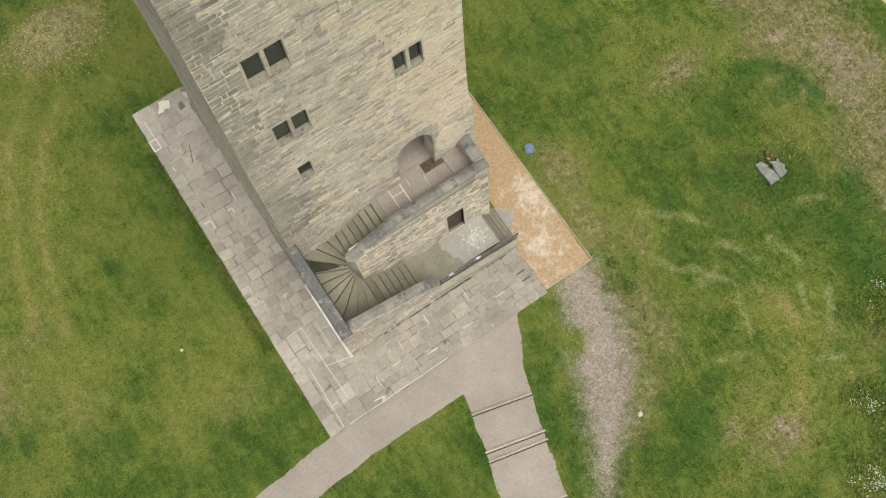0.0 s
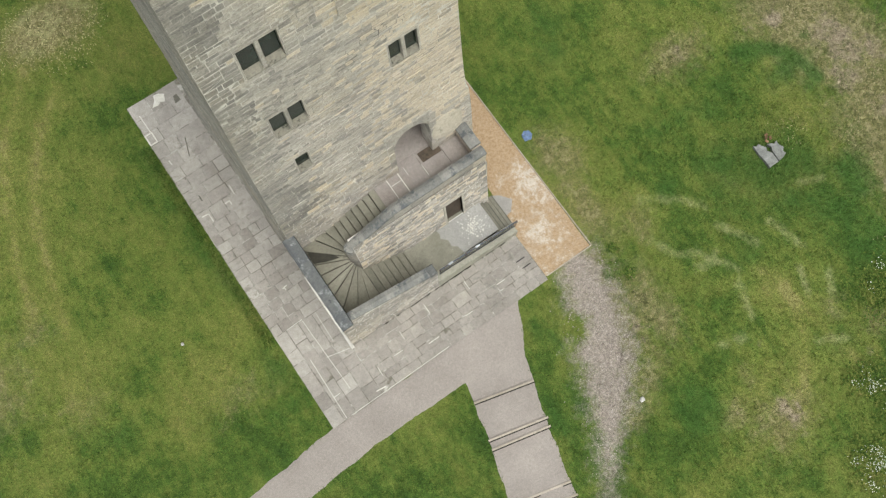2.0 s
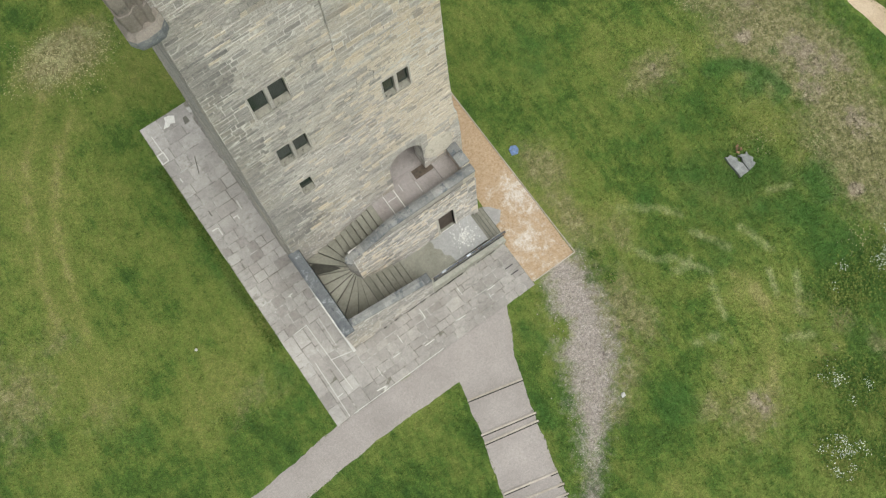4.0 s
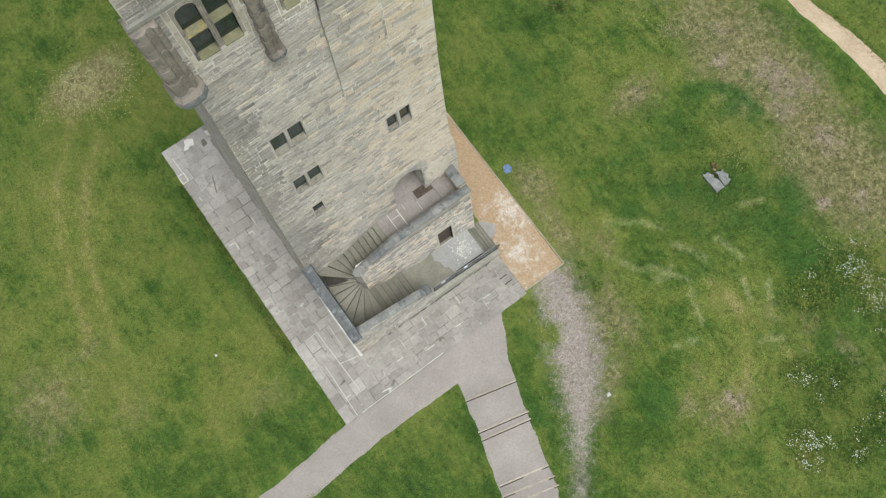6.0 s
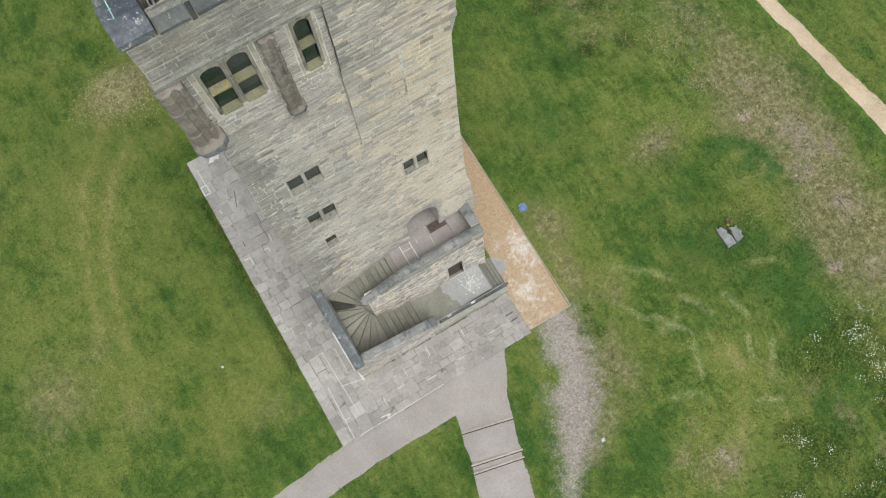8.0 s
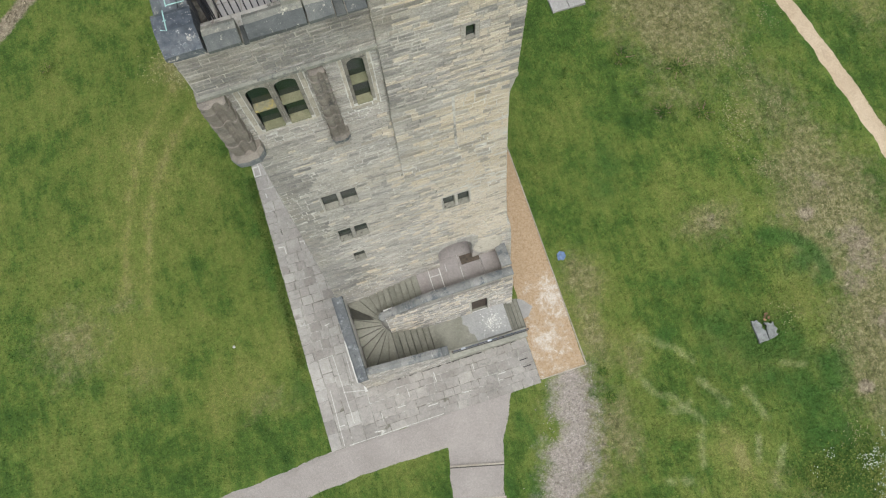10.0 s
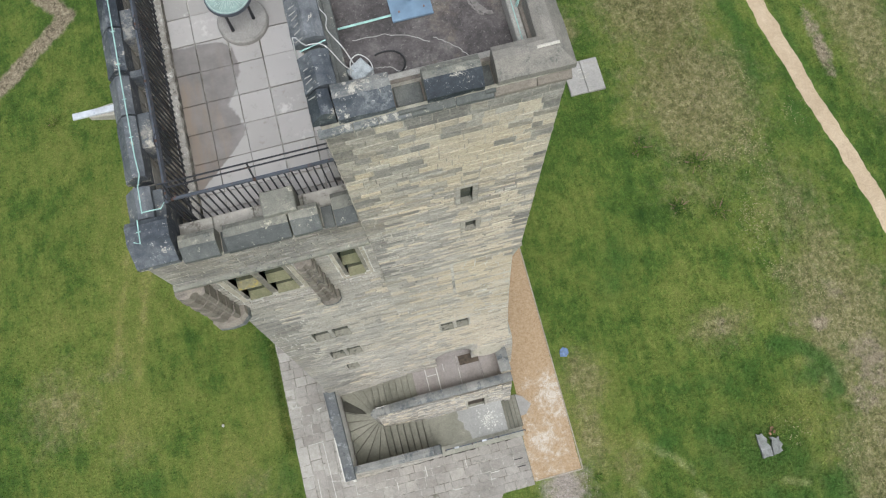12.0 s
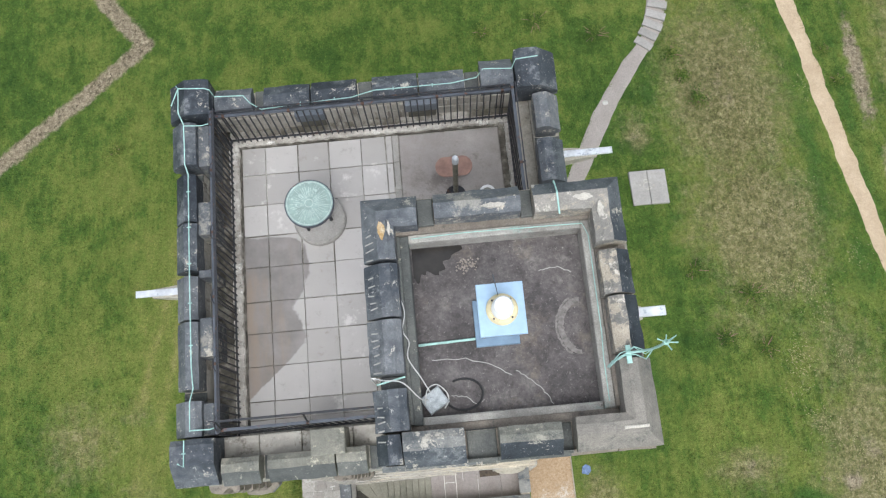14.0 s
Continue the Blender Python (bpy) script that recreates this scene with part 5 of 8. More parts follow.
def coping(x0, x1, y0, y1, low, high, out, mat, inner=0.06, ridge=0.42):
    """A saddleback coping block, whose long slope falls to the side out: 'w', 'e', 's' or 'n'. It overhangs its merlon."""
    j = rng.uniform(-0.012, 0.012)
    high = high + j
    o = 0.04
    s = Shape()
    t = high - low
    w = (x1 - x0) if out in "we" else (y1 - y0)
    prof = [(0.04, 0), (0.04, 0.25 * t), (-o, 0.30 * t), (-o, 0.52 * t), (ridge * w, t), (w - 0.1, t), (w, t - inner), (w, 0)]
    c = 0.012
    long = (y1 - y0) if out in "we" else (x1 - x0)
    wear = dict(parts=max(2, round(long / 0.2)), worn=0.009, rng=rng)
    if out == "w":
        s.sweep(prof, lambda p, q, k: (x0 + p, y1 - c + k * (y0 - y1 + 2 * c), low + q), **wear)
    elif out == "e":
        s.sweep(prof, lambda p, q, k: (x1 - p, y0 + c + k * (y1 - y0 - 2 * c), low + q), **wear)
    elif out == "s":
        s.sweep(prof, lambda p, q, k: (x0 + c + k * (x1 - x0 - 2 * c), y0 + p, low + q), **wear)
    else:
        s.sweep(prof, lambda p, q, k: (x1 - c - k * (x1 - x0 - 2 * c), y1 - p, low + q), **wear)
    ob = part("coping", s, mat, parapet)
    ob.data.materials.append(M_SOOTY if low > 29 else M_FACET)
    # Outer lip and slope take the second, darker material.
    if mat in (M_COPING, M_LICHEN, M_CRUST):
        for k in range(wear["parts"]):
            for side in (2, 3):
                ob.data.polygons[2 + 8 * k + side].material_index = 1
    return ob


def corner_coping(x, y, dx, dy, end_x, end_y, low, high, mat, w=0.38):
    """An L-shaped saddleback coping, mitred at the parapet's outer corner (x, y); dx and dy point inwards."""
    t, o = high - low, 0.04
    prof = [(0.04, 0), (0.04, 0.25 * t), (-o, 0.30 * t), (-o, 0.52 * t), (0.42 * w, t), (w - 0.1, t), (w, t - 0.06), (w, 0)]
    runs = [[(end_x + k * (x + dx * w - end_x), y + dy * p, low + q) for p, q in prof] for k in (0, 0.33, 0.66)]
    runs += [[(x + dx * p, y + dy * p, low + q) for p, q in prof]]
    runs += [[(x + dx * p, y + dy * w + k * (end_y - y - dy * w), low + q) for p, q in prof] for k in (0.34, 0.67, 1)]
    jit = lambda: rng.uniform(-0.008, 0.008)  # noqa: E731
    s = Shape()
    s.v = [(a + jit(), b + jit(), c + jit()) for ring in runs for a, b, c in ring]
    s.f = [tuple(range(7, -1, -1)), tuple(range(48, 56))] + [(8 * k + i, 8 * k + (i + 1) % 8, 8 * k + 8 + (i + 1) % 8, 8 * k + 8 + i) for k in range(6) for i in range(8)]
    if dx * dy > 0:
        s.f = [f[::-1] for f in s.f]
    ob = part("coping", s, mat, parapet)
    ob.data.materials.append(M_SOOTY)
    # Lip and outer slope are set to the darker second slot.
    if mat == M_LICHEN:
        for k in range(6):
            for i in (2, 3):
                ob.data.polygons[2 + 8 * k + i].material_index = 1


S_, C_ = M_SOOTY, M_COPING
for x0, x1, y0, y1, zt, out, mat in (
    (0.42, 1.18, 10.80, 11.53, 26.15, "w", S_), (1.20, 1.92, 11.0, 11.43, 25.83, "n", S_), (2.12, 3.02, 11.0, 11.43, 25.78, "n", S_), (3.03, 3.92, 11.0, 11.43, 25.78, "n", S_),
    (4.20, 5.08, 11.0, 11.43, 25.78, "n", S_), (5.09, 5.98, 11.0, 11.43, 25.78, "n", S_), (6.26, 6.90, 10.95, 11.50, 26.0, "n", S_), (6.92, 7.66, 10.75, 11.55, 26.15, "e", S_),
    (7.20, 7.63, 9.98, 10.70, 26.0, "e", M_SLATED), (7.18, 7.63, 8.95, 9.80, 26.0, "e", S_), (7.18, 7.63, 7.62, 8.93, 25.75, "e", S_),
    (0.45, 0.90, 9.86, 10.72, 26.05, "w", S_), (0.50, 0.88, 8.80, 9.72, 26.0, "w", M_WESTCAP), (0.50, 0.88, 7.88, 8.78, 26.0, "w", S_), (0.50, 0.88, 7.00, 7.80, 26.0, "w", M_WESTCAP),
    (0.50, 0.88, 5.78, 6.98, 26.0, "w", S_), (0.47, 0.92, 4.98, 5.60, 26.02, "w", S_), (0.42, 1.18, 4.22, 4.95, 26.15, "s", S_),
    (1.20, 1.86, 4.18, 4.60, 25.92, "s", C_), (1.98, 3.14, 4.18, 4.60, 25.92, "s", C_), (3.15, 3.68, 4.18, 4.60, 25.92, "s", C_), (3.9, 4.31, 4.2, 4.75, 25.7, "s", C_),
):
    coping(x0, x1, y0, y1, 25.5, zt, out, mat)

# roof flags, each with its own edges; damp by the west gutter
def damp_value(xs, ys):
    """How wet the terrace lies: a puddle along the west gutter."""
    edge = np.interp(ys, [5.4, 5.6, 6.17, 6.65, 7.32, 7.95, 8.6], [1.35, 1.5, 2.11, 2.66, 2.37, 2.67, 2.62])
    return np.clip(0.5 + (edge - xs) / 0.55, 0, 1) * np.clip(0.6 + (8.63 - ys) / 0.35, 0, 1)


xs = [1.48, 1.95, 2.59, 3.20, 3.84, 4.33]
ys = [5.12, 5.24, 5.57, 6.21, 6.83, 7.43, 8.10, 8.72, 9.35, 9.97, 10.55]


def flag_grid(xs, ys, n=6):
    for x0, x1 in zip(xs, xs[1:]):
        for y0, y1 in zip(ys, ys[1:]):
            top = 24.91 + rng.uniform(-0.004, 0.004)
            ga, gb, gc, gd = (rng.uniform(0.002, 0.014) for _ in range(4))
            s = Shape().box(x0 + ga, x1 - gb, y0 + gc, y1 - gd, 24.87, top - 0.002, 0.004)
            base = len(s.v)
            ax, ay = np.linspace(x0 + ga + 0.005, x1 - gb - 0.005, n + 1), np.linspace(y0 + gc + 0.005, y1 - gd - 0.005, n + 1)
            rough = lambda: rng.uniform(-0.004, 0.004)  # noqa: E731
            s.v += [(x + rough(), y + rough(), top) for y in ay for x in ax]
            s.f += [(base + j * (n + 1) + i, base + j * (n + 1) + i + 1, base + (j + 1) * (n + 1) + i + 1, base + (j + 1) * (n + 1) + i) for j in range(n) for i in range(n)]
            me = s.mesh("flagstone", M_ROOF_FLAG)
            co = np.array(s.v)
            me.attributes.new("damp", "FLOAT", "POINT").data.foreach_set("value", damp_value(co[:, 0], co[:, 1]).astype(np.float32))
            rust = np.clip((2.5 - co[:, 0]) / 0.9, 0, 1) * np.clip((8.3 - co[:, 1]) / 0.5, 0, 1)
            me.attributes.new("rusty", "FLOAT", "POINT").data.foreach_set("value", rust.astype(np.float32))
            part("flagstone", me, M_ROOF_FLAG, deck)


flag_grid(xs, ys, 5)
flag_grid([4.33, 4.46], [7.6, 8.10, 8.72, 9.35, 9.97, 10.55], 2)
for y0, y1 in ((7.6, 8.5), (8.51, 9.4), (9.41, 9.98), (9.99, 10.55)):
    part("channel_stone", Shape().box(4.466, 4.585, y0, y1, 24.87, 24.90, 0.006), M_CONCRETE, deck, "narrow grey channel stone")
part("hatch_slab", Shape().box(4.60, 6.57, 7.6, 10.5, 24.88, 24.99, 0.015), M_HATCH, deck, "brown-grey roof slab raised over the stair head")
M_GUTTER = stony("silt_and_slot_shade", [(0.25, (0.03, 0.028, 0.022)), (0.5, (0.10, 0.09, 0.07)), (0.75, (0.26, 0.24, 0.20))], 2.0, 8, 0.0)
M_LEDGE = stony("mossy_brown_ledge", [(0.2, (0.19, 0.175, 0.14)), (0.55, (0.32, 0.295, 0.25)), (0.9, (0.48, 0.45, 0.39))], 1.2, 9, 0.0, 0.95, stains=[((0.12, 0.11, 0.085), 2.4, 0.56, 0.66), ((0.52, 0.50, 0.44), 6.0, 0.60, 0.66)])
part("ledge", Shape().box(6.86, 7.19, TY1 + 0.02, 10.94, 24.85, 25.34, 0.015), M_LEDGE, deck, "mossy stone ledge behind the railing")
for x0, x1 in ((1.02, 1.75), (1.76, 2.5), (2.51, 3.4), (3.41, TX0 - 0.01)):
    part("ledge", Shape().box(x0, x1, 4.5, 4.97, 24.85, 25.40, 0.015), M_LINING, deck, "rain-stained stone ledge behind the railing")
for x0, x1, y0, y1 in ((1.93, 2.11, 10.97, 11.46), (3.93, 4.19, 10.97, 11.46), (5.99, 6.25, 10.97, 11.46), (7.2, 7.66, 9.81, 9.97), (0.49, 0.88, 9.73, 9.85), (0.49, 0.88, 5.61, 5.77), (1.87, 1.97, 4.2, 4.6), (3.69, 3.89, 4.2, 4.6)):
    part("crenel_sill", Shape().box(x0, x1, y0, y1, 25.46, 25.53, 0.012), M_FACET, parapet)
for x0, x1, y0, y1 in ((7.2, 7.3, 7.6, 10.7), (1.0, 7.2, 10.955, 11.06)):
    part("wall_top", Shape().box(x0, x1, y0, y1, 25.4, 25.515, 0.004), M_LEDGE, parapet)
for x0, x1 in ((2.68, 3.24), (4.8, 5.43)):
    ledge = part("slate_lintel", Shape().box(x0, x1, 10.82, 10.98, 25.34, 25.62, 0.012), M_SLATE, parapet, "blue-grey slate lintel over a recess painted dark")
    # Dark panel just proud of the wall, in place of a shaded recess.
    part("blocked_opening", Shape().box(x0 + 0.04, x1 - 0.04, 10.91, 10.96, 24.9, 25.33), M_RISER, ledge)
s = Shape().box(1.42, 1.478, 5.1, 10.6, 24.87, 24.905).box(1.478, 6.62, 10.552, 10.6, 24.87, 24.905).box(6.575, 6.72, 7.6, 10.55, 24.87, 24.9)
part("gutter", s, M_GUTTER, deck, "dirty wet gutter inside the kerb")
for y0, y1 in ((9.9, 10.7), (8.58, 9.2), (7.78, 7.92), (6.36, 7.05), (5.0, 5.55)):
    part("tie_slab", Shape().box(0.87, 1.10, y0, y1, 24.9, 25.84, 0.014), M_SLATED, parapet)
part("tall_block", Shape().box(2.76, 3.34, 4.50, 4.94, 25.1, 26.06, 0.02), M_COPING, parapet, "square mossy block behind the coping")
# Gutter colour here puts the shade of the deep slots into the ledge.
part("ledge", Shape().box(0.88, 1.25, 4.98, 10.94, 24.85, 24.93, 0.01), M_GUTTER, deck, "strip behind the railing, darkened for the shade in the slots")
part("step_block", Shape().box(4.0, 4.32, 5.25, 6.3, 24.9, 25.06, 0.015), M_CONCRETE, deck)

n = Nodes("standing_water")
M_PUDDLE = n.done(n.ramp(n.noise(4, 4), [(0.3, (0.018, 0.016, 0.014)), (0.7, (0.04, 0.036, 0.03))]), 0.15, 0.0, 0.5)

# ---- turret top ----
roof = part("turret_roof", Shape().box(TX0 + 0.3, TX1 - 0.3, TY0 + 0.3, TY1 - 0.3, 29.1, 29.35), M_ASPHALT, tower, "dark asphalt turret roof with pale scuffs")
for x0, x1, y0, y1, zt, out, mat in (
    (5.18, 6.32, 7.21, 7.54, 30.15, "n", M_SLATED),
    (7.23, 7.59, 6.03, 6.62, 30.08, "e", M_LICHEN), (7.26, 7.60, 5.30, 6.02, 30.1, "e", M_LICHEN),
    (5.72, 6.50, 4.14, 4.54, 30.1, "s", C_), (4.56, 5.33, 4.14, 4.58, 30.15, "s", M_CRUST), (4.28, 4.66, 4.59, 5.12, 30.1, "w", S_), (4.28, 4.55, 4.14, 4.58, 30.1, "w", S_), (4.26, 4.66, 5.28, 5.98, 30.1, "w", M_WESTCAP), (4.27, 4.67, 5.99, 6.70, 30.08, "w", M_WESTCAP),
):
    coping(x0, x1, max(y0, 4.2), y1, 29.62 if y1 < 4.7 else 29.72, zt - 0.04, out, mat)
corner_coping(4.28, 7.54, 1, -1, 4.97, 6.74, 29.72, 30.07, S_)
corner_coping(7.58, 7.54, -1, -1, 6.48, 6.70, 29.72, 30.12, M_LICHEN)
corner_coping(7.66, 4.20, -1, 1, 6.66, 5.22, 29.62, 30.08, M_PALE_CAP)
for x0, x1, y0, y1 in ((5.34, 5.71, 4.16, 4.56), (6.51, 6.65, 4.16, 4.54), (4.97, 5.18, 7.2, 7.56), (6.32, 6.48, 7.2, 7.56), (7.3, 7.62, 5.22, 5.30), (4.34, 4.66, 5.12, 5.28)):
    part("crenel_sill", Shape().box(x0, x1, y0, y1, *((29.56, 29.64) if y1 < 4.7 else (29.72, 29.80)), 0.012), M_FACET, parapet)
s = Shape()
for x0, x1, y0, y1 in ((4.34, 4.71, 4.67, 7.11), (7.23, 7.63, 4.67, 7.11), (4.34, 7.63, 7.12, 7.54), (4.34, 7.63, 4.22, 4.66)):
    part("wall_top", Shape().box(x0, x1, y0, y1, 29.5, 29.62 if y1 < 4.7 else 29.73, 0.01), M_FACET if x1 < 5 else M_CORBEL, parapet)
for x0, x1, y0, y1 in ((4.70, 4.82, 4.66, 7.12), (7.10, 7.24, 4.66, 7.12), (4.82, 7.10, 7.02, 7.14), (4.82, 7.10, 4.64, 4.76)):
    part("flashing", Shape().box(x0, x1, y0, y1, 29.3, 29.60 if y1 < 4.8 else 29.66, 0.015), M_FACET if x1 < 4.9 else M_LEAD, roof, "stained upstand round the turret roof")
for ends in (((4.96, 5.49), (5.47, 5.47), (5.75, 5.38), (6.0, 5.21)), ((6.06, 5.27), (6.32, 5.07), (6.42, 4.93), (6.5, 4.79)), ((5.2, 5.02), (5.4, 4.98), (5.5, 4.88), (5.62, 4.92)), ((6.5, 6.55), (6.75, 6.6), (6.95, 6.5))):
    pts = [(x + rng.gauss(0, 0.008), y + rng.gauss(0, 0.008), 29.352) for x, y in along(ends, 14)]
    part("pale_seam", Shape().tube(pts, 0.006, 4, 0.25), M_CHALK, roof)
r = random.Random(61)
arc = [(4.84 + k * math.cos(a), 7.01 - k * math.sin(a)) for a in np.linspace(0, math.pi / 2, 40) for k in (0.62 - 0.22 * math.sin(a) + 0.05 * math.sin(9 * a + 1) + 0.03 * math.sin(23 * a) + r.uniform(-0.012, 0.012),)]
part("puddle", Shape().prism(([(4.84, 7.01)] + arc)[::-1], 29.34, 29.353), M_PUDDLE, roof, "dark puddle in the roof's corner")
s = Shape()
for off, w in ((0.0, 0.03), (0.05, 0.014), (-0.04, 0.012)):
    arc = [(6.98 + (0.27 + off + r.gauss(0, 0.006)) * math.cos(b), 5.77 + (0.35 + off + r.gauss(0, 0.006)) * math.sin(b), 29.351) for b in np.linspace(1.5 + 8 * abs(off), 4.6 - 8 * abs(off), 30)]
    s.tube(arc, w, 4, 0.12)
part("scuff", s, M_SCUFF, roof, "pale worn crescent-shaped scuff")
s, r = Shape(), random.Random(12)
for _ in range(60):
    x, y, k = 5.55 + r.gauss(0, 0.07), 6.72 + r.gauss(0, 0.05), r.uniform(0.008, 0.02)
    s.add([(x - k, y, 29.35), (x, y - k, 29.35), (x + k, y, 29.35), (x, y + k, 29.35), (x, y, 29.35 + k)], [(0, 1, 4), (1, 2, 4), (2, 3, 4), (3, 0, 4)])
part("grit", s, M_SCREE, roof, kind="stuff")

# weathering course of dark slabs under the copings
for x0, x1 in ((4.26, 4.72), (4.73, 5.06), (5.07, 5.5), (5.51, 6.1), (6.11, 6.62), (6.63, 7.2), (7.21, 7.68)):
    mat = M_CRUST if x1 < 5.6 else M_FACET if x1 < 6.7 else M_CORBEL
    part("weathering_slab", Shape().sweep([(0.02, 29.46), (-0.07, 29.48), (-0.07, 29.54), (0.0, 29.63), (0.02, 29.63)][::-1], lambda p, q, t: (x0 + t * (x1 - x0), TY0 + p, q), 3, 0.006, rng), mat, parapet)
part("mortar_patch", Shape().box(7.22, 7.52, 4.38, 4.42, 30.06, 30.10, 0.01), M_PALE, parapet, "whitish mortar patch on the corner coping")
M_ORANGE = stony("orange_lichen", [(0.3, (0.25, 0.16, 0.07)), (0.5, (0.42, 0.28, 0.12)), (0.75, (0.52, 0.44, 0.30))], 6.0, 18, 0.0)
r = random.Random(68)
for cx, cy, rx, ry, mat in ((4.50, 7.12, 0.05, 0.13, M_ORANGE), (4.60, 7.14, 0.018, 0.12, M_PALE), (5.95, 7.30, 0.16, 0.035, M_PALE), (7.12, 7.30, 0.14, 0.05, M_PALE), (7.30, 7.10, 0.05, 0.12, M_PALE)):
    ring = [(cx + rx * math.cos(a) * r.uniform(0.6, 1.15), cy + ry * math.sin(a) * r.uniform(0.6, 1.15)) for a in np.linspace(0, 2 * math.pi, 19)[:-1]]
    part("lichen_crust", Shape().prism(ring, 29.95, 30.081 if cx < 5 else 30.122), mat, parapet, "patch of lichen crust")
# scratched strokes on the turret's west copings
r = random.Random(66)
for y_mid, count in ((4.75, 5), (5.62, 6), (6.35, 5), (6.95, 4)):
    for k in range(count):
        y = y_mid + (k - count / 2) * 0.1
        f0, f1 = r.uniform(0.2, 0.35), r.uniform(0.65, 0.85)
        slant = r.uniform(-0.04, 0.04)
        line = [(4.23 + f * 0.19, y + slant * f, 29.72 + 0.34 * (0.52 + 0.48 * f) + 0.014) for f in (f0, f1)]
        part("scratched_mark", Shape().tube(line, 0.009, 4, 0.4), M_CHALK, parapet)

# the turret's south face: stones one by one
unit = []
for k in range(6):
    r, s = random.Random(70 + k), Shape()
    stone(s, lambda u, v, d: (u, v, d), -0.5, 0.5, -0.5, 0.5, r, (0.8, 1.0), 0.0, 0.05)
    s.v = [(x, y, z) for x, y, z in s.v]
    unit.append({m: s.mesh("stone", m) for m in (M_STONE, M_STONE_GOLD, M_STONE_MID, M_STONE_DARK)})
r = random.Random(22)
for u0, u1, v0, v1 in courses(0, TX1 - TX0, 25.97, 29.5, (), r, (0.10, 0.19), (0.15, 0.46)):
    side = min((u0 + u1) / 2, TX1 - TX0 - (u0 + u1) / 2)
    # Darker stones are likelier in the top courses and at both edges.
    dark = 0.55 * (v1 > 29.0) + max(0.0, 0.5 - 2.0 * side) + 0.2 * (v1 > 28.5) + 0.03
    kind_of = (M_STONE_DARK if r.random() < 0.45 * (v1 > 28.8) else M_STONE_MID) if r.random() < dark else M_STONE_GOLD if r.random() < 0.3 + 0.6 * max(0.0, min(1.0, (u0 - 0.6) / 1.2)) else M_STONE
    ob = part("stone", unit[r.randrange(6)][kind_of], kind_of, turret)
    g = 0.007
    basis = Matrix(((u1 - u0 - 2 * g, 0, 0, TX0 + (u0 + u1) / 2), (0, 0, -r.uniform(0.004, 0.014), TY0), (0, v1 - v0 - 2 * g, 0, (v0 + v1) / 2), (0, 0, 0, 1)))
    ob.matrix_basis = basis

# ---- outside stair ----
stair = thing("outside_stair", (4, 2, 0), "winding outside stone stair with walls, below the tower door", "staircase")
LAND, LOW = 4.2, 0.92
M_SLAB = stony("pale_grey_landing_slab", [(0.2, (0.27, 0.265, 0.24)), (0.8, (0.385, 0.375, 0.345))], 0.9, 8, 0.0, 0.9)
yt = lambda z: lerp(z, SOUTH)  # noqa: E731


def mid_face(z):
    """The south face of the wall between the flights, which leans back."""
    return 1.88 + (z - 0.95) * 0.13


# solid mass under the landing, with its small window
wx0, wx1, wz0, wz1 = 5.93, 6.68, 0.94, 2.62
face = lambda u, v, d: (2.05 + u, mid_face(v) - d, v)  # noqa: E731
win = [(wx0 - 2.05, wx1 - 2.05, wz0, wz1)]
mid = part("middle_wall", wall_core(face, 0.0, 5.85, 0.0, 4.1, win, 0.4), M_MORTAR, stair, "sandstone wall between the two flights")
STAIR_STONES = ((M_STONE, 1), (M_STONE_GOLD, 0.45), (M_STONE_MID, 0.35))
mixed("middle_masonry", face, 0.0, 5.85, 0.3, 4.1, [(win[0][0] - 0.1, win[0][1] + 0.1, wz0 - 0.7, wz1 + 0.12)], 51, mid, STAIR_STONES)
s = Shape()
for u0, u1, v0, v1 in ((win[0][0] - 0.1, win[0][0], wz0, wz1), (win[0][1], win[0][1] + 0.1, wz0, wz1), (win[0][0] - 0.1, win[0][1] + 0.1, wz1, wz1 + 0.12), (win[0][0] - 0.1, win[0][1] + 0.1, wz1 + 0.12, wz1 + 0.14)):
    s.block(lambda p, q, r: face(u0 + p * (u1 - u0), v0 + q * (v1 - v0), -0.3 + r * 0.34), (u1 - u0, v1 - v0, 0.3), 0.01)
low_door = part("door_surround", s, M_DRESSED, mid, "low stone doorway under the upper landing")
M_DOOR = plain("dark_brown_door", (0.060, 0.043, 0.030), 0.6, 0.0, 5, 0.3)
part("door_leaf", Shape().block(lambda p, q, r: face(wx0 - 2.05 + p * (wx1 - wx0), wz0 - 0.02 + q * (wz1 - wz0), -0.2 + r * 0.06), (wx1 - wx0, wz1 - wz0, 0.06)), M_DOOR, low_door, "dark brown boarded door")
part("threshold", Shape().box(wx0, wx1, 1.9, 2.42, 0.5, 0.945), M_TREAD, low_door)
end = flat(7.90, 1.9, 0, 1)
part("end_wall", Shape().add([(7.90, 1.85, 0), (7.90, 3.9, 0), (7.90, 3.9, 4.1), (7.90, 2.22, 4.1)], [(0, 1, 2, 3)]).add([(7.5, 3.9, 0), (7.5, 1.85, 0), (7.5, 2.22, 4.1), (7.5, 3.9, 4.1)], [(0, 1, 2, 3)]), M_MORTAR, stair)
part("end_masonry", masonry(lambda u, v, d: (7.90 + d, max(1.88, mid_face(v)) + u, v), 0, 1.75, 0.1, 4.1, (), 52), M_STONE, stair, kind="stuff")
part("fill", Shape().box(3.9, 7.7, 2.5, 3.95, 0.0, LAND - 0.08), M_MORTAR, stair)
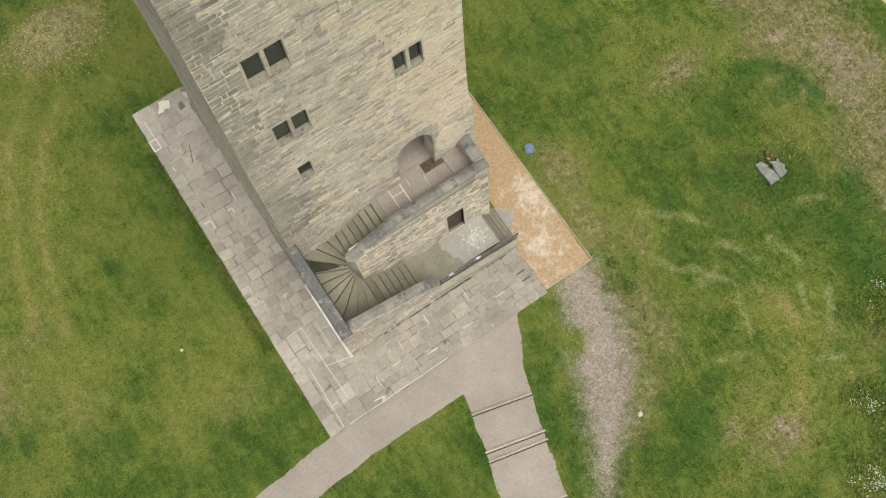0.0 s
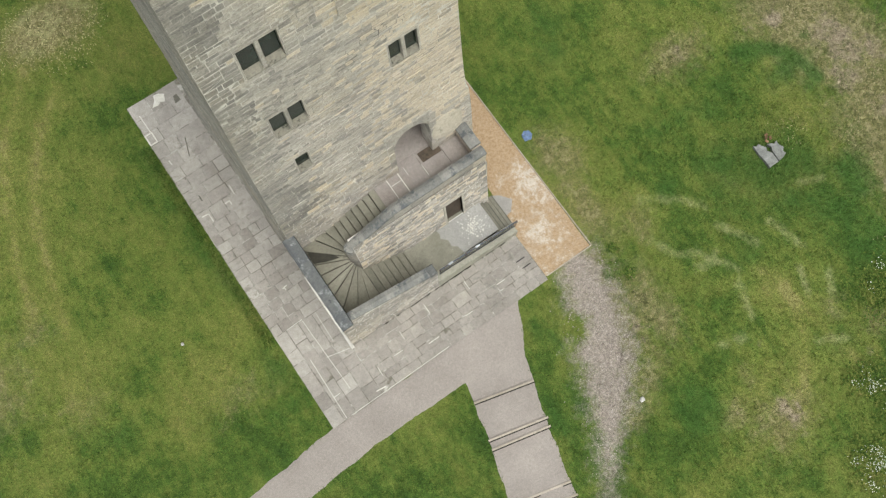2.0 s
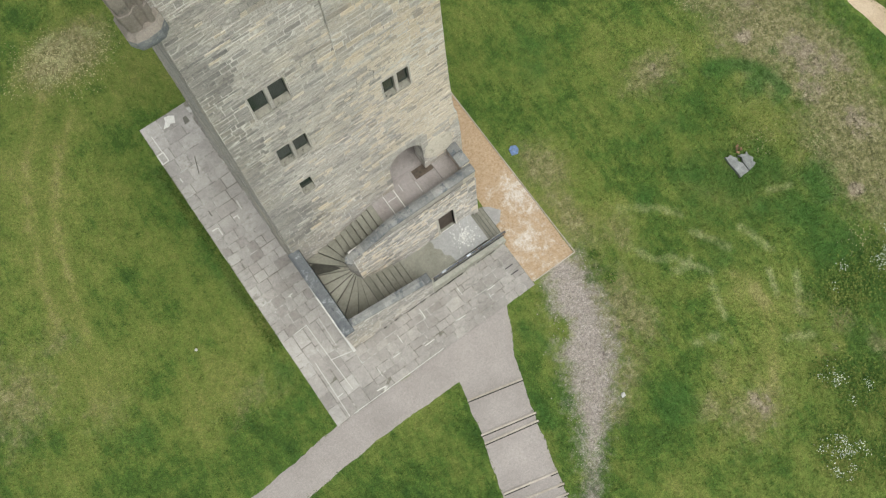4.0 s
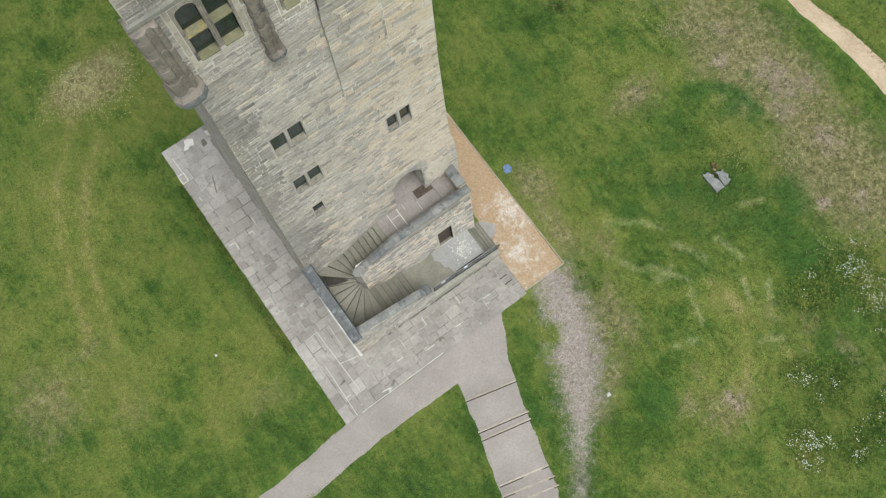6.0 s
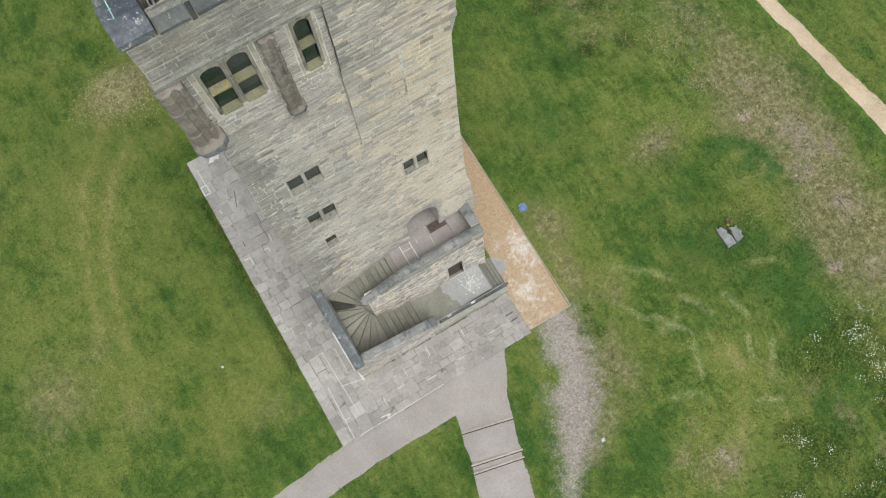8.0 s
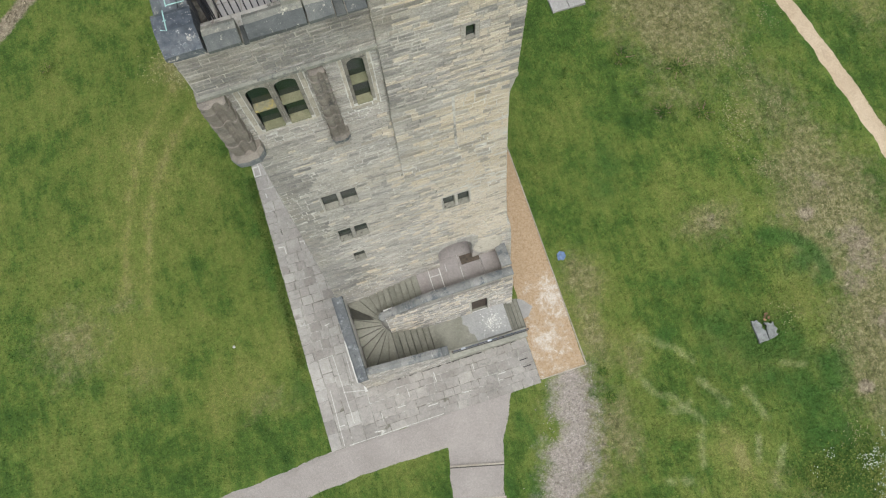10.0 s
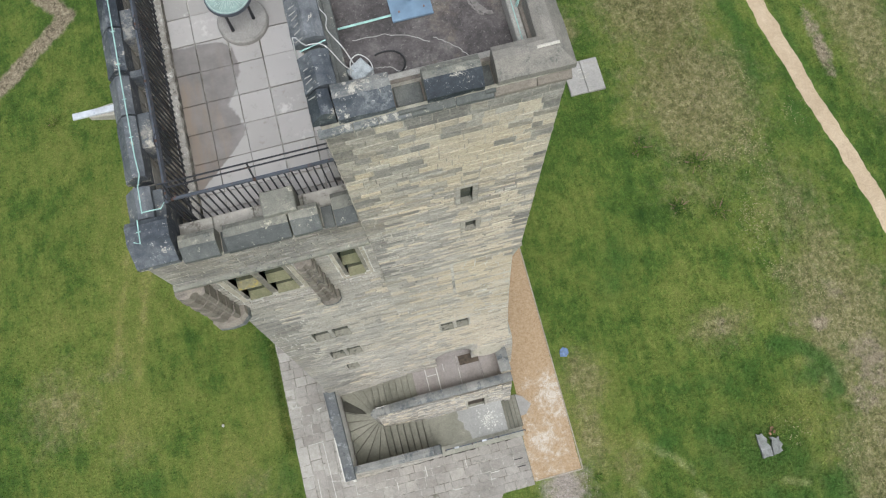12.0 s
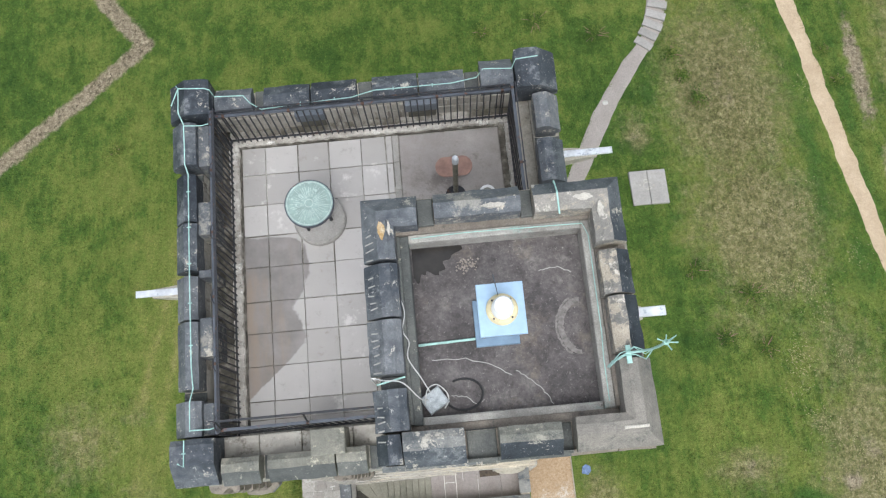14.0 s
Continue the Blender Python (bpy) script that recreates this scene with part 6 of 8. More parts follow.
# landing flags
for x0, x1 in ((3.88, 4.45), (4.45, 4.92), (4.92, 5.85), (5.85, 6.8), (6.8, 7.58)):
    part("flagstone", Shape().box(x0 + 0.006, x1 - 0.006, 2.62, 4.02, LAND - 0.1, LAND + rng.uniform(-0.004, 0.004), 0.01), M_LANDING, stair)
for x0, x1, y0, y1 in ((4.43, 4.455, 2.8, 3.75), (4.91, 4.945, 2.72, 3.95), (5.22, 5.24, 3.44, 3.78), (4.47, 4.9, 3.4, 3.42), (5.84, 5.86, 3.0, 3.5)):
    part("joint_line", Shape().box(x0, x1, y0, y1, LAND - 0.02, LAND + 0.005), M_LIME, stair)
M_MAT = plain("wet_coir_mat", (0.085, 0.065, 0.045), 0.8, 0.0, 8, 0.4)
door_mat = whole("door_mat", Shape().box(5.94, 6.78, 3.52, 3.93, LAND, LAND + 0.014, 0.004), M_MAT, "dark worn doormat on the stone landing", "doormat")

# parapet over the middle wall: it climbs with the upper flight, then runs level
PAR = [(1.95, 3.72), (3.9, 4.72), (7.92, 4.72)]


def capped(name, x_cuts, y0, y1, base, cap):
    """A wall of short lengths, each with its own cap stone."""
    for a, b in zip(x_cuts, x_cuts[1:]):
        za, zb = lerp(a, PAR), lerp(b, PAR)
        part("parapet", Shape().prism([(a, y0), (b, y0), (b, y1), (a, y1)], base, [za, zb, zb, za]), M_STONE, stair)
        g = 0.003
        o = 0.025
        za, zb = za + rng.uniform(-0.01, 0.01), zb + rng.uniform(-0.01, 0.01)
        s = Shape()
        v = []
        for x, z in ((a + g, za), (b - g, zb)):
            v += [(x, y0 - o, z + 0.004), (x, y0 - o, z + 0.09), (x, (y0 + y1) / 2 - 0.06, z + 0.15), (x, (y0 + y1) / 2 + 0.06, z + 0.15), (x, y1 + o, z + 0.09), (x, y1 + o, z + 0.004)]
        s.add(v, [(5, 4, 3, 2, 1, 0), (6, 7, 8, 9, 10, 11)] + [(i, (i + 1) % 6, 6 + (i + 1) % 6, 6 + i) for i in range(6)])
        s.f = [f[::-1] for f in s.f]
        part("cap_stone", s, cap, stair)


capped("middle", [1.95, 2.6, 3.25, 3.9, 4.6, 5.3, 6.0, 6.7, 7.35, 7.92], 2.33, 2.66, [3.0] * 4, M_WALLCAP)
part("cap_stone", Shape().prism([(1.95, 2.24), (1.95, 2.70), (1.80, 2.58), (1.76, 2.47), (1.80, 2.36)][::-1], 1.8, 3.83), M_WALLCAP, stair)
low = [(2.12, 1.9), (1.97, 1.97), (1.84, 2.12), (1.76, 2.3), (1.75, 2.46), (1.80, 2.6), (1.95, 2.7), (2.12, 2.7)]
high = [(2.12, 2.25), (1.97, 2.27), (1.85, 2.33), (1.78, 2.4), (1.77, 2.48), (1.81, 2.58), (1.95, 2.68), (2.12, 2.68)]
v = [(x, y, 0.9) for x, y in low] + [(x, y, 3.76) for x, y in high]
part("newel", Shape().add(v, [(i, i + 8, (i + 1) % 8 + 8, (i + 1) % 8) for i in range(8)] + [tuple(range(15, 7, -1))]), M_STONE_MID, stair, "rounded end of the wall between the flights")
part("parapet", Shape().box(7.56, 7.92, 2.66, 3.85, 4.0, 4.75), M_STONE, stair)
for y0, y1 in ((2.75, 3.3), (3.3, 3.86)):
    part("cap_stone", Shape().sweep([(-0.05, 0), (-0.05, 0.09), (0.14, 0.15), (0.22, 0.15), (0.41, 0.09), (0.41, 0)][::-1], lambda p, q, t: (7.56 + p, y0 + 0.008 + t * (y1 - y0 - 0.016), 4.76 + q)), M_WALLCAP, stair)

# the flights
N1, N2, N3 = 7, 11, 7
rise = (LAND - LOW) / (N1 + N2 + N3)
INX, OUTY, CX, CY = 0.58, 0.55, 2.0, 2.3


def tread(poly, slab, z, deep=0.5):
    """A step: a worn slab on a riser coloured dark for nosing shade; the slab stops short of the next riser, where dirt
    lies.
    """
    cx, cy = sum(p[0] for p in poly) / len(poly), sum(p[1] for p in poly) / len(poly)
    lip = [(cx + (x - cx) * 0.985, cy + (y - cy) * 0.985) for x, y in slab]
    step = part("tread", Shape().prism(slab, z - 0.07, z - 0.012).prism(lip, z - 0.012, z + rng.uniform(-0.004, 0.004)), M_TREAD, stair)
    part("riser", Shape().prism(poly, z - deep, z - 0.045), M_RISER, step, "riser coloured dark for nosing shade and dirt")


z = LOW
for k in range(N1):
    z += rise
    a, b = 3.98 - k * 0.283, 3.98 - (k + 1) * 0.283
    y1 = mid_face(z) + 0.06
    tread([(b, OUTY), (a - 0.01, OUTY), (a - 0.01, y1), (b, y1)], [(b + 0.05, OUTY), (a, OUTY), (a, y1), (b + 0.05, y1)], z)
start = 3.98 - N1 * 0.283


def rim(a):
    """Where the winding steps meet the outer walls, for an angle round the newel."""
    dx, dy = math.cos(a), math.sin(a)
    best = 9.0
    if dx < -1e-6:
        best = min(best, (INX - CX) / dx)
    if dy < -1e-6:
        best = min(best, (OUTY - CY) / dy)
    if dy > 1e-6:
        best = min(best, (3.72 - CY) / dy)
    return (CX + best * dx, CY + best * dy)


for k in range(N2):
    z += rise
    a0 = math.radians(-90 - 180 * k / N2)
    a1 = math.radians(-90 - 180 * (k + 1) / N2)
    p0, p1 = rim(a0), rim(a1)
    poly = [(CX, CY), p1]
    for corner in ((INX, OUTY), (INX, 3.72)):
        ca = math.atan2(corner[1] - CY, corner[0] - CX)
        ca = ca if ca < 0 else ca - 2 * math.pi
        if a1 < ca < a0:
            poly.append(corner)
    poly.append(p0)
    slab = list(poly)
    dx, dy = p0[0] - p1[0], p0[1] - p1[1]
    run = math.hypot(dx, dy)
    slab[1] = (p1[0] + dx / run * 0.034, p1[1] + dy / run * 0.034)
    slab[0] = (CX + dx / run * 0.012, CY + dy / run * 0.012)
    tread(poly, slab, z, 0.7)
for k in range(N3):
    z += rise
    a, b = CX + k * 0.272, CX + (k + 1) * 0.272
    tread([(a + 0.01, 2.6), (b, 2.6), (b, 3.78), (a + 0.01, 3.78)], [(a, 2.6), (b - 0.022, 2.6), (b - 0.022, 3.78), (a, 3.78)], z, 0.6)
lower = part("lower_landing", Shape().box(3.96, 7.42, 0.5, 2.05, 0.3, LOW, 0.01), M_LOW, stair, "worn olive-grey concrete lower landing")
part("landing_slab", Shape().prism([(5.75, 0.5), (7.44, 0.5), (7.44, 2.05), (5.3, 2.05), (5.38, 1.7), (5.3, 1.5), (5.52, 1.3), (5.5, 1.0), (5.7, 0.85)], 0.3, LOW + 0.012), M_SLAB, lower, "paler grey slab with white flecks")
flecks, r = Shape(), random.Random(8)
for _ in range(260):
    x, y = r.gauss(6.7, 0.27), r.gauss(1.2, 0.27)
    if 5.6 < x < 7.38 and 0.6 < y < 1.85:
        k = 0.008 + 0.035 * r.random() ** 2.5
        ring = [(x + k * r.uniform(0.5, 1.2) * math.cos(a), y + k * r.uniform(0.5, 1.2) * math.sin(a)) for a in np.linspace(0, 5.3, 6)]
        flecks.prism(ring, LOW + 0.004, LOW + 0.014 + 0.006 * r.random())
part("lime_fleck", flecks, M_LIME, lower, kind="stuff")
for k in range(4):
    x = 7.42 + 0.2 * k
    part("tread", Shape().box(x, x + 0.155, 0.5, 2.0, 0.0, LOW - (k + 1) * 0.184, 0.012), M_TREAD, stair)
    # Dark strip stands in for the shade line at the nosing.
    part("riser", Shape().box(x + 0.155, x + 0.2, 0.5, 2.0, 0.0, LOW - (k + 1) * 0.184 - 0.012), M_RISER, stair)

# outer walls: west, and south with its falling top
WALL_S = [(0.1, 3.62), (4.25, 2.12)]
s = Shape()
lean = lambda z: 0.08 + 0.062 * z  # noqa: E731
s.add([(0.1, lean(0), 0), (4.25, lean(0), 0), (4.25, 0.52, 0), (0.1, 0.52, 0), (0.1, lean(3.62), 3.62), (4.25, lean(2.12), 2.12), (4.25, 0.52, 2.12), (0.1, 0.52, 3.62)], [(0, 3, 2, 1), (4, 5, 6, 7), (0, 1, 5, 4), (1, 2, 6, 5), (2, 3, 7, 6), (3, 0, 4, 7)])
outer = part("outer_wall", s, M_MORTAR, stair, "sandstone stair wall with a falling coping")
grey, stained, r = Shape(), Shape(), random.Random(53)
for u0, u1, v0, v1 in courses(0, 4.15, 0.12, 3.6, (), r, (0.09, 0.17), (0.15, 0.5)):
    if v1 < lerp(0.1 + u1, WALL_S):
        stone(stained if r.random() < 0.55 else grey, lambda u, v, d: (0.1 + u, lean(v) - d, v), u0, u1, v0, v1, r, (0.004, 0.03))
part("outer_masonry", grey, M_STONE, outer, kind="stuff")
part("stained_masonry", stained, M_STONE_MID, outer, kind="stuff")
for a, b in zip(*(lambda c: (c, c[1:]))([0.05, 0.75, 1.45, 2.1, 2.8, 3.5, 3.95])):
    za, zb = lerp(a, WALL_S), lerp(b, WALL_S)
    v = []
    for x, zz in ((a + 0.003, za), (b - 0.003, zb)):
        q = lean(zz) - 0.03
        v += [(x, q, zz - 0.05), (x, q, zz + 0.06), (x, 0.40, zz + 0.13), (x, 0.58, zz + 0.10), (x, 0.58, zz - 0.05)]
    part("cap_stone", Shape().add(v, [(0, 1, 2, 3, 4), (9, 8, 7, 6, 5)] + [(i, 5 + i, 5 + (i + 1) % 5, (i + 1) % 5) for i in range(5)]), M_WALLCAP, outer)
part("end_pier", Shape().box(3.94, 4.27, 0.19, 0.60, 0.3, 2.26, 0.03), M_STAIRCAP, outer, "square end stone of the stair wall")
WALL_W = [(0.1, 3.62), (3.75, 4.5)]
s = Shape().prism([(0.12, 0.5), (0.55, 0.5), (0.55, 3.8), (0.12, 3.8)], 0.0, [3.7, 3.7, 4.5, 4.5])
part("west_stair_wall", s, M_MORTAR, stair)
part("west_stair_masonry", masonry(lambda u, v, d: (0.12 - d, 3.75 - u, v), 0, 3.65, 0.1, 3.6, (), 54), M_STONE, stair, kind="stuff")
cuts = [0.05, 0.7, 1.4, 2.1, 2.75, 3.3, 3.78]
for a, b in zip(cuts, cuts[1:]):
    za, zb = lerp(a, WALL_W) + 0.05, lerp(b, WALL_W) + 0.05
    v = []
    for y, zz in ((a + 0.003, za), (b - 0.003, zb)):
        v += [(0.09, y, zz - 0.05), (0.09, y, zz + 0.05), (0.18, y, zz + 0.11), (0.54, y, zz + 0.12), (0.57, y, zz - 0.05)]
    part("cap_stone", Shape().add(v, [(4, 3, 2, 1, 0), (5, 6, 7, 8, 9)] + [(i, (i + 1) % 5, 5 + (i + 1) % 5, 5 + i) for i in range(5)]), M_STAIRCAP, outer)
zz = lambda y: lerp(y, WALL_W) + 0.05  # noqa: E731
edge = [(0.085, y, zz(y) + 0.05 + 0.01 * math.sin(9 * y)) for y in np.linspace(0.06, 1.9, 14)]
part("lime_edge", Shape().tube(edge, 0.03, 6, 0.6), M_LIME, outer, "whitish mortar along the coping's edge")
part("plinth_fillet", Shape().prism([(-0.03, -0.03), (0.1, -0.03), (0.1, 3.5), (-0.03, 3.5)], 0.0, [0.16, 0.22, 0.22, 0.16]), M_LIME, outer, "whitish mortar fillet at the wall's foot")
r, s = random.Random(57), Shape()
for k in range(70):
    x = r.triangular(1.2, 8.0, 4.6)
    w, d = r.uniform(0.05, 0.22), r.uniform(0.03, 0.07)
    s.prism([(x, 0.09), (x + 0.2 * w, 0.09 - d), (x + 0.8 * w, 0.09 - r.uniform(0.6, 1.0) * d), (x + w, 0.09)], 0.02, 0.075)
part("moss_line", s, M_DIRT_SHADE, outer, "dark moss along the wall's foot", "stuff")
# low kerb wall with the iron railing
part("kerb_wall", Shape().prism([(4.25, 0.08), (8.12, 0.08), (8.12, 0.5), (4.25, 0.5)], 0.0, [1.02, 0.5, 0.5, 1.02]), M_KERBTOP, stair, "low weathered kerb wall under the railing")


def railing(a, b, z0a, z0b, tall, gap, label, extra=(), posts=()):
    """An iron railing from a to b, its foot at z0a and z0b: two rails, and a bar every gap metres."""
    a, b = Vector((*a, z0a)), Vector((*b, z0b))
    length = (b - a).length
    rail = thing("railing", tuple((a + b) / 2), label, "railing")
    up = Vector((0, 0, 1))
    side = (b - a).cross(up).normalized()

    def bar(p, q, w, name, mat=M_IRON):
        way = (q - p).normalized()
        n1 = side if abs(way.z) > 0.7 else up
        n2 = way.cross(n1).normalized()
        s = Shape().block(lambda u, v, t: tuple(p + (q - p) * t + n1 * w * (u - 0.5) + n2 * w * (v - 0.5)), (w, w, 1), 0.002)
        return part(name, s, mat, rail)

    bar(a + up * tall, b + up * tall, 0.05, "top_rail", M_IRON_GREY)
    bar(a + up * 0.12, b + up * 0.12, 0.03, "bottom_rail")
    n = max(2, round(length / gap))
    me = Shape().box(-0.011, 0.011, -0.011, 0.011, 0.0, tall).mesh("baluster", M_IRON)
    for k in range(n + 1):
        p = a + (b - a) * (k / n)
        ob = part("baluster", me, M_IRON, rail)
        ob.location = p
    for h in extra:
        bar(a + up * (tall + h) + side * (0.12 if h > 0.2 else 0.9 * h), b + up * (tall + h) + side * (0.12 if h > 0.2 else 0.9 * h), 0.022, "upper_rail")
    for f in posts:
        p = a + (b - a) * f
        top = tall + (max(extra) if extra else 0.0)
        part("clamp", Shape().box(p.x - 0.026, p.x + 0.026, p.y - 0.026, p.y + 0.026, p.z + tall - 0.05, p.z + tall + 0.034, 0.008), M_OLD_RUST, rail, "rust-stained clamp")
        if tall > 1 and abs(side.x) > 0.5 and p.x < 2:
            way = (b - a).normalized()
            loop = [p + up * (tall + 0.03 + 0.012 * math.sin(2 * t)) + way * 0.13 * math.sin(t) + side * (0.02 + 0.055 * math.cos(t)) for t in np.linspace(0, 5.6, 15)]
            part("scroll_clamp", Shape().tube(loop, 0.013, 6), M_IRON, rail)
        part("stay", Shape().tube([p + up * 0.2, p + up * tall, p + up * (0.5 * tall + 0.5 * top) + side * 0.05, p + up * top + side * (0.12 if top - tall > 0.2 else 0.07)], 0.016, 6), M_IRON, rail)
    return rail


IRON = "black painted iron railing along the terrace parapet"
railing((1.33, 4.98), (1.33, 10.68), 25.0, 25.0, 1.5, 0.125, IRON, (0.03, 0.075), (0.03, 0.2, 0.4, 0.6, 0.8, 0.97))
railing((TX0 - 0.02, 5.03), (1.33, 5.03), 25.0, 25.0, 1.5, 0.125, IRON, (0.25, 0.45), (0.02, 0.5, 0.97))
railing((6.78, 10.66), (1.33, 10.66), 25.0, 25.0, 1.28, 0.125, IRON, (0.03, 0.075), (0.03, 0.25, 0.5, 0.75, 0.97))
railing((6.78, TY1 + 0.05), (6.78, 10.68), 25.0, 25.0, 1.5, 0.125, IRON, (0.06,), (0.1, 0.5, 0.97))
low_rail = railing((4.45, 0.3), (8.15, 0.3), 1.0, 0.5, 0.75, 0.11, "black iron handrail on the stair's kerb wall", (), (0.0, 0.33, 0.66, 1.0))

for x in (4.86, 6.14):
    part("tag", Shape().box(x, x + 0.2, 0.26, 0.34, 1.78 - 0.135 * (x - 4.45), 1.80 - 0.135 * (x - 4.45), 0.004), M_ALU, low_rail, "small white tag tied to the rail")

# ---- terrace things ----
M_DIAL_LINE = plain("pale_engraved_bronze", (0.46, 0.55, 0.50), 0.6)
dial = thing("toposcope", (2.95, 8.9, 24.9), "round green bronze toposcope table on a stone plinth", "viewpoint table")
part("plinth", Shape().lathe([(0.50, 24.9), (0.50, 25.02), (0.47, 25.06), (0.0, 25.065)], 2.97, 8.92, 28), M_CONCRETE, dial, "round concrete plinth")
for k in range(3):
    a = math.radians(-130 + 120 * k)
    part("leg", Shape().lathe([(0.035, 25.05), (0.028, 25.3), (0.028, 25.9)], 2.93 + 0.27 * math.cos(a), 8.93 + 0.27 * math.sin(a), 8), M_IRON, dial)
part("rim", Shape().lathe([(0.43, 25.86), (0.452, 25.88), (0.452, 25.95), (0.444, 25.962), (0.43, 25.955)], 2.93, 8.95, 40), M_IRON_GREY, dial)
top = part("dial", Shape().lathe([(0.42, 25.90), (0.438, 25.955), (0.10, 25.962), (0.0, 25.963)], 2.93, 8.95, 40), M_BRONZE, dial, "green bronze dial with radiating lines")
part("centre_ring", Shape().tube([(2.93 + 0.075 * math.cos(a), 8.95 + 0.075 * math.sin(a), 25.964) for a in np.linspace(0, 2 * math.pi, 25)], 0.007, 6, 0.5), M_DIAL_LINE, top)
part("outer_ring", Shape().tube([(2.93 + 0.405 * math.cos(a), 8.95 + 0.405 * math.sin(a), 25.958) for a in np.linspace(0, 2 * math.pi, 49)], 0.006, 6, 0.5), M_DIAL_LINE, top)
s, r = Shape(), random.Random(9)
for k in range(40):
    a = 2 * math.pi * k / 40 + r.uniform(-0.04, 0.04)
    r0, r1 = r.uniform(0.09, 0.2), r.uniform(0.28, 0.4)
    s.tube([(2.93 + r0 * math.cos(a), 8.95 + r0 * math.sin(a), 25.962), (2.93 + r1 * math.cos(a), 8.95 + r1 * math.sin(a), 25.959)], 0.0035, 4, 0.3)
part("engraving", s, M_DIAL_LINE, top, "pale engraved direction lines", "stuff")

M_POST = plain("stained_galvanised_post", (0.20, 0.185, 0.14), 0.55, 0.2, 7, 0.4, (0.33, 0.32, 0.27))
post = thing("telescope_stand", (5.64, 9.15, 25), "short metal post with a rust-brown shaped foot plate", "stand")
# Wide dark foot; it also stands in for the shadow round the post.
part("foot", Shape().lathe([(0.20, 24.99), (0.19, 25.02), (0.08, 25.04), (0.07, 25.16)], 5.62, 9.17, 18), M_IRON, post)
part("post", Shape().lathe([(0.05, 25.05), (0.05, 26.72)], 5.62, 9.2, 12), M_POST, post)
part("cap", Shape().lathe([(0.058, 26.70), (0.06, 26.86), (0.04, 26.92), (0.0, 26.93)], 5.62, 9.2, 14), M_ALU, post, "white post cap")
n = 24
plate = [(5.62 + (0.16 if math.cos(a) > 0 else -0.16) + 0.19 * math.cos(a), 9.58 + 0.2 * math.sin(a)) for a in (2 * math.pi * i / n for i in range(n))]
part("plate", Shape().prism(plate, 25.45, 25.475), M_RUST, post, "rust-brown oval plate")
part("bracket", Shape().box(5.60, 5.64, 9.2, 9.50, 25.40, 25.45), M_IRON, post)

hook = thing("ring_handle", (6.22, 9.0, 25), "white ring handle on a low hexagonal metal base", "handle")
part("base", Shape().lathe([(0.24, 24.99), (0.24, 25.03), (0.2, 25.05)], 6.22, 9.06, 6), M_CONCRETE, hook)
part("ring", Shape().tube([(6.22 + 0.14 * math.cos(a), 9.08 + 0.15 * math.sin(a), 25.12 + 0.05 * math.sin(a)) for a in np.linspace(-0.3, 3.44, 12)], 0.028, 8), M_DOME, hook)
beacon = thing("beacon_lamp", (5.88, 5.9, 29.35), "white dome lamp on a pale blue steel stand", "lamp")
part("base_plate", Shape().box(5.585, 6.16, 5.60, 6.22, 29.36, 29.41, 0.006), M_BLUE, beacon)
for x, y in ((5.70, 5.72), (6.05, 5.72), (5.70, 6.1), (6.05, 6.1)):
    part("bolt", Shape().lathe([(0.014, 29.40), (0.014, 29.425)], x, y, 6), M_RUST, beacon)
part("post", Shape().lathe([(0.035, 29.4), (0.035, 30.52)], 5.88, 5.88, 10), M_BLUE, beacon)
part("top_plate", Shape().box(5.605, 6.165, 5.555, 6.185, 30.52, 30.58, 0.006), M_STEEL, beacon, "pale blue square top plate")
flange = part("flange", Shape().lathe([(0.19, 30.58), (0.19, 30.61), (0.17, 30.63), (0.12, 30.635)], 5.89, 5.86, 28), M_YELLOW, beacon, "yellowed round flange")
for k in range(4):
    a = math.radians(45 + 90 * k)
    part("bolt", Shape().lathe([(0.012, 30.62), (0.012, 30.645)], 5.89 + 0.155 * math.cos(a), 5.86 + 0.155 * math.sin(a), 6), M_IRON, flange)
part("dome", Shape().lathe([(0.13, 30.62), (0.13, 30.74), (0.118, 30.76), (0.118, 30.84), (0.10, 30.88), (0.05, 30.90), (0.0, 30.902)], 5.89, 5.86, 24), M_DOME, beacon, "white lamp dome")
part("antenna", Shape().tube([(5.86, 6.02, 30.6), (5.84, 6.08, 30.75), (5.80, 6.2, 31.0)], 0.006, 5), M_IRON_GREY, beacon, "thin wire antenna")
whole("conduit", Shape().tube([(4.83, 5.70, 29.38), (5.2, 5.71, 29.375), (5.6, 5.72, 29.375)], 0.018, 6), M_COPPER, "green conduit from the wall to the lamp stand", "conduit")
M_BOX = stony("speckled_grey_case", [(0.25, (0.16, 0.18, 0.18)), (0.5, (0.38, 0.41, 0.41)), (0.8, (0.62, 0.66, 0.66))], 3.0, 14, 0.0, 0.5, stains=[((0.07, 0.08, 0.08), 22.0, 0.58, 0.63)])
jb = thing("junction_box", (4.98, 4.97, 29.35), "small pale box lying at the roof's corner with cables", "electrical box")
c, sn = math.cos(0.55), math.sin(0.55)
part("case", Shape().block(lambda u, v, w: (4.98 + (u - 0.5) * 0.29 * c - (v - 0.5) * 0.25 * sn, 4.97 + (u - 0.5) * 0.29 * sn + (v - 0.5) * 0.25 * c, 29.35 + 0.15 * w), (0.29, 0.25, 0.15), 0.014), M_BOX, jb)
coil = [(5.36 + 0.25 * math.cos(a), 5.02 + 0.2 * math.sin(a), 29.37 + 0.01 * math.sin(3 * a)) for a in np.linspace(2.7, 8.4, 26)]
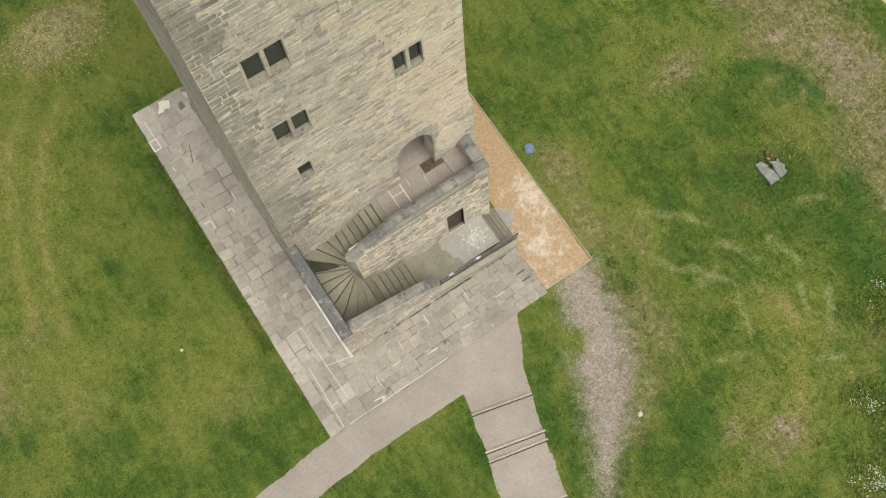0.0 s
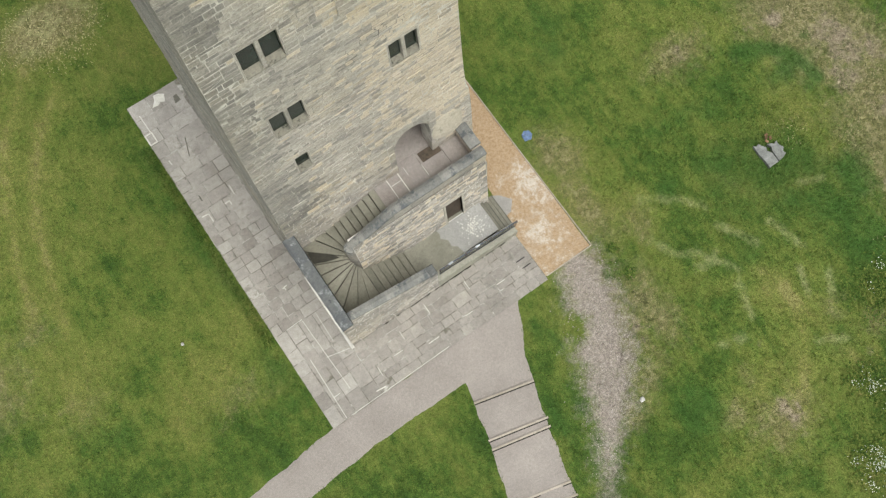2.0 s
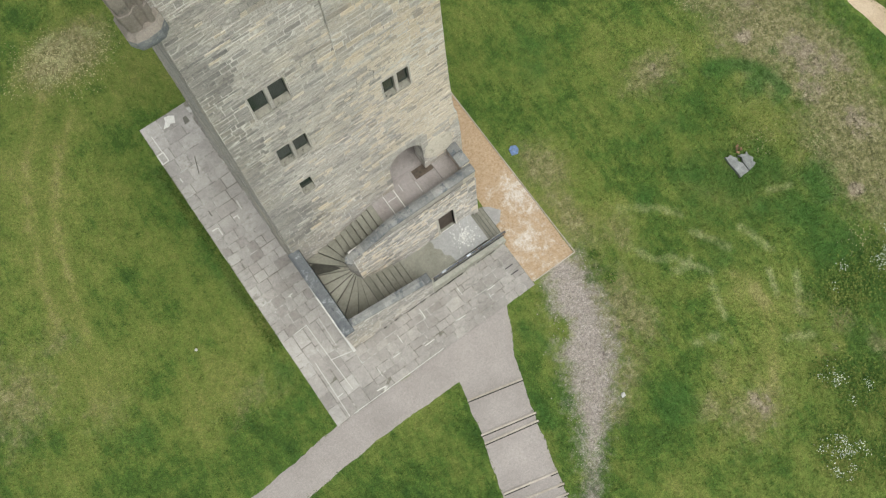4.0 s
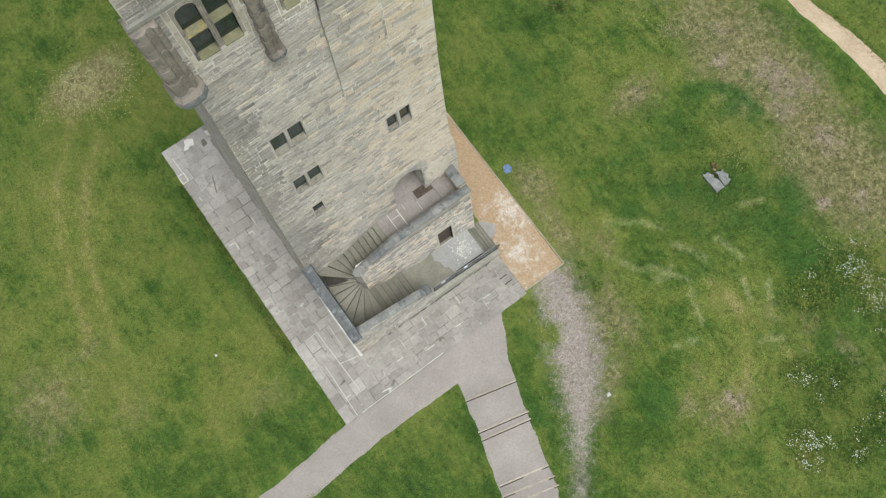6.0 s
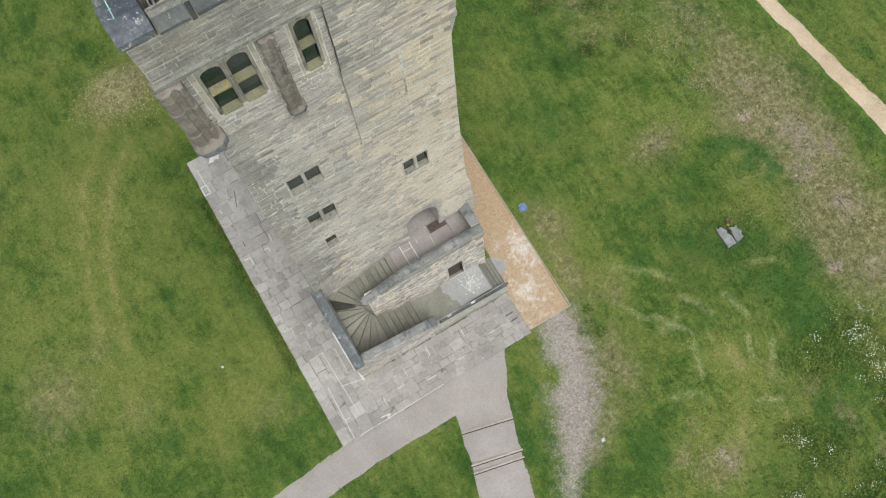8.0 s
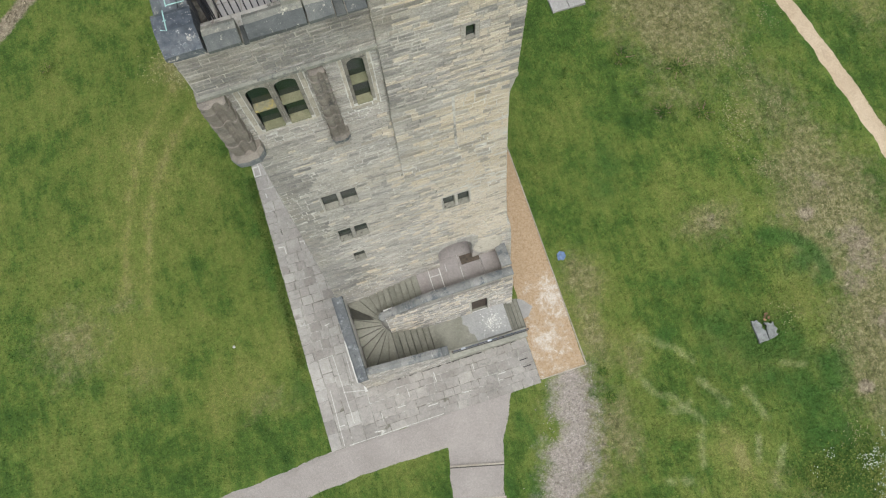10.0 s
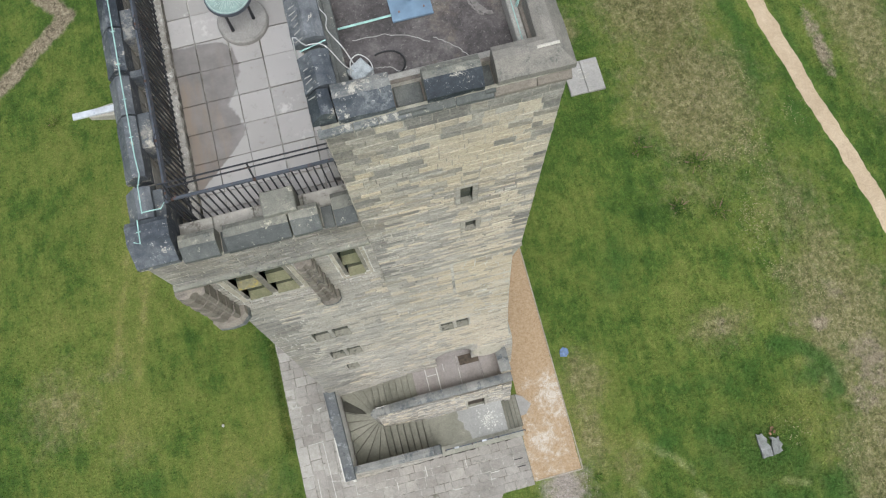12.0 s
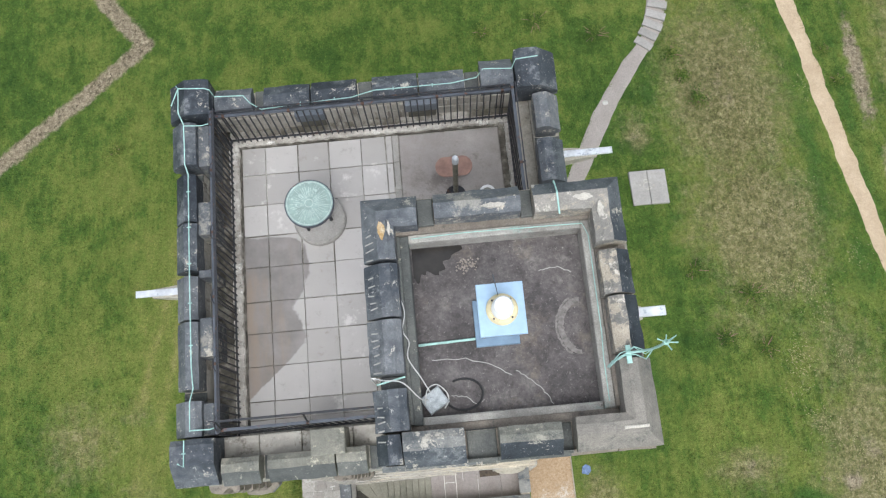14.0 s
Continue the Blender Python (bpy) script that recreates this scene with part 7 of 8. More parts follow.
whole("white_lead", Shape().tube(bend([(4.86, 4.92, 29.51), (4.9, 5.1, 29.55), (5.02, 5.16, 29.56), (5.14, 5.06, 29.53), (5.16, 4.95, 29.45), (5.1, 4.86, 29.4)]), 0.008, 6), M_WHITE, "white cable looped over the electrical box", "cable")
whole("coiled_cable", Shape().tube([(5.05, 4.92, 29.39)] + coil, 0.014, 6), M_BLACK, "loop of black cable on the asphalt roof", "cable")
whole("white_lead", Shape().tube(bend([(4.15, 5.55, 25.09), (4.2, 5.35, 25.6), (4.24, 5.25, 29.9), (4.40, 5.22, 30.0), (4.62, 5.18, 29.98), (4.8, 5.0, 29.68), (4.9, 4.98, 29.5)]), 0.008, 6), M_WHITE, "white cable led over the turret parapet", "cable")
whole("white_lead", Shape().tube(bend([(4.62, 6.4, 29.76), (4.70, 6.1, 29.76), (4.66, 5.85, 29.8), (4.73, 5.7, 29.76), (4.70, 5.5, 29.78), (4.84, 5.25, 29.70), (4.93, 5.08, 29.5)]), 0.008, 6), M_WHITE, "white cable along the turret's inner wall", "cable")
whole("bollard_knob", Shape().lathe([(0.03, 25.06), (0.045, 25.1), (0.03, 25.15), (0.0, 25.155)], 4.14, 5.6, 10), M_DOME, "small white knob on the terrace step", "knob")


def tape(pts, label="green copper lightning conductor along the parapet copings", r=0.011, clips=0.0):
    """A copper tape in straight runs, held by a small cross clip every so many metres."""
    line = new("lightning_conductor")
    line.location = pts[0]
    tagged(line, label, "lightning conductor")
    part("tape", Shape().tube(pts, r, 6, 0.5), M_COPPER, line)
    for a, b in zip(pts, pts[1:]):
        a, b = Vector(a), Vector(b)
        n = int((b - a).length / clips) if clips else 0
        for k in range(n):
            p, way = a + (b - a) * ((k + 0.5) / n), (b - a).normalized()
            across = way.cross(Vector((0, 0, 1))).normalized() * 0.035
            part("clip", Shape().tube([p - across, p + across], 0.011, 5, 0.8), M_COPPER, line)


tape([(0.64, 11.34, 26.18), (0.64, 10.85, 26.18), (0.70, 10.66, 26.07), (0.71, 10.19, 26.06), (0.71, 9.88, 26.06), (0.76, 9.70, 26.02), (0.76, 7.67, 26.02), (0.77, 6.17, 26.02), (0.80, 5.80, 26.03), (0.74, 5.58, 26.04), (0.74, 5.08, 26.05)], clips=0.55)
tape([(0.68, 4.94, 26.18), (0.67, 4.51, 26.18), (0.56, 4.57, 26.16)], clips=0.4)
tape([(0.74, 5.1, 26.06), (1.08, 5.09, 26.06), (1.22, 5.09, 26.3)])
tape([(0.72, 10.63, 26.08), (1.01, 10.63, 26.02), (1.22, 10.63, 26.1)])
tape([(0.54, 11.49, 26.0), (0.64, 11.34, 26.18), (0.45, 11.09, 26.0)])
tape([(0.64, 11.34, 26.18), (1.12, 11.30, 26.18), (1.21, 11.28, 26.14), (1.23, 11.26, 25.88), (1.77, 11.24, 25.86), (1.89, 11.08, 25.86), (2.08, 10.99, 25.72), (2.52, 10.98, 25.80), (3.81, 11.02, 25.82), (4.24, 11.12, 25.82), (5.73, 11.12, 25.82), (6.20, 11.18, 25.84), (6.33, 11.25, 26.03), (6.86, 11.20, 26.04), (6.94, 11.31, 26.18), (7.36, 11.34, 26.18)], clips=0.6)
tape([(6.78, 7.10, 30.12), (6.78, 7.40, 30.13), (6.79, 7.62, 29.9), (6.80, 7.66, 27.0), (6.95, 7.72, 25.8)])
tape([(4.86, 7.07, 29.68), (5.6, 7.09, 29.68), (7.12, 7.07, 29.68), (7.18, 6.9, 29.68), (7.18, 5.6, 29.68), (7.16, 5.3, 29.68), (7.16, 4.75, 29.68)], "green copper tape round the turret's inside", 0.007)
tape([(4.30, 5.18, 29.95), (4.66, 5.25, 29.97)], "short green copper strap over the crenel")
rod = thing("lightning_rod", (7.45, 5.25, 30.2), "green copper lightning rod with spiked tip on the turret parapet", "lightning rod")
part("shaft", Shape().tube([(7.22, 5.2, 29.9), (7.36, 5.26, 30.2), (7.50, 5.26, 30.27), (7.58, 5.25, 30.45), (7.6, 5.24, 30.8), (7.605, 5.24, 31.25)], 0.016, 8), M_COPPER, rod)
part("collar", Shape().lathe([(0.03, 31.08), (0.035, 31.1), (0.03, 31.13)], 7.602, 5.24, 10), M_COPPER, rod)
for k, (dx, dy, dz) in enumerate(((0.0, 0.0, 0.3), (0.05, 0.03, 0.26), (-0.04, 0.05, 0.22), (0.12, -0.02, 0.06), (-0.10, 0.04, 0.05), (0.03, -0.10, 0.08))):
    part("spike", Shape().tube([(7.602, 5.24, 31.1), (7.602 + 0.6 * dx, 5.24 + 0.6 * dy, 31.1 + 0.6 * dz), (7.602 + dx, 5.24 + dy, 31.1 + dz)], 0.008, 5), M_COPPER, rod)
part("strap", Shape().box(7.35, 7.41, 5.14, 5.36, 30.14, 30.17, 0.006), M_COPPER, rod)
for k in range(3):
    r = random.Random(80 + k)
    u = lambda a: r.uniform(-a, a)  # noqa: E731
    part("loose_strand", Shape().tube([(7.18 + u(0.03), 5.15 + u(0.12), 29.85), (7.28, 5.22 + u(0.12), 30.14), (7.44, 5.25 + u(0.08), 30.22 + u(0.03)), (7.56, 5.22 + u(0.08), 30.25 + u(0.05)), (7.60, 5.25, 30.5)], 0.007, 5), M_COPPER, rod)


def spout(x0, x1, y, z):
    """A stone waterspout on a bracket, with a pale capping."""
    way = 1 if x1 > x0 else -1
    s = Shape()
    v = [(x0, y - 0.16, z - 0.34), (x0, y + 0.16, z - 0.34), (x0, y + 0.16, z), (x0, y - 0.16, z), (x1 - way * 0.3, y - 0.08, z - 0.1), (x1 - way * 0.3, y + 0.08, z - 0.1), (x1 - way * 0.3, y + 0.08, z), (x1 - way * 0.3, y - 0.08, z)]
    f = [(0, 1, 2, 3), (7, 6, 5, 4), (0, 4, 5, 1), (1, 5, 6, 2), (2, 6, 7, 3), (3, 7, 4, 0)]
    s.add(v, f if way < 0 else [q[::-1] for q in f])
    gs = part("spout", s, M_DRESSED, tower, "projecting stone waterspout")
    part("spout_trough", Shape().box(min(x0, x1), max(x0, x1), y - 0.065, y + 0.065, z, z + 0.06, 0.01), M_ALU, gs, "pale metal capping")


spout(0.5, -0.62, 7.8, 24.86)
spout(7.6, 8.76, 9.83, 24.86)
spout(7.6, 8.1, 5.86, 29.38)

# ---- ground things ----
def slab_row(x0, x1, y0, y1, rng, axis, parent, wide=(0.30, 0.54), long=(0.32, 0.78)):
    """Courses of paving flags of uneven length, laid along x or along y."""
    a0, a1, b0, b1 = (x0, x1, y0, y1) if axis == "y" else (y0, y1, x0, x1)
    v = a0
    while v < a1 - 0.05:
        w = min(a1 - v, rng.uniform(*wide))
        w = a1 - v if a1 - v - w < wide[0] else w
        u = b0
        while u < b1 - 0.05:
            e = rng.uniform(*long)
            e = b1 - u if b1 - u - e < long[0] else e
            flag(*((v, v + w, u, u + e) if axis == "y" else (u, u + e, v, v + w)), rng, parent)
            u += e
        v += w


def flag(x0, x1, y0, y1, rng, parent):
    g, h = 0.011, 0.052 + rng.uniform(-0.008, 0.008)
    j = lambda: rng.uniform(-0.012, 0.012)  # noqa: E731
    jit = [(j(), j()) for _ in range(4)]
    t = [rng.uniform(-0.004, 0.004) for _ in range(4)]

    def place(u, v, w):
        k = (1 if u > 0.5 else 0) + (2 if v > 0.5 else 0)
        return (x0 + g + u * (x1 - x0 - 2 * g) + jit[k][0], y0 + g + v * (y1 - y0 - 2 * g) + jit[k][1], w * (h + t[k]))

    part("flagstone", Shape().block(place, (x1 - x0, y1 - y0, 0.05), 0.01), M_FLAG_PALE if x1 < 0.1 and rng.random() < 0.42 + 0.05 * y1 else M_FLAG, parent)


bed = whole("paving", Shape().prism([(-2.32, -2.22), (8.05, -2.1), (8.05, 0.3), (0.2, 0.3), (0.2, 14.1), (-2.34, 14.1)], -0.05, 0.042), M_BED, "sandstone flag paving round the tower foot", "paving", "structure")
r = random.Random(101)
slab_row(-2.32, 0.0, 7.6, 14.1, r, "x", bed, (0.5, 0.85), (0.5, 0.95))
slab_row(-2.32, 0.0, 2.1, 7.6, r, "x", bed, (0.38, 0.56), (0.36, 0.62))
slab_row(-2.32, 0.0, -2.2, 2.1, r, "y", bed, (0.5, 0.68), (0.5, 0.95))
slab_row(0.0, 8.05, -2.2, 0.08, r, "x", bed)
# white lime repairs in the joints: from, to, width
s = Shape()
for ax, ay, bx, by, w in ((-2.33, 12.54, -1.97, 12.54, 0.055), (-2.33, 12.05, -1.97, 12.05, 0.055), (-2.305, 12.05, -2.305, 12.55, 0.055), (-1.99, 12.05, -1.99, 12.55, 0.05), (-2.02, 12.6, -2.04, 13.5, 0.045), (-0.52, 8.2, -0.5, 8.66, 0.04), (-1.06, 8.05, -0.82, 8.05, 0.045), (-0.84, 7.86, -0.84, 8.05, 0.04), (-2.14, 8.08, -1.86, 8.06, 0.05), (-1.84, 7.66, -1.84, 8.06, 0.045), (-2.0, 10.8, -2.02, 11.02, 0.045), (-1.0, 3.62, -0.78, 3.66, 0.045), (-0.92, 3.5, -0.92, 3.64, 0.03), (-1.05, 2.15, -0.94, -1.27, 0.022), (-1.62, 0.55, -1.67, -2.15, 0.022), (-0.44, 2.1, -0.47, 0.68, 0.018), (-1.75, 2.1, -1.06, 2.12, 0.022), (-1.05, 0.28, 0.03, 0.04, 0.018), (-1.64, -1.2, -1.38, -1.2, 0.022), (-0.16, -1.95, 0.25, -2.0, 0.04), (-1.45, -2.17, 3.2, -2.13, 0.02), (0.4, -1.6, 0.4, -1.2, 0.02), (1.2, -1.2, 1.6, -1.2, 0.02), (1.9, -0.9, 1.9, -0.5, 0.02), (2.6, -1.58, 3.1, -1.58, 0.03), (3.32, -0.6, 3.32, -0.15, 0.03), (4.4, -1.5, 4.8, -1.5, 0.02), (5.2, -0.7, 5.2, -0.3, 0.02), (6.2, -1.18, 6.6, -1.18, 0.03)):
    dx, dy = (bx - ax) / math.dist((ax, ay), (bx, by)) * w * 0.5, (by - ay) / math.dist((ax, ay), (bx, by)) * w * 0.5
    s.prism([(ax + dy, ay - dx), (bx + dy, by - dx), (bx - dy, by + dx), (ax - dy, ay + dx)], 0.03, 0.068)
s.prism([(-1.38, 13.50), (-1.12, 13.46), (-0.98, 13.56), (-0.80, 13.46), (-0.66, 13.80), (-0.86, 13.94), (-1.10, 13.98), (-1.16, 13.76)], 0.03, 0.070)
part("joint_fill", s, M_LIME, bed, "white lime joint repairs")
part("sunken_patch", Shape().prism([(-0.48, 13.12), (-0.20, 13.16), (-0.22, 13.5), (-0.40, 13.46)], 0.03, 0.066).prism([(-0.95, 11.55), (-1.22, 10.72), (-1.18, 10.72), (-0.91, 11.54)], 0.03, 0.067).prism([(-1.80, 8.98), (-1.80, 8.68), (-1.75, 8.68), (-1.75, 8.98)], 0.03, 0.067), M_RISER, bed, "dark dirt in a sunken joint")
whole("threshold_slab", Shape().prism([(8.06, 0.95), (8.5, 1.0), (8.85, 1.4), (8.5, 1.85), (8.25, 2.0), (8.06, 1.6)], -0.02, 0.048), M_CONCRETE, "pale concrete pad at the foot of the stair", "concrete pad")
for x, y in ((7.4, -0.9), (7.45, -1.25)):
    whole("drain_slot", Shape().box(x, x + 0.4, y, y + 0.04, 0.03, 0.07), M_DARK, "dark drain slot in the paving", "drain", group="drain slots")

for k, (a, b) in enumerate((((2.72, -4.52), (5.16, -5.13)), ((2.35, -6.0), (4.78, -6.58)), ((2.26, -6.36), (4.66, -6.90)), ((1.72, -8.44), (4.06, -9.01)), ((1.60, -8.91), (4.0, -9.54)), ((1.45, -9.35), (3.9, -9.95)))):
    a, b = Vector((*a, 0)), Vector((*b, 0))
    n = (b - a).cross(Vector((0, 0, 1))).normalized() * 0.075
    step = thing("step_edging", tuple((a + b) / 2), "weathered timber step edge across the gravel path", "step edge", "path step edges")
    strip_of = lambda f0, f1: [tuple(p.xy) for p in (a + n * f0, a + n * f1, b + n * f1, b + n * f0)]  # noqa: E731
    part("board", Shape().prism(strip_of(0.5, -0.5), 0.0, 0.085), M_TIMBER, step)
    # Dark strip stands in for the shadow line below the board.
    part("soil", Shape().prism(strip_of(1.15, 0.5), 0.0, 0.05), M_DIRT_SHADE, step, "dark strip for the shade line below the board")

# Dark patch filling the corner of one winder.
whole("leaf_litter", Shape().prism([(0.6, 2.95), (1.05, 2.75), (1.5, 2.62), (1.2, 3.1), (0.75, 3.4), (0.6, 3.4)], 2.62, 2.95), M_DIRT_SHADE, "dark patch on a winding stair tread", "leaf litter")
slab = thing("concrete_slab", (16.0, 16.85, 0), "square pale concrete slab in two halves set in the grass", "slab")
for x0 in (15.12, 16.05):
    part("half", Shape().box(x0, x0 + 0.91, 15.94, 17.75, height(16, 17) - 0.2, 0.10, 0.02), M_CONCRETE, slab)
for cx, cy, rr, w in ((15.98, 16.92, 0.22, 0.018), (15.92, 17.18, 0.10, 0.015), (16.06, 16.78, 0.08, 0.02), (16.3, 16.9, 0.05, 0.02), (15.6, 17.0, 0.04, 0.02)):
    part("ring_mark", Shape().tube([(cx + rr * math.cos(a), cy + rr * 0.9 * math.sin(a), 0.101) for a in np.linspace(0.4, 5.9, 16)], w, 4, 0.15), M_PALE, slab, "pale ring-shaped mark")
whole("path_edging", Shape().box(10.335, 10.385, -2.03, 12.5, -0.06, 0.05, 0.008).box(8.1, 10.334, -2.06, -2.015, -0.06, 0.05, 0.008), M_TIMBER, "thin pale edging board along the sandy strip", "edging", "structure")
cover = thing("broken_cover", (19.1, -3.1, 0), "broken pale concrete cover in long grass", "inspection cover")
M_BROKEN = stony("spalled_grey_concrete", [(0.25, (0.13, 0.135, 0.12)), (0.5, (0.235, 0.24, 0.22)), (0.8, (0.37, 0.37, 0.35))], 2.2, 8, 0.2, 0.9, stains=[((0.05, 0.055, 0.045), 5.0, 0.62, 0.66), ((0.12, 0.15, 0.06), 2.4, 0.58, 0.68)])
q = [(18.55, -2.52), (18.51, -2.9), (18.54, -3.3), (18.52, -3.65), (18.78, -3.62), (19.0, -3.64), (19.02, -3.2), (18.9, -3.0), (18.97, -2.86), (18.86, -2.7), (18.8, -2.56), (18.66, -2.6)]
part("half", Shape().prism(q, -0.2, 0.09), M_BROKEN, cover)
part("half", Shape().prism([(19.05, -3.62), (19.3, -3.6), (19.52, -3.52), (19.46, -3.38), (19.6, -3.26), (19.5, -3.05), (19.54, -2.86), (19.38, -2.94), (19.28, -2.84), (19.1, -2.78), (19.18, -2.95), (19.1, -3.14)], -0.2, 0.06), M_BROKEN, cover)
M_BRICK_BIT = stony("crumbled_orange_brick", [(0.3, (0.12, 0.075, 0.04)), (0.7, (0.30, 0.185, 0.10))], 6.0, 8, 0.3, 0.95)
for k, (x, y, a) in enumerate(((19.28, -2.52, 0.4), (19.42, -2.62, 1.2), (19.2, -2.66, 2.1), (19.36, -2.42, 0.1))):
    c, sn = math.cos(a), math.sin(a)
    part("brick", Shape().block(lambda u, v, w: (x + (u - 0.5) * 0.15 * c - (v - 0.5) * 0.1 * sn, y + (u - 0.5) * 0.15 * sn + (v - 0.5) * 0.1 * c, 0.0 + 0.05 * w + 0.02 * u), (0.2, 0.1, 0.05), 0.012), M_BRICK_BIT, cover, "broken orange-brown brick")
lid = whole("blue_cover", Shape().prism([(10.80, 3.18), (11.08, 3.10), (11.24, 3.26), (11.22, 3.48), (11.02, 3.58), (10.84, 3.48)], -0.05, 0.06), M_COVER, "small blue cover lying in the grass", "cover")
r = random.Random(44)


def pebble(x, y, size, mat, label):
    s = Shape()
    prof = [(0.7 * size, -0.02), (size, 0.3 * size), (0.75 * size, 0.62 * size), (0.25 * size, 0.8 * size)]
    s.lathe(prof, x, y, 8)
    z = height(x, y)
    s.v = [(a + r.uniform(-0.2, 0.2) * size, b + r.uniform(-0.2, 0.2) * size, c + z) for a, b, c in s.v]
    whole("stone", s, mat, label, "stone")


pebble(8.22, -8.13, 0.12, M_PEBBLE, "pale loose stone beside the gravel patch")
pebble(-5.47, 4.0, 0.07, M_PEBBLE, "pale loose stone in the lawn")
pebble(14.6, 21.9, 0.16, M_PEBBLE, "white stone beside the gravel path")
for k in range(6):
    f = k / 5
    (ax, ay), (bx, by) = (lerp(f, [(0, 16.72), (0.5, 17.5), (1, 18.05)]), lerp(f, [(0, 25.5), (0.5, 26.8), (1, 28.3)])), (lerp(f, [(0, 17.5), (0.5, 18.5), (1, 19.1)]), lerp(f, [(0, 24.85), (0.5, 26.3), (1, 28.15)]))
    n = Vector((ay - by, bx - ax)).normalized() * 0.42
    if n.y < 0:
        n = -n
    z = height(ax, ay)
    quad = [(ax, ay), (bx, by), (bx + n.x, by + n.y), (ax + n.x, ay + n.y)]
    whole("path_step", Shape().prism(quad, z - 0.2, z + 0.10 + 0.012 * k), M_CONCRETE, "pale paving step on the grass path", "step", group="paving steps")

# loose gravel
s, r = Shape(), random.Random(55)
for _ in range(1600):
    t = 5.0 * r.random() ** 1.3
    (ax, ay, aw), (bx, by, bw), f = GRAVEL[int(t)], GRAVEL[int(t) + 1], t % 1.0
    w, k = aw + f * (bw - aw), r.uniform(0.012, 0.034)
    x, y = ax + f * (bx - ax) + r.gauss(0, 0.55) * w, ay + f * (by - ay) + r.gauss(0, 0.3)
    s.add([(x - k, y, 0.02), (x, y - k, 0.02), (x + k, y, 0.02), (x, y + k * 0.8, 0.02), (x + r.uniform(-k, k) * 0.4, y, 0.02 + k)], [(0, 1, 4), (1, 2, 4), (2, 3, 4), (3, 0, 4)])
whole("loose_gravel", s, M_SCREE, "scattered pale gravel stones", "gravel", "stuff")


def tufts(name, count, area, tall, wide, mat, label, category, seed, clear=True, blades=3, round_off=False):
    """Short grass: clumps of pointed blades strewn over an area, thinner off the middle."""
    g = np.random.default_rng(seed)
    if round_off:
        xs = g.normal((area[0] + area[1]) / 2, (area[1] - area[0]) / 4, count)
        ys = g.normal((area[2] + area[3]) / 2, (area[3] - area[2]) / 4, count)
    else:
        xs = g.uniform(area[0], area[1], count)
        ys = g.uniform(area[2], area[3], count)
    if clear:
        keep = ~((xs > -2.36) & (xs < 10.4) & (ys > -2.3) & (ys < 14.2))
        keep &= ~((ys < -2.2) & (ys > -3.75) & (xs < 5.8) & (xs > -16))
        lx, rx = np.interp(-ys, [2.2, 3.7, 4.5, 6, 7.7, 12, 16], [3.9, 2.87, 2.72, 2.39, 1.87, 0.6, -0.4]), np.interp(-ys, [2.2, 3.9, 5.2, 6.8, 9.1, 12.8, 17], [6.55, 5.62, 5.09, 4.61, 4.02, 3.0, 2.0])
        keep &= ~((ys < -2.2) & (xs > lx) & (xs < rx))
        c = np.interp(ys, [-8, 1.7, 11.9, 17.8, 22.5, 27.3, 36], [30.3, 29.3, 27.9, 26.75, 26.0, 25.4, 24.9])
        keep &= np.abs(xs - c) > 0.6
        c = np.interp(ys, [12.8, 17.5, 21.5, 24.3, 26, 32], [10, 12.4, 14.6, 16.5, 17.8, 18.3])
        keep &= ~((ys > 12.5) & (np.abs(xs - c) < 0.55))
        c = np.interp(ys, [-9.8, -8, -6.5, -4.7, -2.2], [5, 6.6, 7.6, 8.6, 9.0])
        keep &= ~((ys < -2.2) & (ys > -9.5) & (np.abs(xs - c) < 0.8) & (g.random(count) < 0.85))
        keep &= ~((xs > 15.1) & (xs < 17) & (ys > 15.9) & (ys < 17.8))
        xs, ys = xs[keep], ys[keep]
    n = len(xs)
    zs = np.array([height(x, y) for x, y in zip(xs, ys)])
    size = g.uniform(0.6, 1.3, n) * tall
    v = np.zeros((n, blades, 3, 3))
    for k in range(blades):
        a = g.uniform(0, 2 * np.pi, n)
        lean = g.uniform(0.3, 1.2, n) * size
        ox, oy = g.normal(0, wide, n), g.normal(0, wide, n)
        w = g.uniform(0.10, 0.22, n) * size + 0.006
        bx, by = xs + ox, ys + oy
        v[:, k, 0] = np.stack([bx - w * np.sin(a), by + w * np.cos(a), zs - 0.01], 1)
        v[:, k, 1] = np.stack([bx + w * np.sin(a), by - w * np.cos(a), zs - 0.01], 1)
        v[:, k, 2] = np.stack([bx + lean * np.cos(a), by + lean * np.sin(a), zs + size], 1)
    co = v.reshape(-1, 3)
    me = bpy.data.meshes.new(name)
    m = len(co) // 3
    me.vertices.add(len(co))
    me.vertices.foreach_set("co", co.ravel())
    me.loops.add(3 * m)
    me.loops.foreach_set("vertex_index", np.arange(3 * m))
    me.polygons.add(m)
    me.polygons.foreach_set("loop_start", np.arange(0, 3 * m, 3))
    me.update(calc_edges=True)
    me.materials.append(mat)
    mark_mesh(me)
    return tagged(new(name, me), label, category, kind="stuff")


tufts("grass", 200000, (-20, 34, -19, 34), 0.075, 0.05, M_BLADE, "short green hilltop grass", "grass", 1)
tufts("long_grass", 1500, (15.4, 23.0, -7.0, 0.0), 0.09, 0.09, M_LEAF, "longer rank grass round the broken cover", "grass", 2, False, 3, True)
tufts("long_grass", 1200, (-2.75, -2.36, 2, 12), 0.10, 0.06, M_LEAF, "longer grass along the paving edge", "grass", 3, False)

tufts("long_grass", 2600, (18.4, 23.6, 11.0, 29.0), 0.11, 0.08, M_LEAF, "longer rank dry grass in uneven clumps", "grass", 4, False, 3, True)


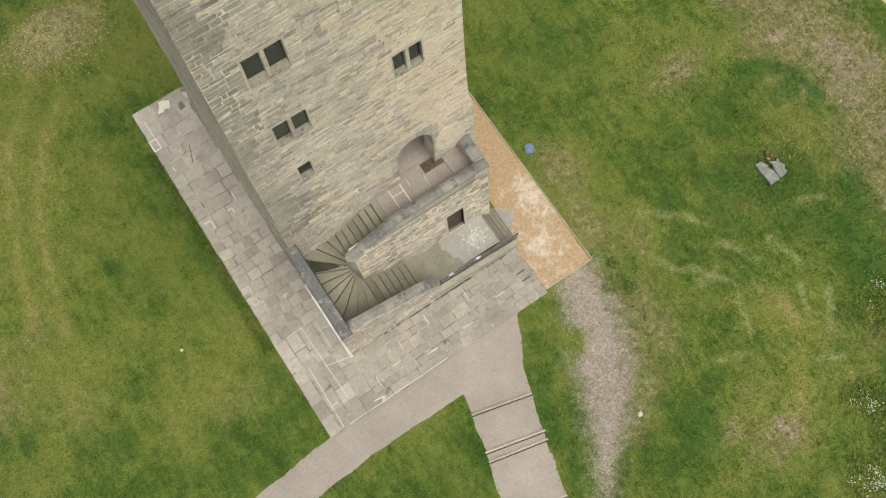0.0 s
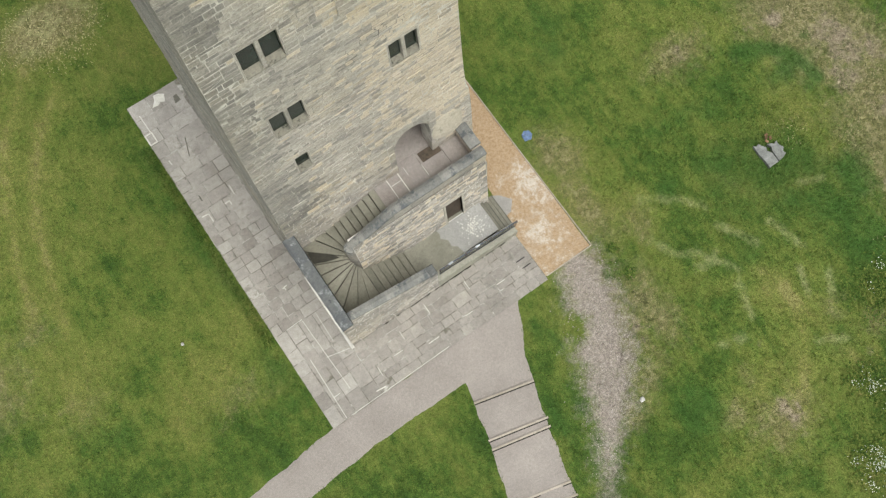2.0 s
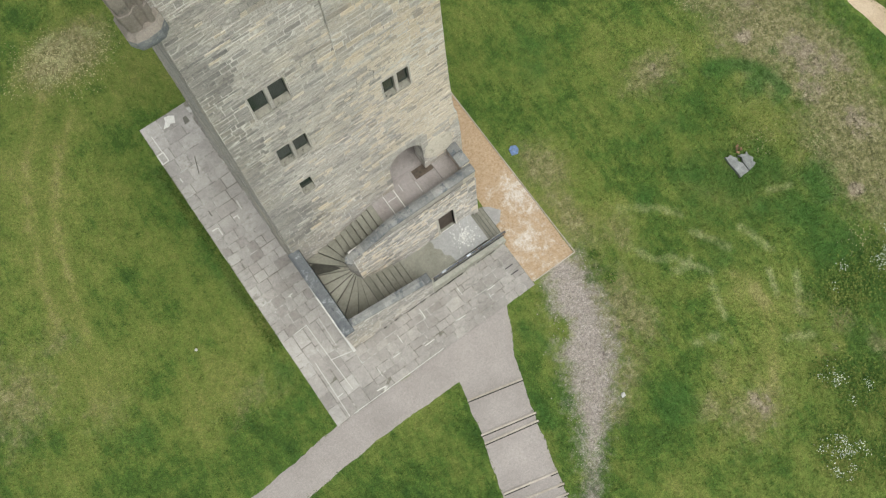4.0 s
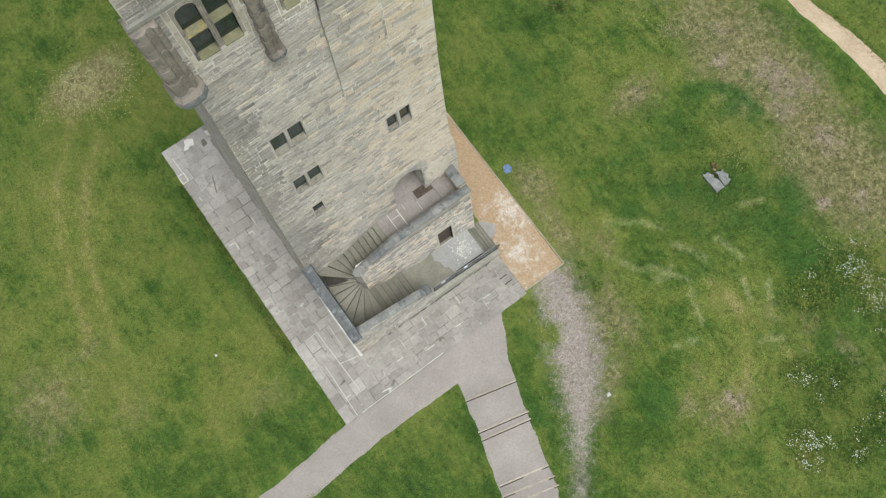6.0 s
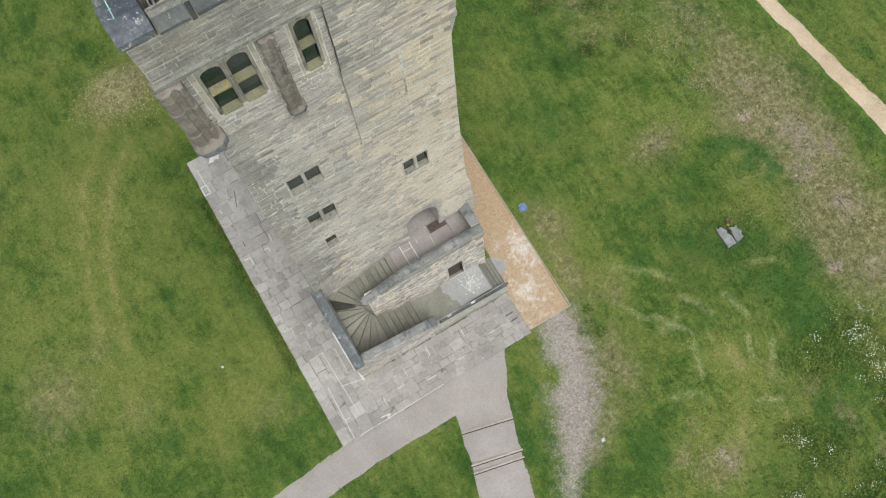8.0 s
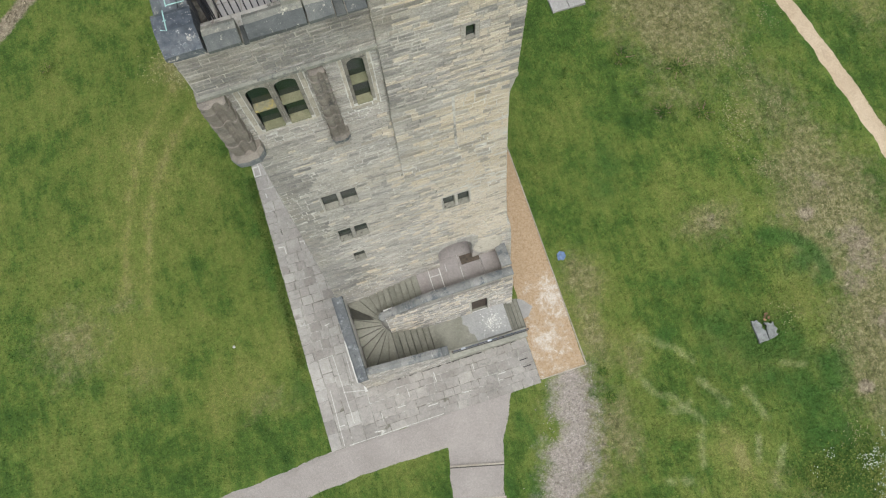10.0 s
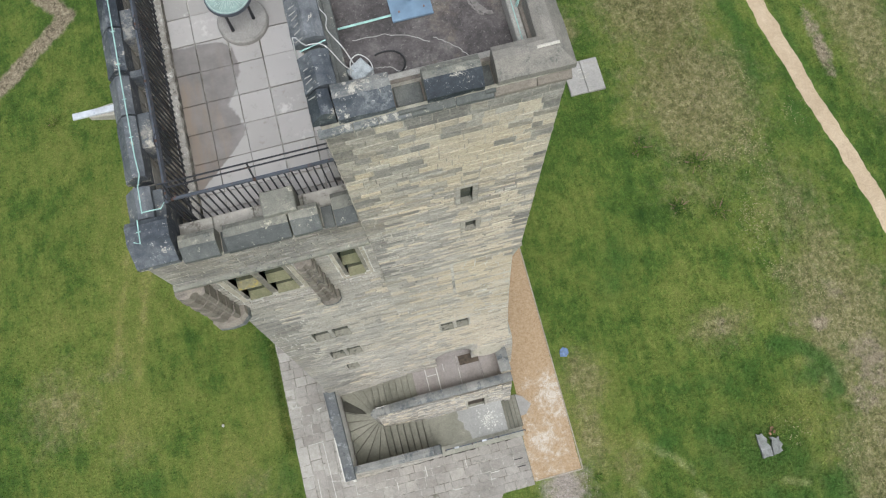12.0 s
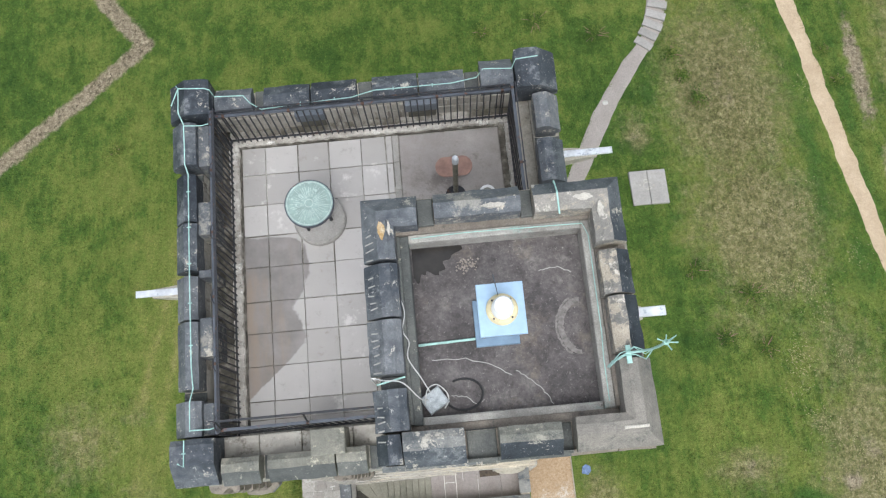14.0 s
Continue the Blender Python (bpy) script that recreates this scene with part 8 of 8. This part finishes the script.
def straw(spots, seed, mat, wide=0.1):
    """Wisps of pale flattened straw lying in the grass."""
    g, s = random.Random(seed), Shape()
    for x, y, way, length in spots:
        for _ in range(70):
            px, py = x + g.gauss(0, 0.35) * length * math.cos(way) + g.gauss(0, wide), y + g.gauss(0, 0.35) * length * math.sin(way) + g.gauss(0, wide)
            a, k, z = way + g.uniform(-1.2, 1.2), g.uniform(0.02, 0.07), height(px, py) + g.uniform(0.03, 0.08)
            dx, dy = math.cos(a) * k, math.sin(a) * k
            s.add([(px - dx, py - dy, z), (px + 0.2 * dy, py - 0.2 * dx, z + 0.01), (px + dx, py + dy, z), (px - 0.2 * dy, py + 0.2 * dx, z + 0.01)], [(0, 1, 2, 3)])
    whole("straw", s, mat, "pale wisps of flattened dry grass", "grass", "stuff")


M_STRAW_DRY = plain("bleached_straw", (0.38, 0.335, 0.19), 0.9, 0.0, 5, 0.3)
M_STRAW_PALE = plain("yellow_straw", (0.47, 0.43, 0.215), 0.9, 0.0, 5, 0.3)
r = random.Random(91)
straw([(r.gauss(-3.5, 1.0), r.gauss(19.4, 0.75), r.uniform(0, 3.1), r.uniform(0.4, 0.9)) for _ in range(22)], 94, M_STRAW_PALE, 0.45)
straw([(r.gauss(24.6, 1.4), r.gauss(-5.0, 4.0), r.uniform(0, 3.1), r.uniform(0.4, 0.9)) for _ in range(18)], 95, M_STRAW_DRY, 0.4)
straw([(r.gauss(22.6, 1.4), r.gauss(13.0, 7.0), r.uniform(0, 3.1), r.uniform(0.4, 0.9)) for _ in range(26)], 96, M_STRAW_DRY, 0.4)


def weeds(x, y, rx, ry, leaves, flowers, seed, tall=0.2):
    """A stand of flowering weeds: leafy stems with white heads."""
    g = random.Random(seed)
    w = thing("flowering_weeds", (x, y, height(x, y)), "patch of tall weeds with small white flower heads", "weeds")
    s, p = Shape(), Shape()
    for _ in range(leaves):
        px, py = x + g.gauss(0, rx * 0.5), y + g.gauss(0, ry * 0.5)
        a, l, h = g.uniform(0, 6.28), g.uniform(0.06, 0.16), g.uniform(0.03, tall * 0.8)
        z = height(px, py)
        dx, dy = math.cos(a), math.sin(a)
        q = l * 0.3
        s.add([(px, py, z + h * 0.7), (px + 0.5 * l * dx - q * dy, py + 0.5 * l * dy + q * dx, z + h), (px + l * dx, py + l * dy, z + h * 0.8), (px + 0.5 * l * dx + q * dy, py + 0.5 * l * dy - q * dx, z + h)], [(0, 3, 2, 1)])
    heads = [(x + g.gauss(0, rx * 0.42), y + g.gauss(0, ry * 0.42)) for _ in range(max(1, flowers // 12))]
    for _ in range(flowers):
        hx, hy = g.choice(heads)
        px, py = hx + g.gauss(0, 0.13), hy + g.gauss(0, 0.13)
        z, k = height(px, py) + g.uniform(0.6, 1.0) * tall, g.uniform(0.01, 0.03)
        m = [(px + k * math.cos(t) * g.uniform(0.6, 1.2), py + k * math.sin(t) * g.uniform(0.6, 1.2), z) for t in (2 * math.pi * i / 6 for i in range(6))]
        p.add(m + [(px, py, z + 0.02)], [(i, (i + 1) % 6, 6) for i in range(6)])
    part("leaves", s, M_LEAF, w, kind="stuff")
    part("flower_heads", p, M_PETAL, w, "small white flower heads", "stuff") if flowers else None


weeds(14.5, -15.5, 1.1, 1.3, 1300, 285, 1)
weeds(21.8, -10.4, 1.3, 1.1, 1400, 224, 2)
weeds(22.0, -12.2, 1.3, 1.2, 1500, 244, 3)
weeds(21.4, -14.0, 1.2, 0.9, 900, 81, 6)
weeds(16.3, -12.7, 0.9, 0.8, 700, 88, 4)
weeds(16.4, -16.8, 1.6, 1.0, 900, 74, 5)
weeds(18.4, -16.6, 1.4, 1.2, 900, 74, 7)
weeds(19.4, -10.3, 1.8, 1.3, 1500, 27, 8)
weeds(17.2, -14.2, 1.5, 1.3, 1300, 47, 9)


def bush(x, y, rad, tall, seed):
    g = random.Random(seed)
    b = thing("bush", (x, y, height(x, y)), "small dark scrubby bush in the grass", "bush")
    s = Shape()
    z = height(x, y)
    for _ in range(9):
        a, l = g.uniform(0, 6.28), g.uniform(0.5, 1.0) * rad
        s.tube([(x, y, z - 0.02), (x + 0.5 * l * math.cos(a), y + 0.5 * l * math.sin(a), z + 0.6 * tall), (x + l * math.cos(a), y + l * math.sin(a), z + tall * g.uniform(0.6, 1))], 0.012, 5)
    part("stems", s, M_RUST, b)
    s = Shape()
    for _ in range(420):
        a, l, h = g.uniform(0, 6.28), abs(g.gauss(0, 0.55)) * rad, g.uniform(0.2, 1.0) * tall
        px, py, k = x + l * math.cos(a), y + l * math.sin(a), g.uniform(0.03, 0.08)
        t = g.uniform(0, 6.28)
        dx, dy = math.cos(t), math.sin(t)
        s.add([(px - k * dx, py - k * dy, z + h), (px + 0.4 * k * dy, py - 0.4 * k * dx, z + h + 0.02), (px + k * dx, py + k * dy, z + h - 0.01), (px - 0.4 * k * dy, py + 0.4 * k * dx, z + h + 0.02)], [(0, 1, 2, 3)])
    part("leaves", s, M_LEAF, b, kind="stuff")


bush(19.5, 21.7, 0.65, 0.6, 1)
bush(18.6, 24.6, 0.7, 0.35, 4)
bush(19.0, 23.2, 0.5, 0.3, 5)
bush(14.6, 26.0, 0.8, 0.4, 2)
bush(17.6, 12.3, 0.7, 0.2, 10)
bush(20.2, 10.9, 0.8, 0.2, 11)
bush(18.6, 8.8, 0.6, 0.2, 12)
bush(20.4, 8.2, 0.7, 0.2, 13)
bush(11.5, 27.2, 0.9, 0.3, 6)
bush(27.4, 22.3, 0.45, 0.25, 7)
bush(27.1, 24.2, 0.35, 0.22, 8)
bush(8.5, 26.8, 0.5, 0.22, 9)
bush(10.91, -3.85, 0.24, 0.08, 14)
bush(10.97, -2.63, 0.18, 0.07, 15)
bush(-11.6, 21.8, 0.35, 0.3, 3)
